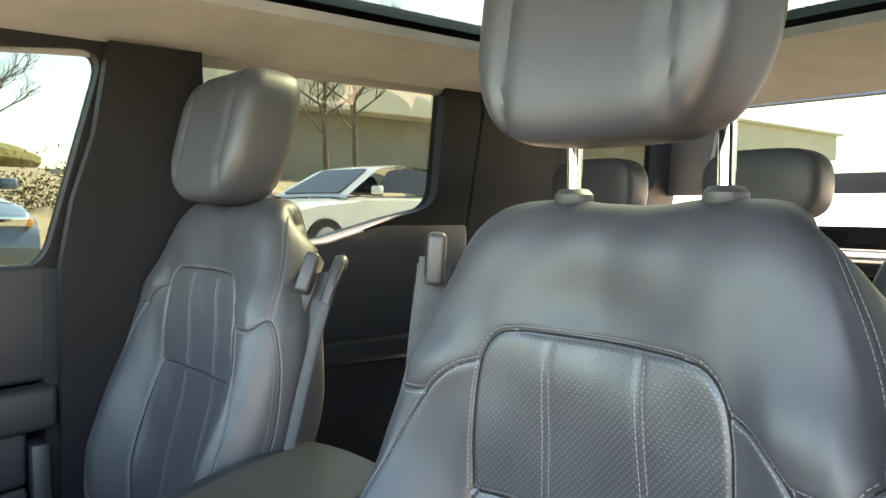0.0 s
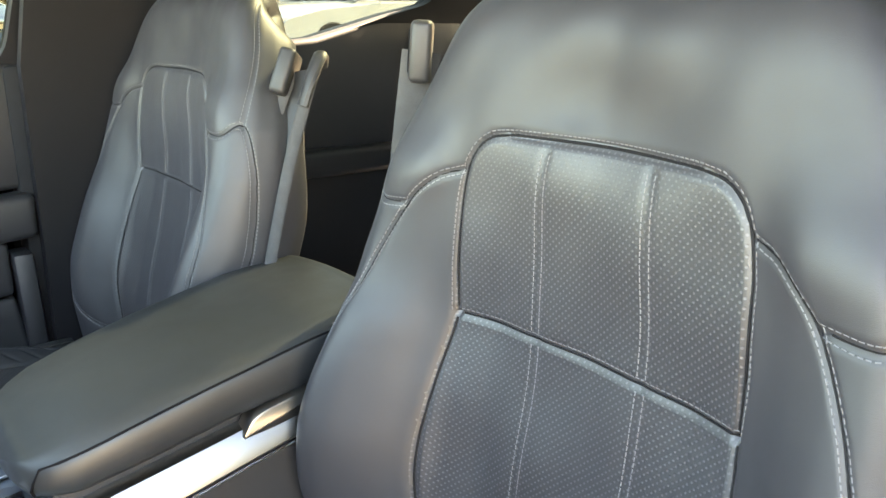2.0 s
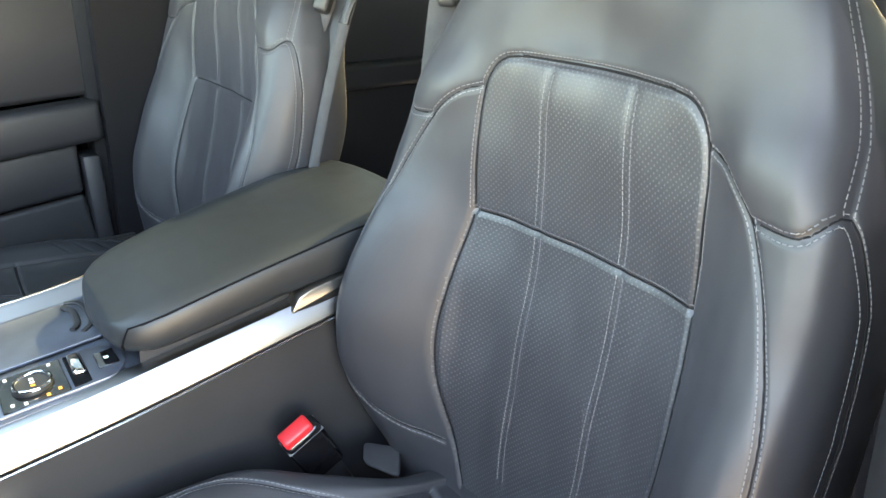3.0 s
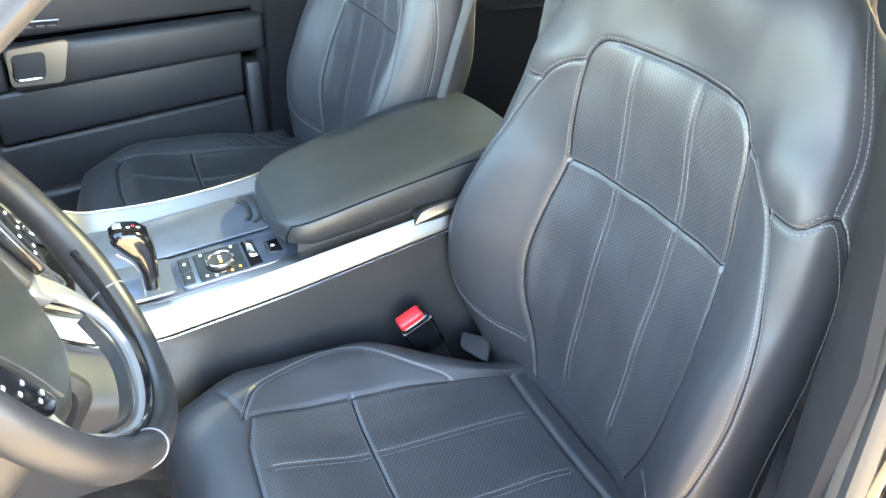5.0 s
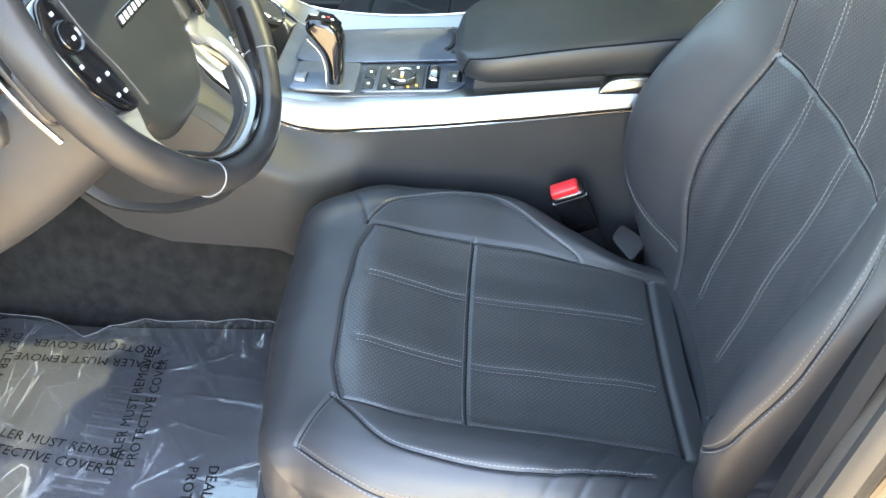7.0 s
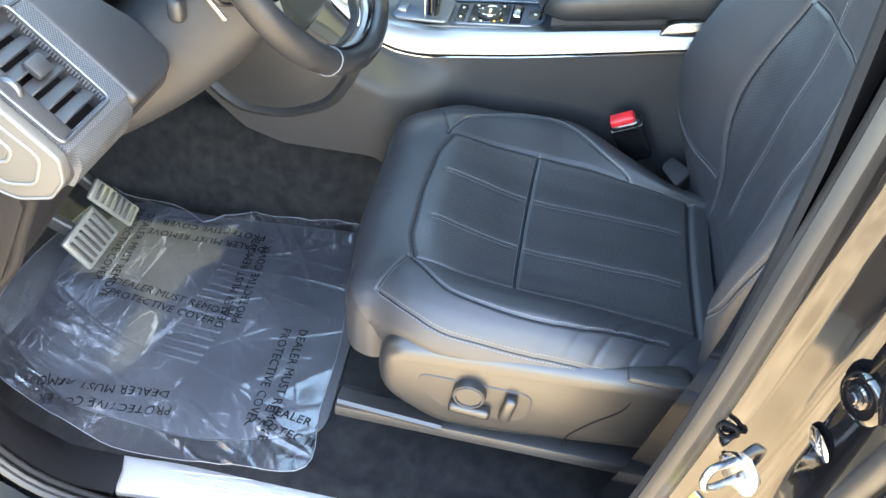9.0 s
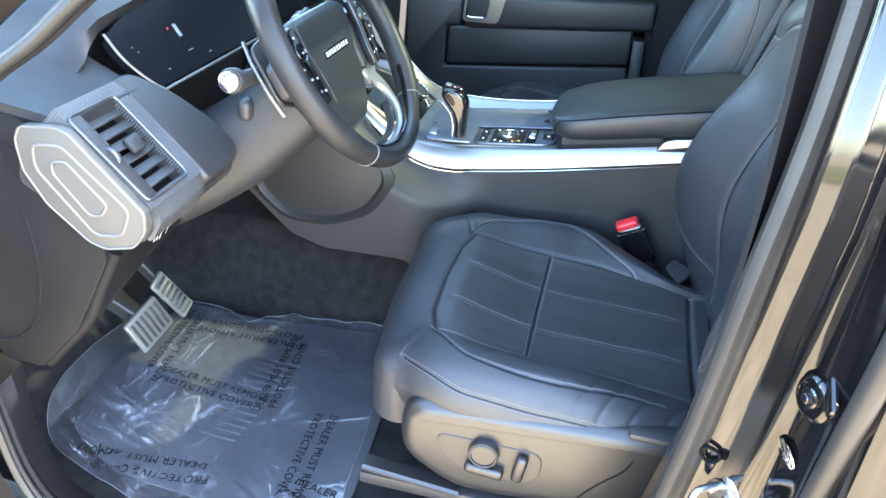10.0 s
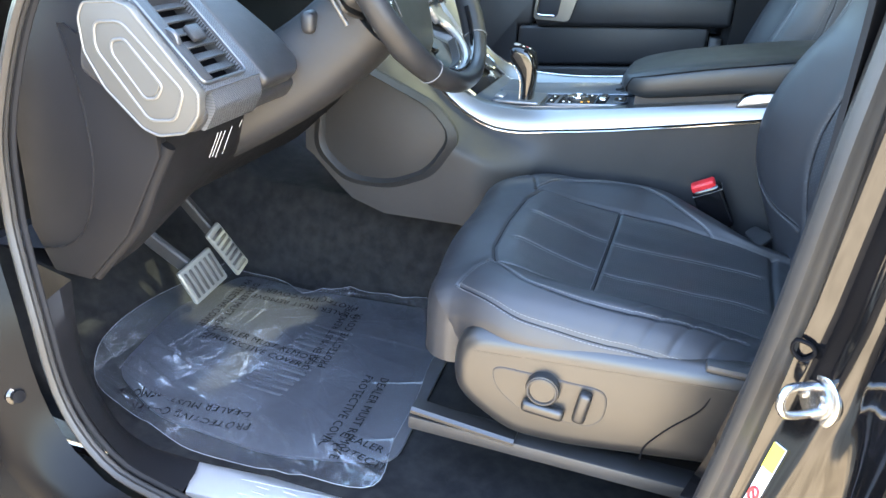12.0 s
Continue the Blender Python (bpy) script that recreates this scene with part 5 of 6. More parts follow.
def rim(a0, a1, n, name, mat, grow=0.0):
    Q = np.zeros((n, nS, 3))
    uv = np.zeros((n, nS, 2))
    for i in range(n):
        a = a0 + (a1 - a0) * i / (n - 1)
        th = .0158 + .0022 * math.exp(-((math.degrees(a) % 180 - 35) / 14) ** 2) + .0022 * math.exp(-((math.degrees(a) % 180 - 145) / 14) ** 2) + grow
        for j in range(nS):
            b = 2 * math.pi * j / nS
            rr = R_ + th * .92 * math.cos(b)
            Q[i, j] = WP(rr * math.cos(a), rr * math.sin(a), th * 1.12 * math.sin(b))
            uv[i, j] = (a * R_, b * .016)
    v, f, used = sheet(Q, wrap=True)
    return raw(name, v, f, mat, wheel, uv=uv.reshape(-1, 2)[used])


D = radians
rim(D(-47), D(20), 40, "rim_grip", RIMPERF)
rim(D(20), D(160), 70, "rim_top", RIMLEATHER)
rim(D(160), D(234), 40, "rim_grip", RIMPERF)
rim(D(234), D(313), 50, "rim_bottom", RIMLEATHER)
for a_ in (-47, 234):
    c = [WP((R_ + .0172 * .94 * math.cos(b)) * math.cos(D(a_)), (R_ + .0172 * .94 * math.cos(b)) * math.sin(D(a_)), .0172 * 1.12 * math.sin(b)) for b in [2 * math.pi * j / 20 for j in range(20)]]
    part("rim_seam", sweep(c, ring(.0009, n=6), closed=True, up=U_), THREAD, wheel)
# inner trim line of the rim
part("rim_inlay", sweep([WP((R_ - .016) * math.cos(a), (R_ - .016) * math.sin(a), .003) for a in np.linspace(D(-150), D(-30), 60)], bar(.004, .008, .001), up=N_), GLOSS, wheel)
# airbag pad
PN = lambda u: -.020 + .17 * u          # the pad's face leans away below
pad = rounded([WP(x, u, PN(u) - .034) for x, u in [(-.084, .058), (.090, .058), (.110, .040), (.104, .0), (.094, -.066), (.074, -.108), (.046, -.127), (-.028, -.127), (-.056, -.108), (-.078, -.066), (-.094, .0), (-.102, .040)]], .024, 5)
hub = part("airbag_pad", slab(pad, N_ * .034, .018, 6), DIMLEATHER, wheel, "black airbag cover")
part("badge", slab(rounded([WP(x, u, PN(u) - .0005) for x, u in [(-.030, -.014), (.065, -.014), (.065, -.001), (-.030, -.001)]], .002, 3), N_ * .0012, .0005, 1), GLOSS, hub, "plain badge with silver bars")
for k in range(9):
    part("badge_bar", slab([WP(x, u, PN(u) + .0011) for x, u in [(-.026 + k * .0099, -.0110), (-.0205 + k * .0099, -.0110), (-.0205 + k * .0099, -.0040), (-.026 + k * .0099, -.0040)]], N_ * .0008), GREY, hub)
# side spokes with switches
for s in (-1, 1):
    part("spoke", slab(rounded([WP(s * x, u, -.040) for x, u in [(.085, .030), (.125, .030), (.168, .020), (.170, -.026), (.125, -.044), (.080, -.060)]], .010, 3), N_ * .018, .004, 2), PLASTIC, wheel)
    pod_ = rounded([WP(s * x, u, -.020 + .05 * u) for x, u in [(.106, .050), (.128, .052), (.148, .028), (.144, -.018), (.122, -.058), (.096, -.064), (.098, -.026), (.106, .008)]], .010, 4)
    sw = part("switch_pack", slab(pod_, N_ * .014, .004, 3), GLOSS, wheel, "gloss black switch pack")
    edge = smooth_path([WP(s * x, u, -.005 + .05 * u) for x, u in [(.104, .054), (.104, .010), (.096, -.028), (.093, -.066)]], .008)
    part("switch_edge", sweep(edge, bar(.0022, .003, .0006), up=N_), DARKPLASTIC, wheel)
    part("switch_dial", lathe([(.014, 0), (.014, .003), (.0125, .005), (.011, .0035)], WP(s * .124, .016, -.006), N_, 24), GLOSS, sw)
    for x_, u_ in ((.122, .036), (.112, -.024), (.127, -.022), (.106, -.044), (.118, -.042), (.125, .014), (.134, -.006)):
        part("switch_mark", slab([WP(s * (x_ + a), u_ + b, -.0058 + .05 * u_ + (.005 if u_ == .014 else 0)) for a, b in ((-.0022, -.0016), (.0022, -.0016), (.0022, .0016), (-.0022, .0016))], N_ * .0006), GREY, sw)
    part("spoke_shelf", slab(rounded([WP(s * x, u, -.040) for x, u in [(.076, -.060), (.120, -.052), (.132, -.068), (.090, -.090)]], .008, 3), N_ * .012, .003, 2), SILVERTRIM, wheel)
    part("shift_paddle", slab(rounded([WP(s * x, u, -.055) for x, u in [(.105, .058), (.152, .050), (.158, -.030), (.110, -.050)]], .014, 4), N_ * .006, .002, 2), PLASTIC, wheel)
    part("paddle_edge", sweep(smooth_path([WP(s * x, u, -.058) for x, u in [(.146, .062), (.156, .030), (.158, -.004), (.152, -.046)]], .008), bar(.005, .005, .0015), up=N_), SATIN, wheel, "silver shift paddle edge")
# silver bracket that hugs the rim below the pad
yoke = smooth_path([WP(x, u, n) for x, u, n in [(-.098, -.062, -.036), (-.110, -.098, -.026), (-.094, -.134, -.014), (-.058, -.158, -.008), (0, -.166, -.006), (.058, -.158, -.008), (.094, -.134, -.014), (.110, -.098, -.026), (.098, -.062, -.036)]], .006)
part("bottom_spoke", sweep(yoke, lambda t: bar(.011 + .023 * (1 - math.sin(math.pi * min(max((t - .04) / .92, 0), 1)) ** .55), .012, .004), up=N_), SILVERTRIM, wheel, "satin silver bottom spoke")
part("spoke_inner", sweep(smooth_path([WP(x, u, n) for x, u, n in [(-.088, -.120, -.024), (-.050, -.150, -.018), (0, -.157, -.016), (.050, -.150, -.018), (.088, -.120, -.024)]], .006), bar(.004, .014, .001), up=N_), PLASTIC, wheel)
part("wheel_boss", lathe([(.050, 0), (.046, .03), (.040, .05)], WP(0, -.005, -.105), N_, 28), DARKPLASTIC, wheel)


# ---- centre console ----
def inset3(loop, k):
    """A loop of 3D points drawn towards its middle."""
    mid = sum((Vector(p) for p in loop), Vector()) / len(loop)
    return [mid + (Vector(p) - mid) * k for p in loop]


XC = .040                                  # middle of the console
cons = thing("centre_console", "black centre console with a silver rail and grey control deck", "car console", (XC, -.15, .60))
LOW = [(.26, 1.160), (.20, 1.088), (.153, 1.034), (.125, 1.010), (.088, .986), (.04, .969), (-.015, .969), (-.05, .975), (-.156, .993), (-.26, 1.014), (-.395, 1.043), (-.50, 1.066)]
TOP = [(.27, 1.196), (.21, 1.122), (.16, 1.062), (.12, 1.031), (.076, 1.012), (.03, 1.008), (-.03, 1.011), (-.15, 1.028), (-.25, 1.046), (-.37, 1.068), (-.49, 1.092)]
FAR = [(.27, 1.205), (.21, 1.135), (.16, 1.080), (.12, 1.046), (.076, 1.026), (.03, 1.021), (-.05, 1.022), (-.15, 1.033), (-.25, 1.052), (-.37, 1.075), (-.49, 1.098)]
for s in (-1, 1):
    xx = lambda v: XC + s * v
    low_w, top_w, crest = (.138, .112, TOP) if s < 0 else (.172, .151, FAR)
    n_ = 80
    lo_, hi_ = even(smooth_path([(xx(low_w), y, z) for y, z in LOW], .02), n_), even(smooth_path([(xx(top_w), y, z) for y, z in crest], .02), n_)
    rows = []
    for a, b in zip(lo_, hi_):
        inner = [b + Vector((-s * .010, 0, -.001)), b + Vector((-s * .012, 0, -.012))] if s < 0 else [b + Vector((-.004, 0, 0)), b + Vector((-.008, 0, -.003)), Vector((XC + .112, b.y, b.z - .016)), Vector((XC + .110, b.y, b.z - .030))]
        rows.append([a + Vector((-s * .006, 0, -.006)), a + Vector((0, 0, .001)), a.lerp(b, .35) + Vector((s * .006, 0, .004)), a.lerp(b, .75) + Vector((s * .005, 0, .006 if s < 0 else .002)), b] + inner)
    part("silver_rail", loft(rows), SATIN, cons, "satin aluminium console rail")
    part("rail_line", sweep([p + Vector((s * .0008, 0, -.004)) for p in lo_] if s < 0 else [p + Vector((0, 0, .0008)) for p in hi_], bar(.003, .0025, .0008)), CHROME, cons)
    rows = []
    for y in np.linspace(-.60, .40, 60):
        zt = float(np.interp(-y, [-p[0] for p in LOW], [p[1] for p in LOW])) - .004
        zb = float(np.interp(y, [-.62, 0, .065, .23, .30, .34, .395], [.60, .74, .785, .780, .800, .835, .887]))
        flare = .062 * float(ease(y, -.10, .07))
        rows.append([(xx(.134 + flare * float(ease(k, .0, .30))), y, zt + (zb - zt) * k) for k in np.linspace(0, 1, 24)])
    part("side_panel", loft(rows, (-s * .012, 0, 0)), SIDEPLASTIC, cons, "black grained side panel")
    kp = [(.385, .888), (.315, .830), (.220, .832), (.132, .872), (.082, .955), (.130, 1.010), (.30, 1.075), (.37, 1.03)]
    kc, kd = inset(kp, .84, .235, .955), inset(kp, .90, .235, .955)
    kp3, kd3, kc3 = (rounded([(xx(.1965), y, z) for y, z in L], .03, 5) for L in (kp, kd, kc))
    lift = Vector((s * .010, 0, 0))
    rim_pad = loft([[p - lift for p in kp3] + [kp3[0] - lift], kp3 + kp3[:1], [p + lift for p in kd3] + [kd3[0] + lift], [p + lift * .9 for p in inset3(kd3, .985)] + [inset3(kd3, .985)[0] + lift * .9], [p - lift * .2 for p in kc3] + [kc3[0] - lift * .2]])
    part("knee_pad", rim_pad, SIDEPLASTIC, cons, "raised rim round the knee pad")
    part("knee_pad_face", slab([p - lift * .6 for p in inset3(kc3, 1.01)], (s * .006, 0, 0), .002, 2), SIDEPLASTIC, cons)
# deck
DZ = lambda y: float(np.interp(y, [-.50, -.20, -.055, .015, .078, .145, .21], [1.078, 1.0335, 1.0155, 1.006, 1.008, 1.046, 1.104]))
deck = part("deck", loft([[(XC + u * .114, y, DZ(y) - .003 * (1 - u * u)) for u in np.linspace(-1, 1, 9)] for y in np.linspace(-.24, .12, 24)], (0, 0, -.01)), GREYBLUE, cons, "brushed grey aluminium deck")
lid = part("tray_lid", slab(rounded([(x, y, DZ(y) - .001) for x, y in [(.030, .066), (.144, .066), (.144, .015), (.144, -.055), (.144, -.196), (.030, -.196), (.030, -.055), (.030, .015)]], .012, 3), (0, 0, .0035), .001, 2), GREYBLUE, cons, "sliding grey tray lid")
part("lid_groove", sweep(smooth_path([(.052, -.170, DZ(-.170) + .003), (.066, -.182, DZ(-.182) + .003), (.10, -.185, DZ(-.185) + .003), (.132, -.180, DZ(-.18) + .003), (.142, -.166, DZ(-.166) + .003)], .006), bar(.007, .003, .001)), DARKPLASTIC, lid)
part("lid_handle", sweep(smooth_path([(.062, -.160, DZ(-.16) + .004), (.074, -.168, DZ(-.168) + .004), (.11, -.170, DZ(-.17) + .004), (.130, -.162, DZ(-.162) + .004)], .006), ring(.0042, .003, 8)), DARKPLASTIC, lid)
panel = part("control_panel", slab(rounded([(x, y, DZ(y) - .001) for x, y in [(-.068, -.043), (.010, -.043), (.010, -.175), (-.008, -.194), (-.050, -.194), (-.068, -.178)]], .010, 3), (0, 0, .0045), .001, 2), GREYBLUE, cons, "control panel with dial and buttons")


def key(x, y, w, d, mat=GLOSS, h=.0035):
    return part("button", rbox((x, y, DZ(y) + .0035), (w, d, h), .0012, 1, Matrix.Rotation(radians(-7), 3, "X")), mat, panel)


key(-.047, -.054, .030, .016), key(-.011, -.054, .034, .016)
key(-.029, -.101, .072, .066, GLOSS, .003)
dial = part("rotary_dial", lathe([(.0205, 0), (.021, .002), (.0195, .0055), (.0165, .006), (.016, .0048), (.0, .0048)], (-.031, -.101, DZ(-.101) + .0045), (0, .12, 1), 36), DARKPLASTIC, panel, "round drive dial")
part("dial_ring", sweep([Vector((-.031 + .0185 * math.cos(a), -.101 + .0185 * math.sin(a), DZ(-.101) + .0100 - .0022 * math.sin(a))) for a in [i * math.pi / 18 for i in range(36)]], ring(.0019, n=8), closed=True), CHROME, dial)
for a_ in range(3):
    part("dial_mark", rbox((-.038 + a_ * .007, -.101, DZ(-.101) + .0098), (.0035, .0045, .0008), .0002, 1), AMBER if a_ == 0 else WHITE, dial)
for x_, y_, m_ in ((-.056, -.078, WHITE), (-.056, -.124, AMBER), (.0, -.078, WHITE), (.0, -.122, WHITE), (-.060, -.112, AMBER), (-.047, -.054, WHITE), (-.011, -.054, WHITE), (-.061, -.090, WHITE)):
    part("button_mark", rbox((x_, y_, DZ(y_) + .0055), (.0050, .0035, .0008), .0002, 1), m_, panel)
part("slider_slot", rbox((-.029, -.147, DZ(-.147) + .003), (.068, .020, .003), .001, 1), INK, panel)
part("slider", rbox((-.022, -.147, DZ(-.147) + .006), (.044, .014, .008), .0035, 3), CHROME, panel, "chrome rocker")
key(-.029, -.177, .034, .022)
part("button_mark", rbox((-.029, -.177, DZ(-.177) + .0056), (.005, .005, .0008), .0002, 1), WHITE, panel)
# gear selector
gear = thing("gear_selector", "black pistol grip gear selector on a grey base", "gear lever", (-.035, .01, 1.00))
part("selector_base", slab(rounded([(x, y, DZ(y) - .001) for x, y in [(-.068, .058), (.022, .058), (.022, -.036), (-.068, -.036)]], .010, 4), (0, 0, .006), .002, 2), GREYBLUE, gear, "grey base plate")
part("parking_button", rbox((-.034, .046, DZ(.046) + .008), (.030, .016, .006), .002, 2), SILVERTRIM, gear)
side_g = [(.036, 1.094), (.032, 1.106), (.022, 1.1105), (.0, 1.107), (-.012, 1.096), (-.018, 1.078), (-.018, 1.050), (-.015, 1.004), (.004, 1.004), (.004, 1.040), (.010, 1.060), (.026, 1.080)]
part("grip", slab(rounded([(-.053, y, z) for y, z in side_g], .007, 4), (.037, 0, 0), .009, 4), GLOSS, gear, "glossy black pistol grip")
top_g = [(.0345, 1.1045), (.0225, 1.1122), (-.0005, 1.1086), (-.0125, 1.0972)]
part("grip_top", loft([[(x, y, z + .0006) for x in (-.046, -.040, -.029, -.023)] for y, z in top_g], (0, 0, -.002)), SCREEN, gear, "black display inlay")
part("unlock_button", rbox((-.035, .0235, 1.1128), (.014, .011, .003), .001, 2, Matrix.Rotation(radians(8), 3, "X")), SILVERTRIM, gear)
for k in range(3):
    part("gear_mark", rbox((-.040 + .004 * (k % 2), .010 - .006 * k, 1.1111 - .0012 * k), (.003, .004, .0012), .0003, 1, Matrix.Rotation(radians(10), 3, "X")), RED if k == 1 else WHITE, gear)
for x_ in (-.0545, -.0155):
    part("side_strip", sweep(smooth_path([(x_, .030, 1.083), (x_, .013, 1.064), (x_, .006, 1.042), (x_, .005, 1.008)], .006), bar(.0014, .003, .0004), up=(1, 0, 0)), CHROME, gear)

# climate panel and upper screen on the dash centre
sl0, sl1 = Vector((0, .088, 1.014)), Vector((0, .335, 1.185))
ST = lambda x, k, h=0.0: sl0.lerp(sl1, k) + Vector((x, 0, 0)) + Vector((0, -.48, .87)) * h
stack = part("climate_panel", slab(rounded([ST(-.070, 0), ST(.150, 0), ST(.19, 1), ST(-.11, 1)], .012, 4), Vector((0, .02, -.036)), .003, 2), GLOSS, dash, "gloss black touch panel with two dials")
for x_ in (-.030, .110):
    dl = part("climate_dial", lathe([(.028, 0), (.029, .004), (.027, .010), (.023, .011), (.022, .008), (0, .008)], ST(x_, .16, .001), (0, -.48, .87), 32), DARKPLASTIC, dash, "climate dial with chrome ring")
    part("dial_ring", sweep([ST(x_, .16, .012) + Vector((.027 * math.cos(a), 0, 0)) + (sl1 - sl0).normalized() * .027 * math.sin(a) for a in [i * math.pi / 18 for i in range(36)]], ring(.0022, n=8), closed=True, up=(0, -.48, .87)), CHROME, dl)
for s in (-1, 1):
    part("panel_edge", sweep([ST(XC + s * .110, 0, .002), ST(XC + s * .150, 1, .002)], bar(.006, .006, .002)), SATIN, dash, "silver edging")
part("small_knob", lathe([(.017, 0), (.018, .006), (.015, .012)], ST(-.050, .42, .001), (0, -.48, .87), 24), GLOSS, dash)
part("centre_display", slab(rounded([(-.12, .352, 1.198), (.185, .352, 1.198), (.185, .372, 1.298), (-.12, .372, 1.298)], .008, 3), (0, .014, -.002), .002, 2), SCREEN, dash, "dark centre display")
for s in (-1, 1):
    cvent = part("centre_vent", rbox((XC + s * .075, .372, 1.318), (.130, .03, .032), .006, 2), DARKPLASTIC, dash)
    for k in range(3):
        part("slat", rbox((XC + s * .075, .356, 1.308 + k * .010), (.118, .014, .002), .0006, 1), PLASTIC, cvent)
part("dash_strip", rbox((.48, .315, 1.185), (.56, .010, .045), .004, 2), GREYBLUE, dash, "grey dash strip")
part("glovebox", rbox((.48, .345, 1.04), (.54, .05, .20), .02, 3), PLASTIC, dash)

# armrest


def pad_form(x0, x1, y0, y1, zlo, zhi, e=.32, crown=.01, n=(40, 64)):
    """A cushioned block, from its sides; zlo, zhi: functions of y."""
    P = np.zeros((n[0], n[1], 3))
    for i in range(n[0]):
        ph = -math.pi / 2 + math.pi * i / (n[0] - 1)
        for j in range(n[1]):
            th = 2 * math.pi * j / n[1]
            sg = lambda v, k: math.copysign(abs(v) ** k, v)
            cp = sg(math.cos(ph), e)
            X, Y, Z = cp * sg(math.cos(th), e * .8), cp * sg(math.sin(th), e * .8), sg(math.sin(ph), e * 1.4)
            y = (y0 + y1) / 2 + Y * (y1 - y0) / 2
            lo, hi = zlo(y), zhi(y)
            P[i, j] = ((x0 + x1) / 2 + X * (x1 - x0) / 2, y, (lo + hi) / 2 + Z * (hi - lo) / 2 + crown * (1 - X * X) * (1 - Y * Y) * (1 if Z > 0 else 0))
    v, f, _ = sheet(P, wrap=True)
    bm = bmesh.new()
    bv = [bm.verts.new(p) for p in v]
    for q in f:
        bm.faces.new([bv[k] for k in q])
    bmesh.ops.remove_doubles(bm, verts=bm.verts, dist=1e-5)
    bmesh.ops.dissolve_degenerate(bm, edges=bm.edges, dist=1e-6)
    return bm


def arm_row(y):
    """A section of the armrest: underside, upright side, seam, crowned top, far side."""
    xr = float(np.interp(-y, [.176, .180, .188, .200, .220, .26, .57], [-.030, -.052, -.068, -.077, -.083, -.085, -.085]))
    xl = float(np.interp(-y, [.176, .180, .188, .200, .225, .27, .40, .50, .57], [.050, .078, .098, .115, .134, .149, .175, .190, .196]))
    zb = float(np.interp(-y, [.176, .19, .225, .295, .372, .57], [1.062, 1.054, 1.052, 1.064, 1.079, 1.106]))
    zs = float(np.interp(-y, [.176, .184, .205, .28, .35, .42, .47, .57], [1.072, 1.081, 1.088, 1.107, 1.123, 1.137, 1.147, 1.158]))
    zl = zs - float(np.interp(-y, [.2, .57], [-.002, .014]))
    c = .011 * float(ease(-y, .176, .25))
    row = [((xr + xl) / 2, zb), (xr + .030, zb), (xr + .012, zb + .001), (xr + .004, zb + .006), (xr, zb + .4 * (zs - zb)), (xr + .0005, zs - .005), (xr + .0035, zs + .0005), (xr + .010, zs + .0055)]
    for k in (.12, .25, .4, .5, .6, .75, .88):
        row.append((xr + (xl - xr) * k, zs + (zl - zs) * k + .0055 + c * 4 * k * (1 - k)))
    row += [(xl - .010, zl + .0055), (xl - .0035, zl + .0005), (xl, zl - .008), (xl, zb + .3 * (zl - zb)), (xl - .006, zb + .004), (xl - .02, zb)]
    return [(x, y, z) for x, z in row]


nose = arm_row(-.176)
mid_n = [(.010 + (x - .010) * .55, -.1735, 1.069 + (z - 1.069) * .45) for x, y, z in nose]
ys_a = [-.176, -.178, -.181, -.185, -.190, -.196, -.204, -.214, -.226, -.24, -.26] + list(np.linspace(-.29, -.545, 14)) + [-.556, -.563]
tail_n = [(x * .96 + .002, -.568, 1.13 + (z - 1.13) * .8) for x, y, z in arm_row(-.563)]
rows = [mid_n] + [arm_row(y) for y in ys_a] + [tail_n]
bm_ = loft([r + r[:1] for r in rows])
bmesh.ops.remove_doubles(bm_, verts=bm_.verts, dist=1e-6)
for r_ in (mid_n, tail_n):
    bm_.verts.ensure_lookup_table()
    bmesh.ops.holes_fill(bm_, edges=[e for e in bm_.edges if e.is_boundary and abs(e.verts[0].co.y - r_[0][1]) < 1e-5], sides=0)
bmesh.ops.subdivide_edges(bm_, edges=bm_.edges, cuts=1, smooth=.8, use_grid_fill=True)
arm = part("armrest", bm_, DIMLEATHER, cons, "padded black leather armrest with grey stitching")
seam_a = [Vector(arm_row(y)[6]) for y in (-.545, -.47, -.40, -.33, -.27, -.235, -.21, -.196)] + [Vector(arm_row(-.190)[5]) + Vector((-.001, 0, -.004)), Vector(arm_row(-.188)[4]) + Vector((-.001, 0, 0)), Vector(arm_row(-.190)[3]) + Vector((-.001, 0, 0))]
part("seam", sweep(smooth_path([p + Vector((-.0008, 0, -.0006)) for p in seam_a], .008), ring(.0013, n=6)), INK, arm)
rnd_a = smooth_path([p + Vector((-.0004, 0, -.0048)) for p in seam_a[:8]], .0056)
for a_, b_ in zip(rnd_a[::1], rnd_a[1::1]):
    part("stitch", sweep([a_.lerp(b_, .1), a_.lerp(b_, .72)], bar(.0010, .0009, .0003)), THREAD, arm)
part("arm_base", loft([[(x_, y, z_ + (.0 if z_ > 1.05 else 0)) for x_, z_ in ((-.062, DZ(y) - .012), (-.066, float(np.interp(-y, [.19, .225, .295, .372, .57], [1.056, 1.056, 1.068, 1.083, 1.11]))), (.165, float(np.interp(-y, [.19, .225, .295, .372, .57], [1.056, 1.056, 1.068, 1.083, 1.11]))), (.160, DZ(y) - .012))] for y in (-.205, -.25, -.32, -.40, -.56)], (0, 0, -.004)), DARKPLASTIC, arm)
part("console_box", rbox((XC, -.42, .82), (.22, .42, .44), .02, 3), PLASTIC, cons)
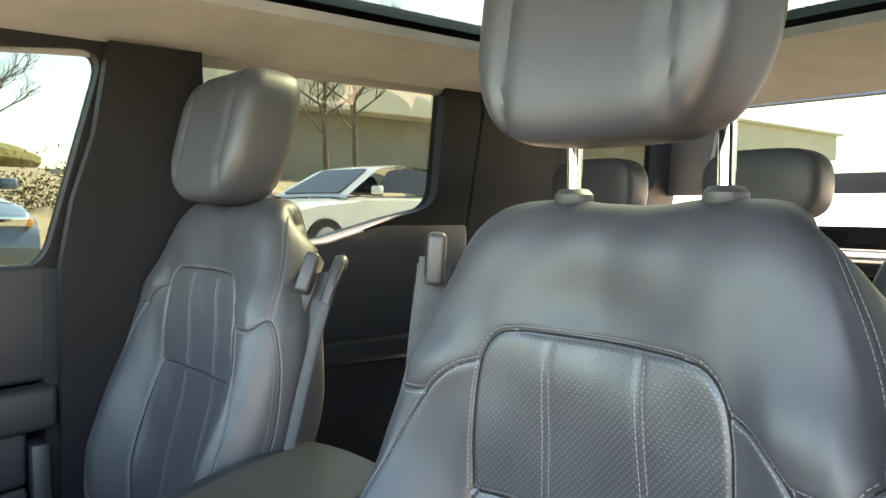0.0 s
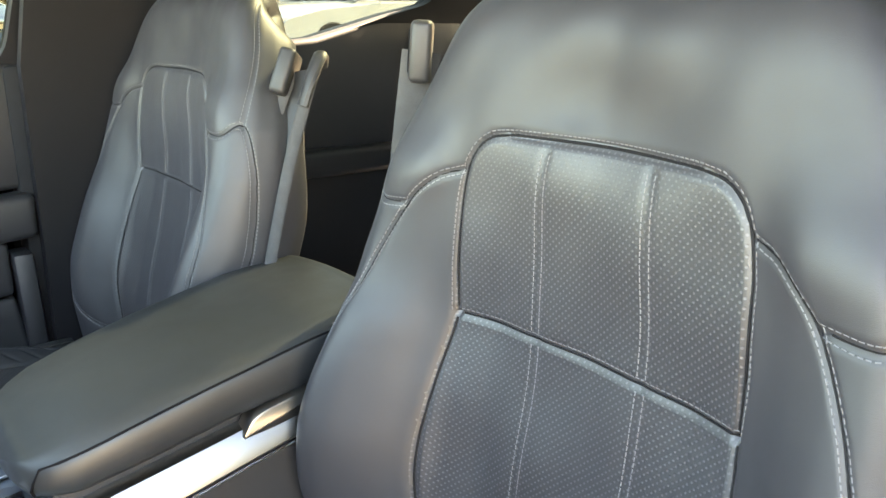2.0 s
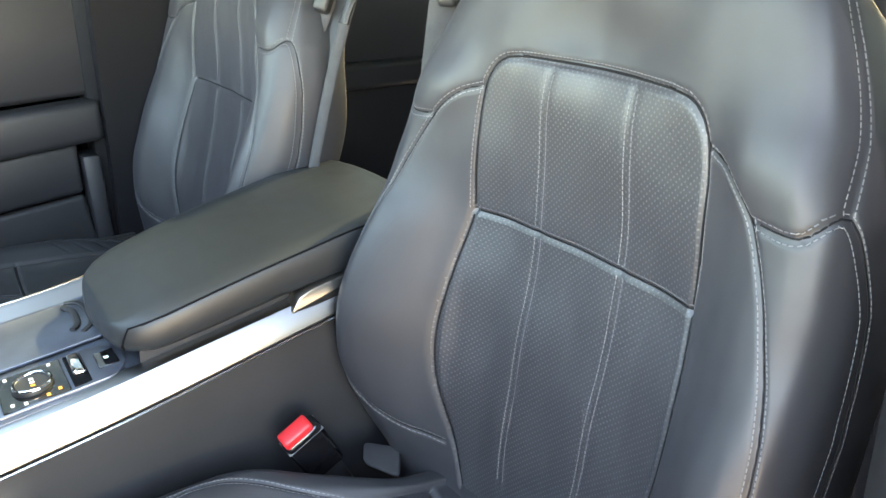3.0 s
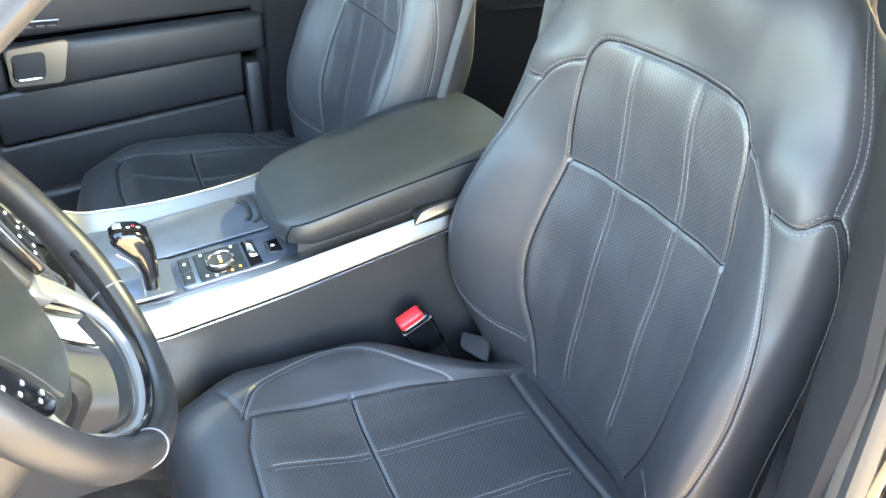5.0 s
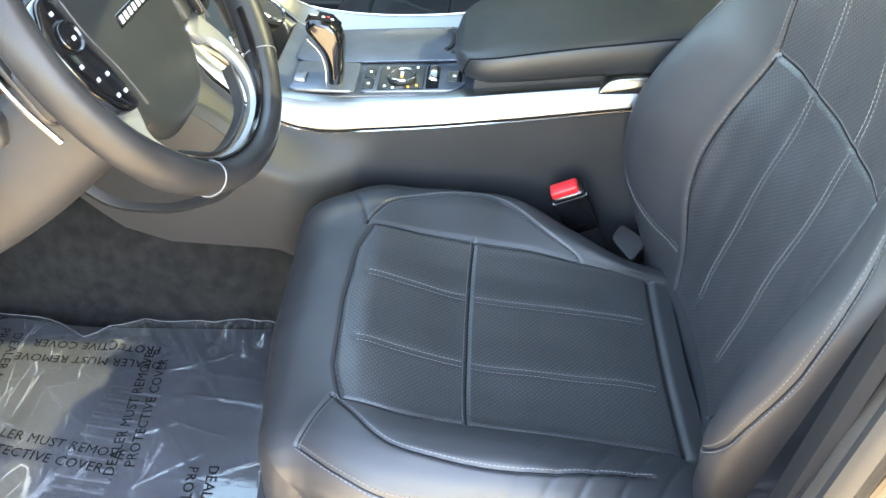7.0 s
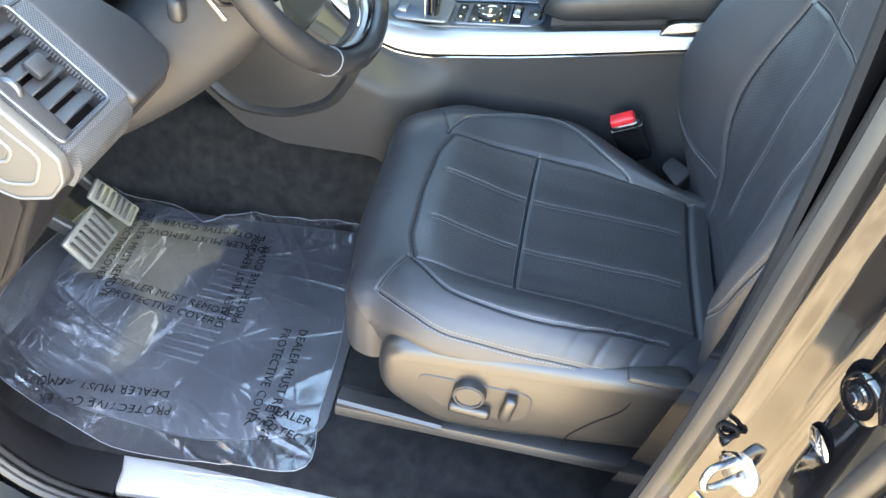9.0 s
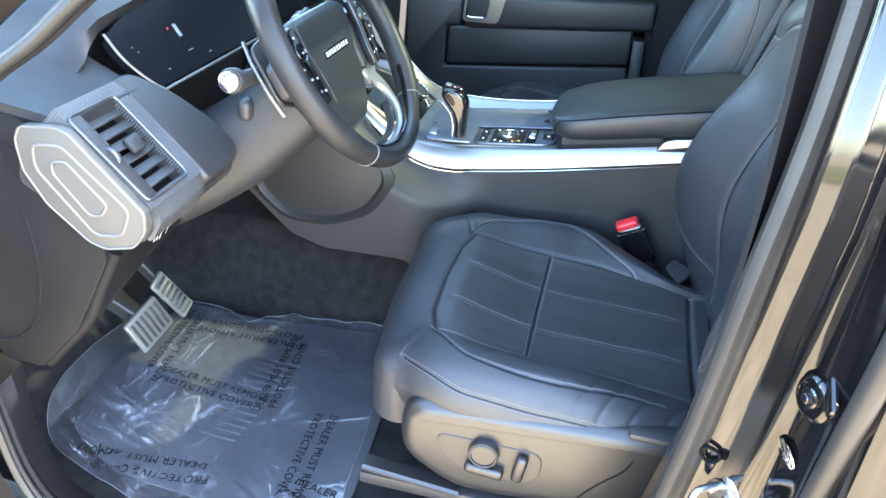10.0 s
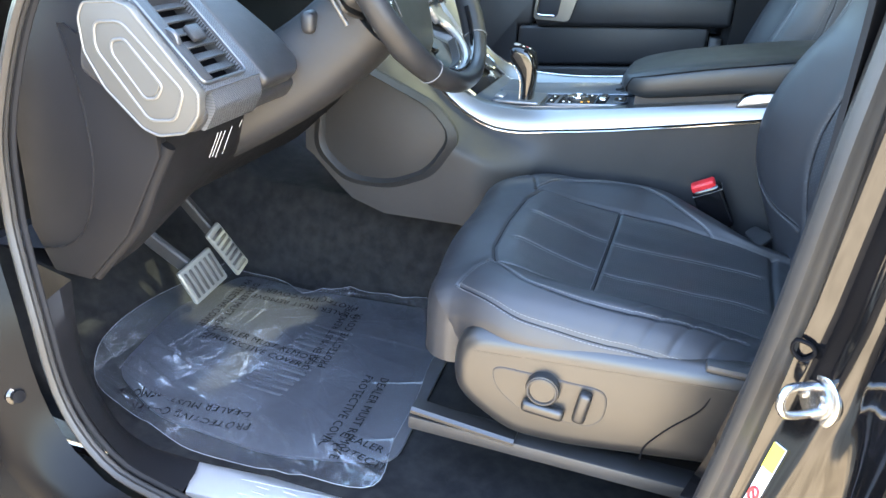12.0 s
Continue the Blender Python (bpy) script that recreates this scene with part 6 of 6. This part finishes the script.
part("rail_tip", slab(rounded([(-.092, y, z) for y, z in [(-.372, 1.060), (-.384, 1.080), (-.400, 1.087), (-.52, 1.108), (-.52, 1.075)]], .006, 3), (.024, 0, 0), .003, 2), SATIN, cons, "satin aluminium rail end")
part("hinge_clip", sweep(smooth_path([(-.086, -.482, 1.158), (-.090, -.489, 1.150), (-.091, -.493, 1.130), (-.091, -.500, 1.108)], .006), bar(.003, .006, .001), up=(1, 0, 0)), CHROME, arm, "chrome armrest hinge edge")

# belt buckle beside the driver cushion
buck = thing("belt_buckle", "black seat belt buckle with a red release button", "seat belt buckle", (-.13, -.40, .88))
bt = Matrix.Rotation(radians(-28), 3, "X") @ Matrix.Rotation(radians(-8), 3, "Y")
bpt = lambda a, b, c: Vector((-.140, -.352, .932)) + bt @ Vector((a, b, c))
part("buckle_body", rbox(bpt(0, 0, -.040), (.026, .050, .085), .007, 3, bt), GLOSS, buck)
part("buckle_button", rbox(bpt(0, .003, .003), (.022, .040, .016), .004, 3, bt), RED, buck, "red release button")
part("buckle_line", rbox(bpt(0, 0, -.008), (.0265, .0505, .0012), .0004, 1, bt), THREAD, buck)
part("buckle_stalk", rbox(bpt(0, 0, -.10), (.018, .036, .08), .006, 2, bt), DARKPLASTIC, buck)
hc = thing("hinge_cover", "satin grey hinge cover below the backrest", "seat trim", (-.16, -.44, .86))
part("cover", slab(rounded([(-.158, -.428, .864), (-.128, -.446, .869), (-.165, -.478, .870), (-.205, -.452, .862)], .010, 4), (0, .002, .005), .002, 3), GREYTRIM, hc)


# strips with guides on both inner shoulders; the passenger's stand for its side panel's edges
def strap(label, top, foot, top2, foot2, broad=1.0):
    ob = thing("shoulder_strip", label, "seat belt", foot, group="belt straps")
    for a, b, w in ((top, foot, .030 * broad), (top2, foot2, .016 * broad)):
        part("strip_band", sweep(smooth_path([a, Vector(a).lerp(Vector(b), .5) + Vector((0, .006, 0)), Vector(a).lerp(Vector(b), 1.35)], .03), ring(.0025, w / 2, 12), up=(.6, .75, 0)), STRIPCLOTH, ob)
    low, low2 = Vector(top).lerp(Vector(foot), 1.3), Vector(top2).lerp(Vector(foot2), 1.3)
    back_off = Vector((.004, -.006, 0))
    part("side_panel", slab([Vector(top) + back_off, Vector(top2) + back_off, low2 + back_off, low + back_off], (.003, .004, 0), .0015, 2), DARKPLASTIC, ob, "dark plastic side panel")
    d = (Vector(top) - Vector(foot)).normalized()
    side = d.cross(Vector((.6, .75, 0))).normalized()
    m = Matrix((side, Vector(d).cross(side), d)).transposed()
    g = part("guide", rbox(Vector(top), (.052, .022, .060), .006, 3, m), PLASTIC, ob, "black plastic belt guide")
    for k in (-.012, .012):
        part("guide_slot", rbox(Vector(top) + side * k + m @ Vector((0, -.0105, 0)), (.006, .004, .042), .001, 1, m), INK, g)
    part("guide_rim", sweep(smooth_path([Vector(top2) - d * .05, Vector(top2) - d * .01, Vector(top2) + d * .02 - side * .012, Vector(top2) + d * .01 - side * .03], .006), ring(.010, .007, 10)), PLASTIC, ob)
    return ob


strap("grey side panel edge strips with plastic guide beside the passenger seat", (0.190, -0.580, 1.392), (0.185, -0.480, 1.15), (0.150, -0.600, 1.400), (0.150, -0.530, 1.16))
strap("grey belt strap with plastic guide beside the driver seat", (-.106, -.580, 1.432), (-.098, -.570, 1.20), (-.070, -.590, 1.400), (-.062, -.580, 1.18), 1.3)

# ---- passenger door ----
pd = thing("passenger_door", "black passenger door trim with silver handle bezel", "car door", (.76, .1, .6))
PX = .745
Z1, Z2, Z3 = 1.170, 1.088, .985          # seams at the door's rear end
part("upper_trim", slab([(PX, y, z) for y, z in [(.62, 1.335), (-.36, 1.385), (-.36, Z1), (.62, 1.118)]], (.05, 0, 0), .012, 3), DOORTRIM, pd)
part("armrest_ledge", slab([(PX - .035, y, z) for y, z in [(.16, 1.132), (-.36, Z1 - .004), (-.36, Z2), (.15, 1.040)]], (.06, 0, 0), .014, 3), DOORTRIM, pd, "padded door armrest")
part("pull_panel", slab([(PX - .015, y, z) for y, z in [(.20, 1.036), (-.31, Z2 - .004), (-.31, Z3), (.20, .925)]], (.05, 0, 0), .010, 3), DOORTRIM, pd)
part("lower_trim", slab([(PX - .012, y, z) for y, z in [(.60, 1.112), (.163, 1.112), (.163, 1.040), (.204, 1.036), (.204, .921), (-.31, Z3 - .004), (-.36, .60), (.55, .60)]], (.05, 0, 0), .010, 3), DOORTRIM, pd)
part("door_pocket", slab([(PX - .045, y, z) for y, z in [(.40, .80), (-.30, .86), (-.33, .62), (.42, .62)]], (.04, 0, 0), .012, 3), DOORTRIM, pd)
part("rear_upright", slab([(PX - .030, y, z) for y, z in [(-.312, 1.06), (-.345, 1.06), (-.355, .70), (-.325, .70)]], (.06, 0, 0), .006, 2), DOORTRIM, pd)
bez = rounded([(PX - .042, y, z) for y, z in [(.152, 1.132), (.036, 1.146), (.058, 1.062), (.156, 1.060)]], .012, 4)
bi = rounded([(PX - .042, y, z) for y, z in [(.146, 1.124), (.082, 1.128), (.090, 1.070), (.150, 1.068)]], .014, 4)
part("handle_bezel", band(bez, bi, (.010, 0, 0)), SATIN, pd, "satin silver handle bezel")
part("handle_well", slab([p + Vector((.012, 0, 0)) for p in bi], (.003, 0, 0)), INK, pd)
part("door_release", sweep(smooth_path([(PX - .040, .144, 1.112), (PX - .041, .147, 1.082), (PX - .041, .140, 1.072), (PX - .041, .098, 1.073)], .006), bar(.006, .005, .002), up=(1, 0, 0)), CHROME, pd, "bright release lever")
for k in range(4):
    part("memory_button", rbox((PX - .010, .125 - k * .022, 1.168), (.01, .018, .008), .002, 2), DOORTRIM, pd)
part("button_strip", sweep([(PX - .008, .14, 1.177), (PX - .008, .045, 1.178)], bar(.003, .003, .001)), SILVERTRIM, pd)
spk = part("speaker", lathe([(.082, 0), (.080, .006), (.070, .008), (.0, .010)], (PX, .24, 1.235), (-1, 0, 0), 40), DARKPLASTIC, pd, "round speaker grille")
part("speaker_ring", sweep([Vector((PX - .007, .24 + .078 * math.cos(a), 1.235 + .078 * math.sin(a))) for a in [i * math.pi / 24 for i in range(48)]], ring(.0025, n=8), closed=True, up=(1, 0, 0)), SATIN, spk)
part("speaker_badge", rbox((PX - .010, .235, 1.188), (.002, .026, .006), .0005, 1), SILVERTRIM, spk)
# block added to stop light leaking in behind the door's rear edge
part("door_seal", rbox((.775, -.375, .98), (.075, .07, .80), .012, 2), MATTE, pd)
part("door_shell", slab([(.80, y, z) for y, z in [(.62, 1.33), (-.42, 1.36), (-.42, .5), (.62, .5)]], (.06, 0, 0), .01, 2), PAINT, pd)
prd = thing("passenger_rear_door", "black rear door trim on the far side", "car door", (.76, -1.0, .6))
part("door_trim", slab([(.735, y, z) for y, z in [(-.62, 1.39), (-.93, 1.42), (-1.12, 1.47), (-1.36, 1.52), (-1.36, .55), (-.62, .55)]], (.08, 0, 0), .012, 3), DOORTRIM, prd)
part("door_ledge", rbox((.72, -.98, 1.16), (.05, .6, .06), .015, 3), DOORTRIM, prd)

# ---- rear bench ----
bench = thing("rear_bench", "black leather rear bench seat", "car seat", (.02, -1.3, .6))
for s, w in ((-.42, .42), (.02, .38), (.46, .42)):
    part("bench_cushion", pad_form(s - w / 2, s + w / 2, -1.45, -.95, lambda y: .72, lambda y: .94, .4, .015, (24, 40)), LEATHER, bench)
    part("bench_back", pad_form(s - w / 2, s + w / 2, -1.60, -1.43, lambda y: .85, lambda y: 1.46, .45, .0, (24, 40)), LEATHER, bench)
    part("bench_headrest", pad_form(s - .13, s + .13, -1.60, -1.50, lambda y: 1.47, lambda y: 1.62, .5, .0, (24, 40)), LEATHER, bench)
part("parcel_shelf", rbox((.02, -1.9, 1.38), (1.36, .56, .03), .01, 2), CARPET, bench)

# ---- footwell: mat, film, pedals ----
mat_ob = thing("floor_mat", "black rubber floor mat with moulded ribs", "floor mat", (-.42, .28, .565))
part("mat_base", slab(rounded([(x, y, .566) for x, y in [(-.15, .56), (-.158, .40), (-.118, .05), (-.60, .02), (-.655, .20), (-.64, .42), (-.56, .56), (-.34, .60)]], .04, 4), (0, 0, .006), .002, 2), MATT, mat_ob)
for k in range(14):
    part("mat_rib", rbox((-.285 - .0175 * k, .275 + .002 * k, .5735), (.009, .082, .005), .002, 1, Matrix.Rotation(radians(-4), 3, "Z")), MATT, mat_ob)


def film_z(x, y):
    """The lie of the film: broad waves, folds and creases that die out, a rise over the toe board and the sill."""
    x, y = np.asarray(x, float), np.asarray(y, float)
    z = .5785 + .0010 * np.sin(x * 31 + y * 17) * np.sin(y * 23 - x * 9 + 1.2) + .34 * (np.maximum(0, y - .575) / .36) ** 1.25 + .02 * np.maximum(0, -x - .655) + .004 * np.maximum(0, -x - .69) + .25 * np.maximum(0, x + .178) * (y < .40)
    for x0, y0, a, ln, h, w in FOLDS:
        c, s = math.cos(a), math.sin(a)
        u, t = (x - x0) * c + (y - y0) * s, -(x - x0) * s + (y - y0) * c
        t = t + 1.2 * u * u * math.sin(a * 7)
        z = z + h * np.exp(-(u / ln) ** 4) * np.exp(-np.abs(t / w) ** 1.4)
    return z


frnd = random.Random(11)
fold = lambda x, y, a, ln, h, w: (frnd.uniform(*x), frnd.uniform(*y), frnd.uniform(*a), frnd.uniform(*ln), frnd.uniform(*h), frnd.uniform(*w))
FOLDS = [fold((-.68, -.12), (.05, .58), (0, math.pi), (.04, .12), (.0004, .0009), (.010, .018)) for _ in range(30)]
# a gathered edge beside the seat
FOLDS += [fold((-.21, -.12), (.08, .38), (-.3, .9), (.02, .06), (.0030, .0065), (.006, .010)) for _ in range(30)]
# sharp creases: pleats beside the sill trim, long lines over the mat
FOLDS += [fold((-.64, -.47), (.42, .60), (1.12, 1.32), (.05, .11), (.0030, .0065), (.0040, .0065)) for _ in range(18)]
FOLDS += [fold((-.70, -.56), (.08, .42), (.5, 1.4), (.02, .06), (.0025, .0060), (.0035, .0060)) for _ in range(34)]
FOLDS += [fold((-.62, -.16), (.06, .52), (.6, 2.4), (.04, .15), (.0009, .0020), (.0020, .0032)) for _ in range(34)]
film = thing("plastic_film", "crinkled clear protective film with printed words over the mat", "plastic film", (-.4, .3, .57))
edge = [(-.150, .600), (-.152, .55), (-.154, .47), (-.172, .425), (-.187, .396), (-.166, .36), (-.153, .319), (-.140, .215), (-.126, .10), (-.13, .07), (-.20, .062), (-.33, .060), (-.438, .045), (-.56, .038), (-.664, .028), (-.688, .13), (-.702, .285), (-.686, .365), (-.655, .462), (-.620, .545), (-.567, .596), (-.50, .618), (-.40, .624), (-.27, .614)]
poly = curve2(edge + edge[:1], .02)
gx, gy = np.meshgrid(np.linspace(-.72, -.08, 480), np.linspace(.02, .68, 490))
mx_, my_ = (gx[:-1, :-1] + gx[1:, 1:]) / 2, (gy[:-1, :-1] + gy[1:, 1:]) / 2
v, f, _ = sheet(np.stack([gx, gy, film_z(gx, gy)], -1), inside(mx_, my_, poly))
raw("film_sheet", v, f, FILM, film).visible_shadow = False
# pale cord laid round the film to draw the glint of its edge
edge_line = [Vector((x, y, float(film_z(x, y)) + .0004)) for x, y in poly[::1]]
part("film_edge_glint", sweep(edge_line, ring(.0005, n=6), closed=True), FILMGLINT, film, "pale line drawn as the glint on the film's cut edge")


def words(text, x, y, turn, size=.026, flip=False):
    """Printed words that follow the film."""
    cu = bpy.data.curves.new("words", "FONT")
    cu.body, cu.size, cu.align_x = text, size, "LEFT"
    cu.space_character, cu.resolution_u = 1.05, 2
    tmp = bpy.data.objects.new("words", cu)
    scene.collection.objects.link(tmp)
    me = bpy.data.meshes.new_from_object(tmp.evaluated_get(bpy.context.evaluated_depsgraph_get()))
    bpy.data.objects.remove(tmp)
    c, s = math.cos(radians(turn)), math.sin(radians(turn))
    for vt in me.vertices:
        a, b = vt.co.x, vt.co.y * (-1 if flip else 1)
        X, Y = x + a * c - b * s, y + a * s + b * c
        vt.co = (X, Y, float(film_z(X, Y)) + .0012)
    bm = bmesh.new()
    bm.from_mesh(me)
    spots = np.array([f.calc_center_median()[:2] for f in bm.faces])
    bmesh.ops.delete(bm, geom=[f for f, ok in zip(list(bm.faces), inside(spots[:, 0], spots[:, 1], poly)) if not ok], context="FACES")
    bm.to_mesh(me)
    bm.free()
    return link("printed_text", me, INK, film, "printed black words", True)


WORDS = ("DEALER MUST REMOVE", "PROTECTIVE COVER")
# start of the first line, start of the second, way of the reading in degrees
for (xa, ya), (xb, yb), turn in (((-.389, .478), (-.416, .474), 264), ((-.441, .250), (-.424, .226), 5), ((-.194, .506), (-.185, .532), 185), ((-.226, .251), (-.196, .262), 92), ((-.409, .122), (-.414, .150), 183), ((-.586, .121), (-.616, .130), 262), ((-.586, .273), (-.616, .255), 97)):
    words(WORDS[0], xa, ya, turn, .0215)
    words(WORDS[1], xb, yb, turn, .0215)

ped = thing("accelerator_pedal", "silver accelerator pedal with black rubber ribs", "pedal", (-.30, .49, .71))


def pedal(ob, c, w, h, up, face, n):
    up, face = Vector(up).normalized(), Vector(face).normalized()
    side = up.cross(face).normalized()
    face = side.cross(up)
    m = Matrix((side, up, face)).transposed()
    plate_ = part("pedal_plate", rbox(c, (w, h, .010), .010, 3, m), PEDAL, ob, "silver pedal plate")
    for k in range(n):
        part("rubber_rib", rbox(Vector(c) + m @ Vector((0, (k - (n - 1) / 2) * h * .88 / n, .006)), (w * .76, h * .44 / n, .004), .0015, 1, m), DARKPLASTIC, plate_)


pedal(ped, (-.348, .464, .733), .038, .112, (-.047, .027, .089), (-.35, -.78, .5), 7)
part("pedal_arm", sweep([(-.345, .60, .86), (-.349, .478, .747)], bar(.016, .022, .003)), DARKPLASTIC, ped)
brk = thing("brake_pedal", "wide silver brake pedal with rubber ribs", "pedal", (-.385, .50, .69))
pedal(brk, (-.410, .478, .703), .070, .084, (.075, -.013, .023), (-.26, -.92, .33), 6)
part("pedal_arm", sweep(smooth_path([(-.45, .68, .90), (-.43, .60, .79), (-.413, .490, .707)], .02), bar(.016, .026, .003)), DARKPLASTIC, brk)

# ---- outside ----
def rise(x, y):
    """The lot climbs away beyond the far side of the car."""
    return .12 + .105 * min(max(x - 2.5, 0), 26)


gx = np.concatenate([[-400, -150, -60], np.linspace(-30, 60, 91), [100, 200, 400]])
gy = np.concatenate([[-400, -150, -80], np.linspace(-60, 60, 41), [80, 150, 400]])
GX, GY = np.meshgrid(gx, gy)
v, f, _ = sheet(np.stack([GX, GY, np.vectorize(rise)(GX, GY)], -1))
tagged(raw("ground", v, f, GROUND), "sunlit beige gravelly tarmac", "ground", kind="structure")


def parked_car(name, label, paint, at, turn, scale=1.0):
    """A coupe-like parked car."""
    ob = new(name)
    tagged(ob, label, "car", group="parked cars")
    prof_b = [(-2.25, .42), (-2.22, .78), (-1.9, .92), (-1.2, .96), (.55, .93), (1.5, .84), (2.1, .70), (2.2, .45), (2.1, .28), (-2.1, .28)]
    rows = []
    ys = [-.88, -.86, -.80, -.5, 0, .5, .80, .86, .88]
    pb = rounded([(x, 0, z) for x, z in prof_b], .12, 4)
    for w in ys:
        k = 1 - .10 * (abs(w) / .88) ** 6
        rows.append([(p.x * (1 - .03 * (abs(w) / .88) ** 2), w, .28 + (p.z - .28) * k) for p in pb] + [(pb[0].x * (1 - .03 * (abs(w) / .88) ** 2), w, .28 + (pb[0].z - .28) * k)])
    bdy = part("body", loft(rows), paint, ob)
    for sd in (-.88, .88):
        sb = bmesh.new()
        k = .90
        sb.faces.new([sb.verts.new((p.x * .97, sd, .28 + (p.z - .28) * k)) for p in pb])
        part("flank", sb, paint, ob, flat=True)
    roof = rounded([(x, 0, z) for x, z in [(-1.75, .93), (-1.0, 1.32), (-.2, 1.38), (.25, 1.33), (1.0, .90)]], .12, 4)
    part("glass_house", loft([[(p.x, w * (1 - .22 * (p.z - .9) / .48), p.z - .02 * (abs(w) / .78) ** 3) for p in roof] for w in (-.80, -.5, 0, .5, .80)]), paint, ob)
    for sd in (-1, 1):
        win = [(-1.15, .97), (-.85, 1.25), (-.2, 1.315), (.12, 1.27), (.48, .97)]
        part("side_window", slab(rounded([(x, sd * (.81 - .22 * .8 * (z - .9) / .48), z) for x, z in win], .05, 3), (0, sd * .006, 0)), GLOSS, ob)
        part("door_mirror", rbox((.55, sd * .93, 1.0), (.10, .16, .11), .03, 3), paint, ob)
        part("headlight", rbox((2.02, sd * .66, .68), (.22, .30, .12), .04, 3), CHROME, ob)
        part("indicator", rbox((2.08, sd * .80, .66), (.10, .06, .07), .02, 2), AMBER, ob)
        for xw in (-1.35, 1.35):
            wl = part("wheel", lathe([(.20, 0), (.30, .02), (.325, .06), (.325, .18), (.30, .22)], (xw, sd * .68, .33), (0, sd, 0), 28), TYRE, ob)
            part("hub_cap", lathe([(.20, 0), (.19, .02), (.05, .03)], (xw, sd * .895, .33), (0, sd, 0), 20), SILVERTRIM, wl)
    part("front_screen", slab(rounded([(.30, -.47, 1.285), (.30, .47, 1.285), (.90, .60, .950), (.90, -.60, .950)], .05, 3), (.012, 0, .016)), GLOSS, ob)
    part("rear_glass", slab(rounded([(-1.02, -.5, 1.30), (-1.02, .5, 1.30), (-1.60, .62, 1.0), (-1.60, -.62, 1.0)], .05, 3), (-.012, 0, .016)), GLOSS, ob)
    ob.matrix_world = pose(*at, 0, 0, turn) @ Matrix.Scale(scale, 4)
    return ob


parked_car("parked_car", "white parked coupe with dark windows", WHITEPAINT, (8.5, -6.1, rise(8.5, 0)), 98)
parked_car("parked_car", "slate blue parked car with amber indicator", BLUEPAINT, (8.1, -.55, rise(8.1, 0)), 180)
parked_car("parked_car", "dark red parked car across the lot", REDPAINT, (-9.5, -9.0, .12), 60)

hall = thing("building", "long beige building with a cream fascia", "building", (27, -36, rise(27, 0)))
part("wall", rbox((28, -36, 3.9), (.5, 48, 4.6), .02, 1), BUILDING, hall)
part("fascia", rbox((27.3, -36, 6.5), (2.0, 49, 1.9), .05, 1), FASCIA, hall, "cream fascia")
part("eave", rbox((27.2, -36, 7.5), (2.4, 50, .2), .04, 1), FASCIA, hall)
part("roof", rbox((31, -36, 7.4), (8, 48, .3), .04, 1), FASCIA, hall)


def bare_tree(label, at, h, seed):
    rnd = random.Random(seed)
    ob = thing("bare_tree", label, "tree", at, group="bare trees")
    trunk = part("trunk", sweep(smooth_path([at, Vector(at) + Vector((.1, .05, h * .3)), Vector(at) + Vector((0, .1, h * .62))], .4), lambda t: ring(.085 * (1.1 - .6 * t), n=10), up=(1, 0, 0)), BARK, ob)
    V, F = [], []

    def twig(p, d, ln, r, depth):
        q = p + d * ln
        side = d.cross(Vector((.3, .5, .8))).normalized()
        up = side.cross(d)
        i = len(V)
        for c, rr in ((p, r), (q, r * .6)):
            for k in range(4):
                V.append(c + (side * math.cos(k * math.pi / 2) + up * math.sin(k * math.pi / 2)) * rr)
        for k in range(4):
            F.append((i + k, i + (k + 1) % 4, i + 4 + (k + 1) % 4, i + 4 + k))
        if depth:
            for _ in range(3):
                nd = (d + Vector((rnd.uniform(-.8, .8), rnd.uniform(-.8, .8), rnd.uniform(-.1, .6)))).normalized()
                twig(p.lerp(q, rnd.uniform(.5, 1)), nd, ln * rnd.uniform(.55, .8), r * .6, depth - 1)

    for k in range(9):
        z = h * (.3 + .32 * k / 8)
        a = k * 2.4
        twig(Vector(at) + Vector((.06, .07, z)), Vector((math.cos(a), math.sin(a), .7)).normalized(), h * .2, .034, 4)
    raw("crown", V, F, BARK, ob, "bare branches", flat=True)
    return ob


for lbl, x_, y_, h_, sd_ in (("leafless tree before the beige building", 19.0, -12.8, 6.5, 3), ("leafless tree before the beige building", 17.5, -10.9, 6.0, 5), ("leafless tree on the dry bank", 31, -5.2, 5.0, 8), ("leafless tree on the dry bank", 33, -3.2, 4.6, 9)):
    bare_tree(lbl, (x_, y_, rise(x_, 0)), h_, sd_)

rnd = random.Random(4)
V, F = [], []
for k in range(14000):
    y = rnd.uniform(-6, 14)
    c = Vector((15 + rnd.gauss(0, .5), y, rise(15, 0) + min(1.1, abs(rnd.gauss(0, .4))) + .1 * math.sin(y * 3)))
    a, b = Vector((rnd.gauss(0, 1), rnd.gauss(0, 1), rnd.gauss(0, 1))).normalized(), Vector((rnd.gauss(0, 1), rnd.gauss(0, 1), rnd.gauss(0, 1))).normalized()
    i = len(V)
    V += [c - a * .045, c + b * .025, c + a * .045, c - b * .025]
    F.append((i, i + 1, i + 2, i + 3))
tagged(raw("hedge", V, F, HEDGE, flat=True), "dry brown hedge along the lot", "hedge", kind="stuff")
bank = thing("grass_bank", "dry yellow grass bank beyond the hedge", "bank", (34, 4, rise(34, 0)))
part("bank_slope", pad_form(28, 70, -9, 45, lambda y: 2.0, lambda y: 5.2, .7, .4, (20, 40)), GRASS, bank)
verge = thing("grass_verge", "green and yellow grass verge across the lot", "verge", (-16, 0, .12))
part("verge_strip", pad_form(-30, -13, -40, 40, lambda y: .0, lambda y: .35, .5, .1, (12, 40)), GRASS, verge)
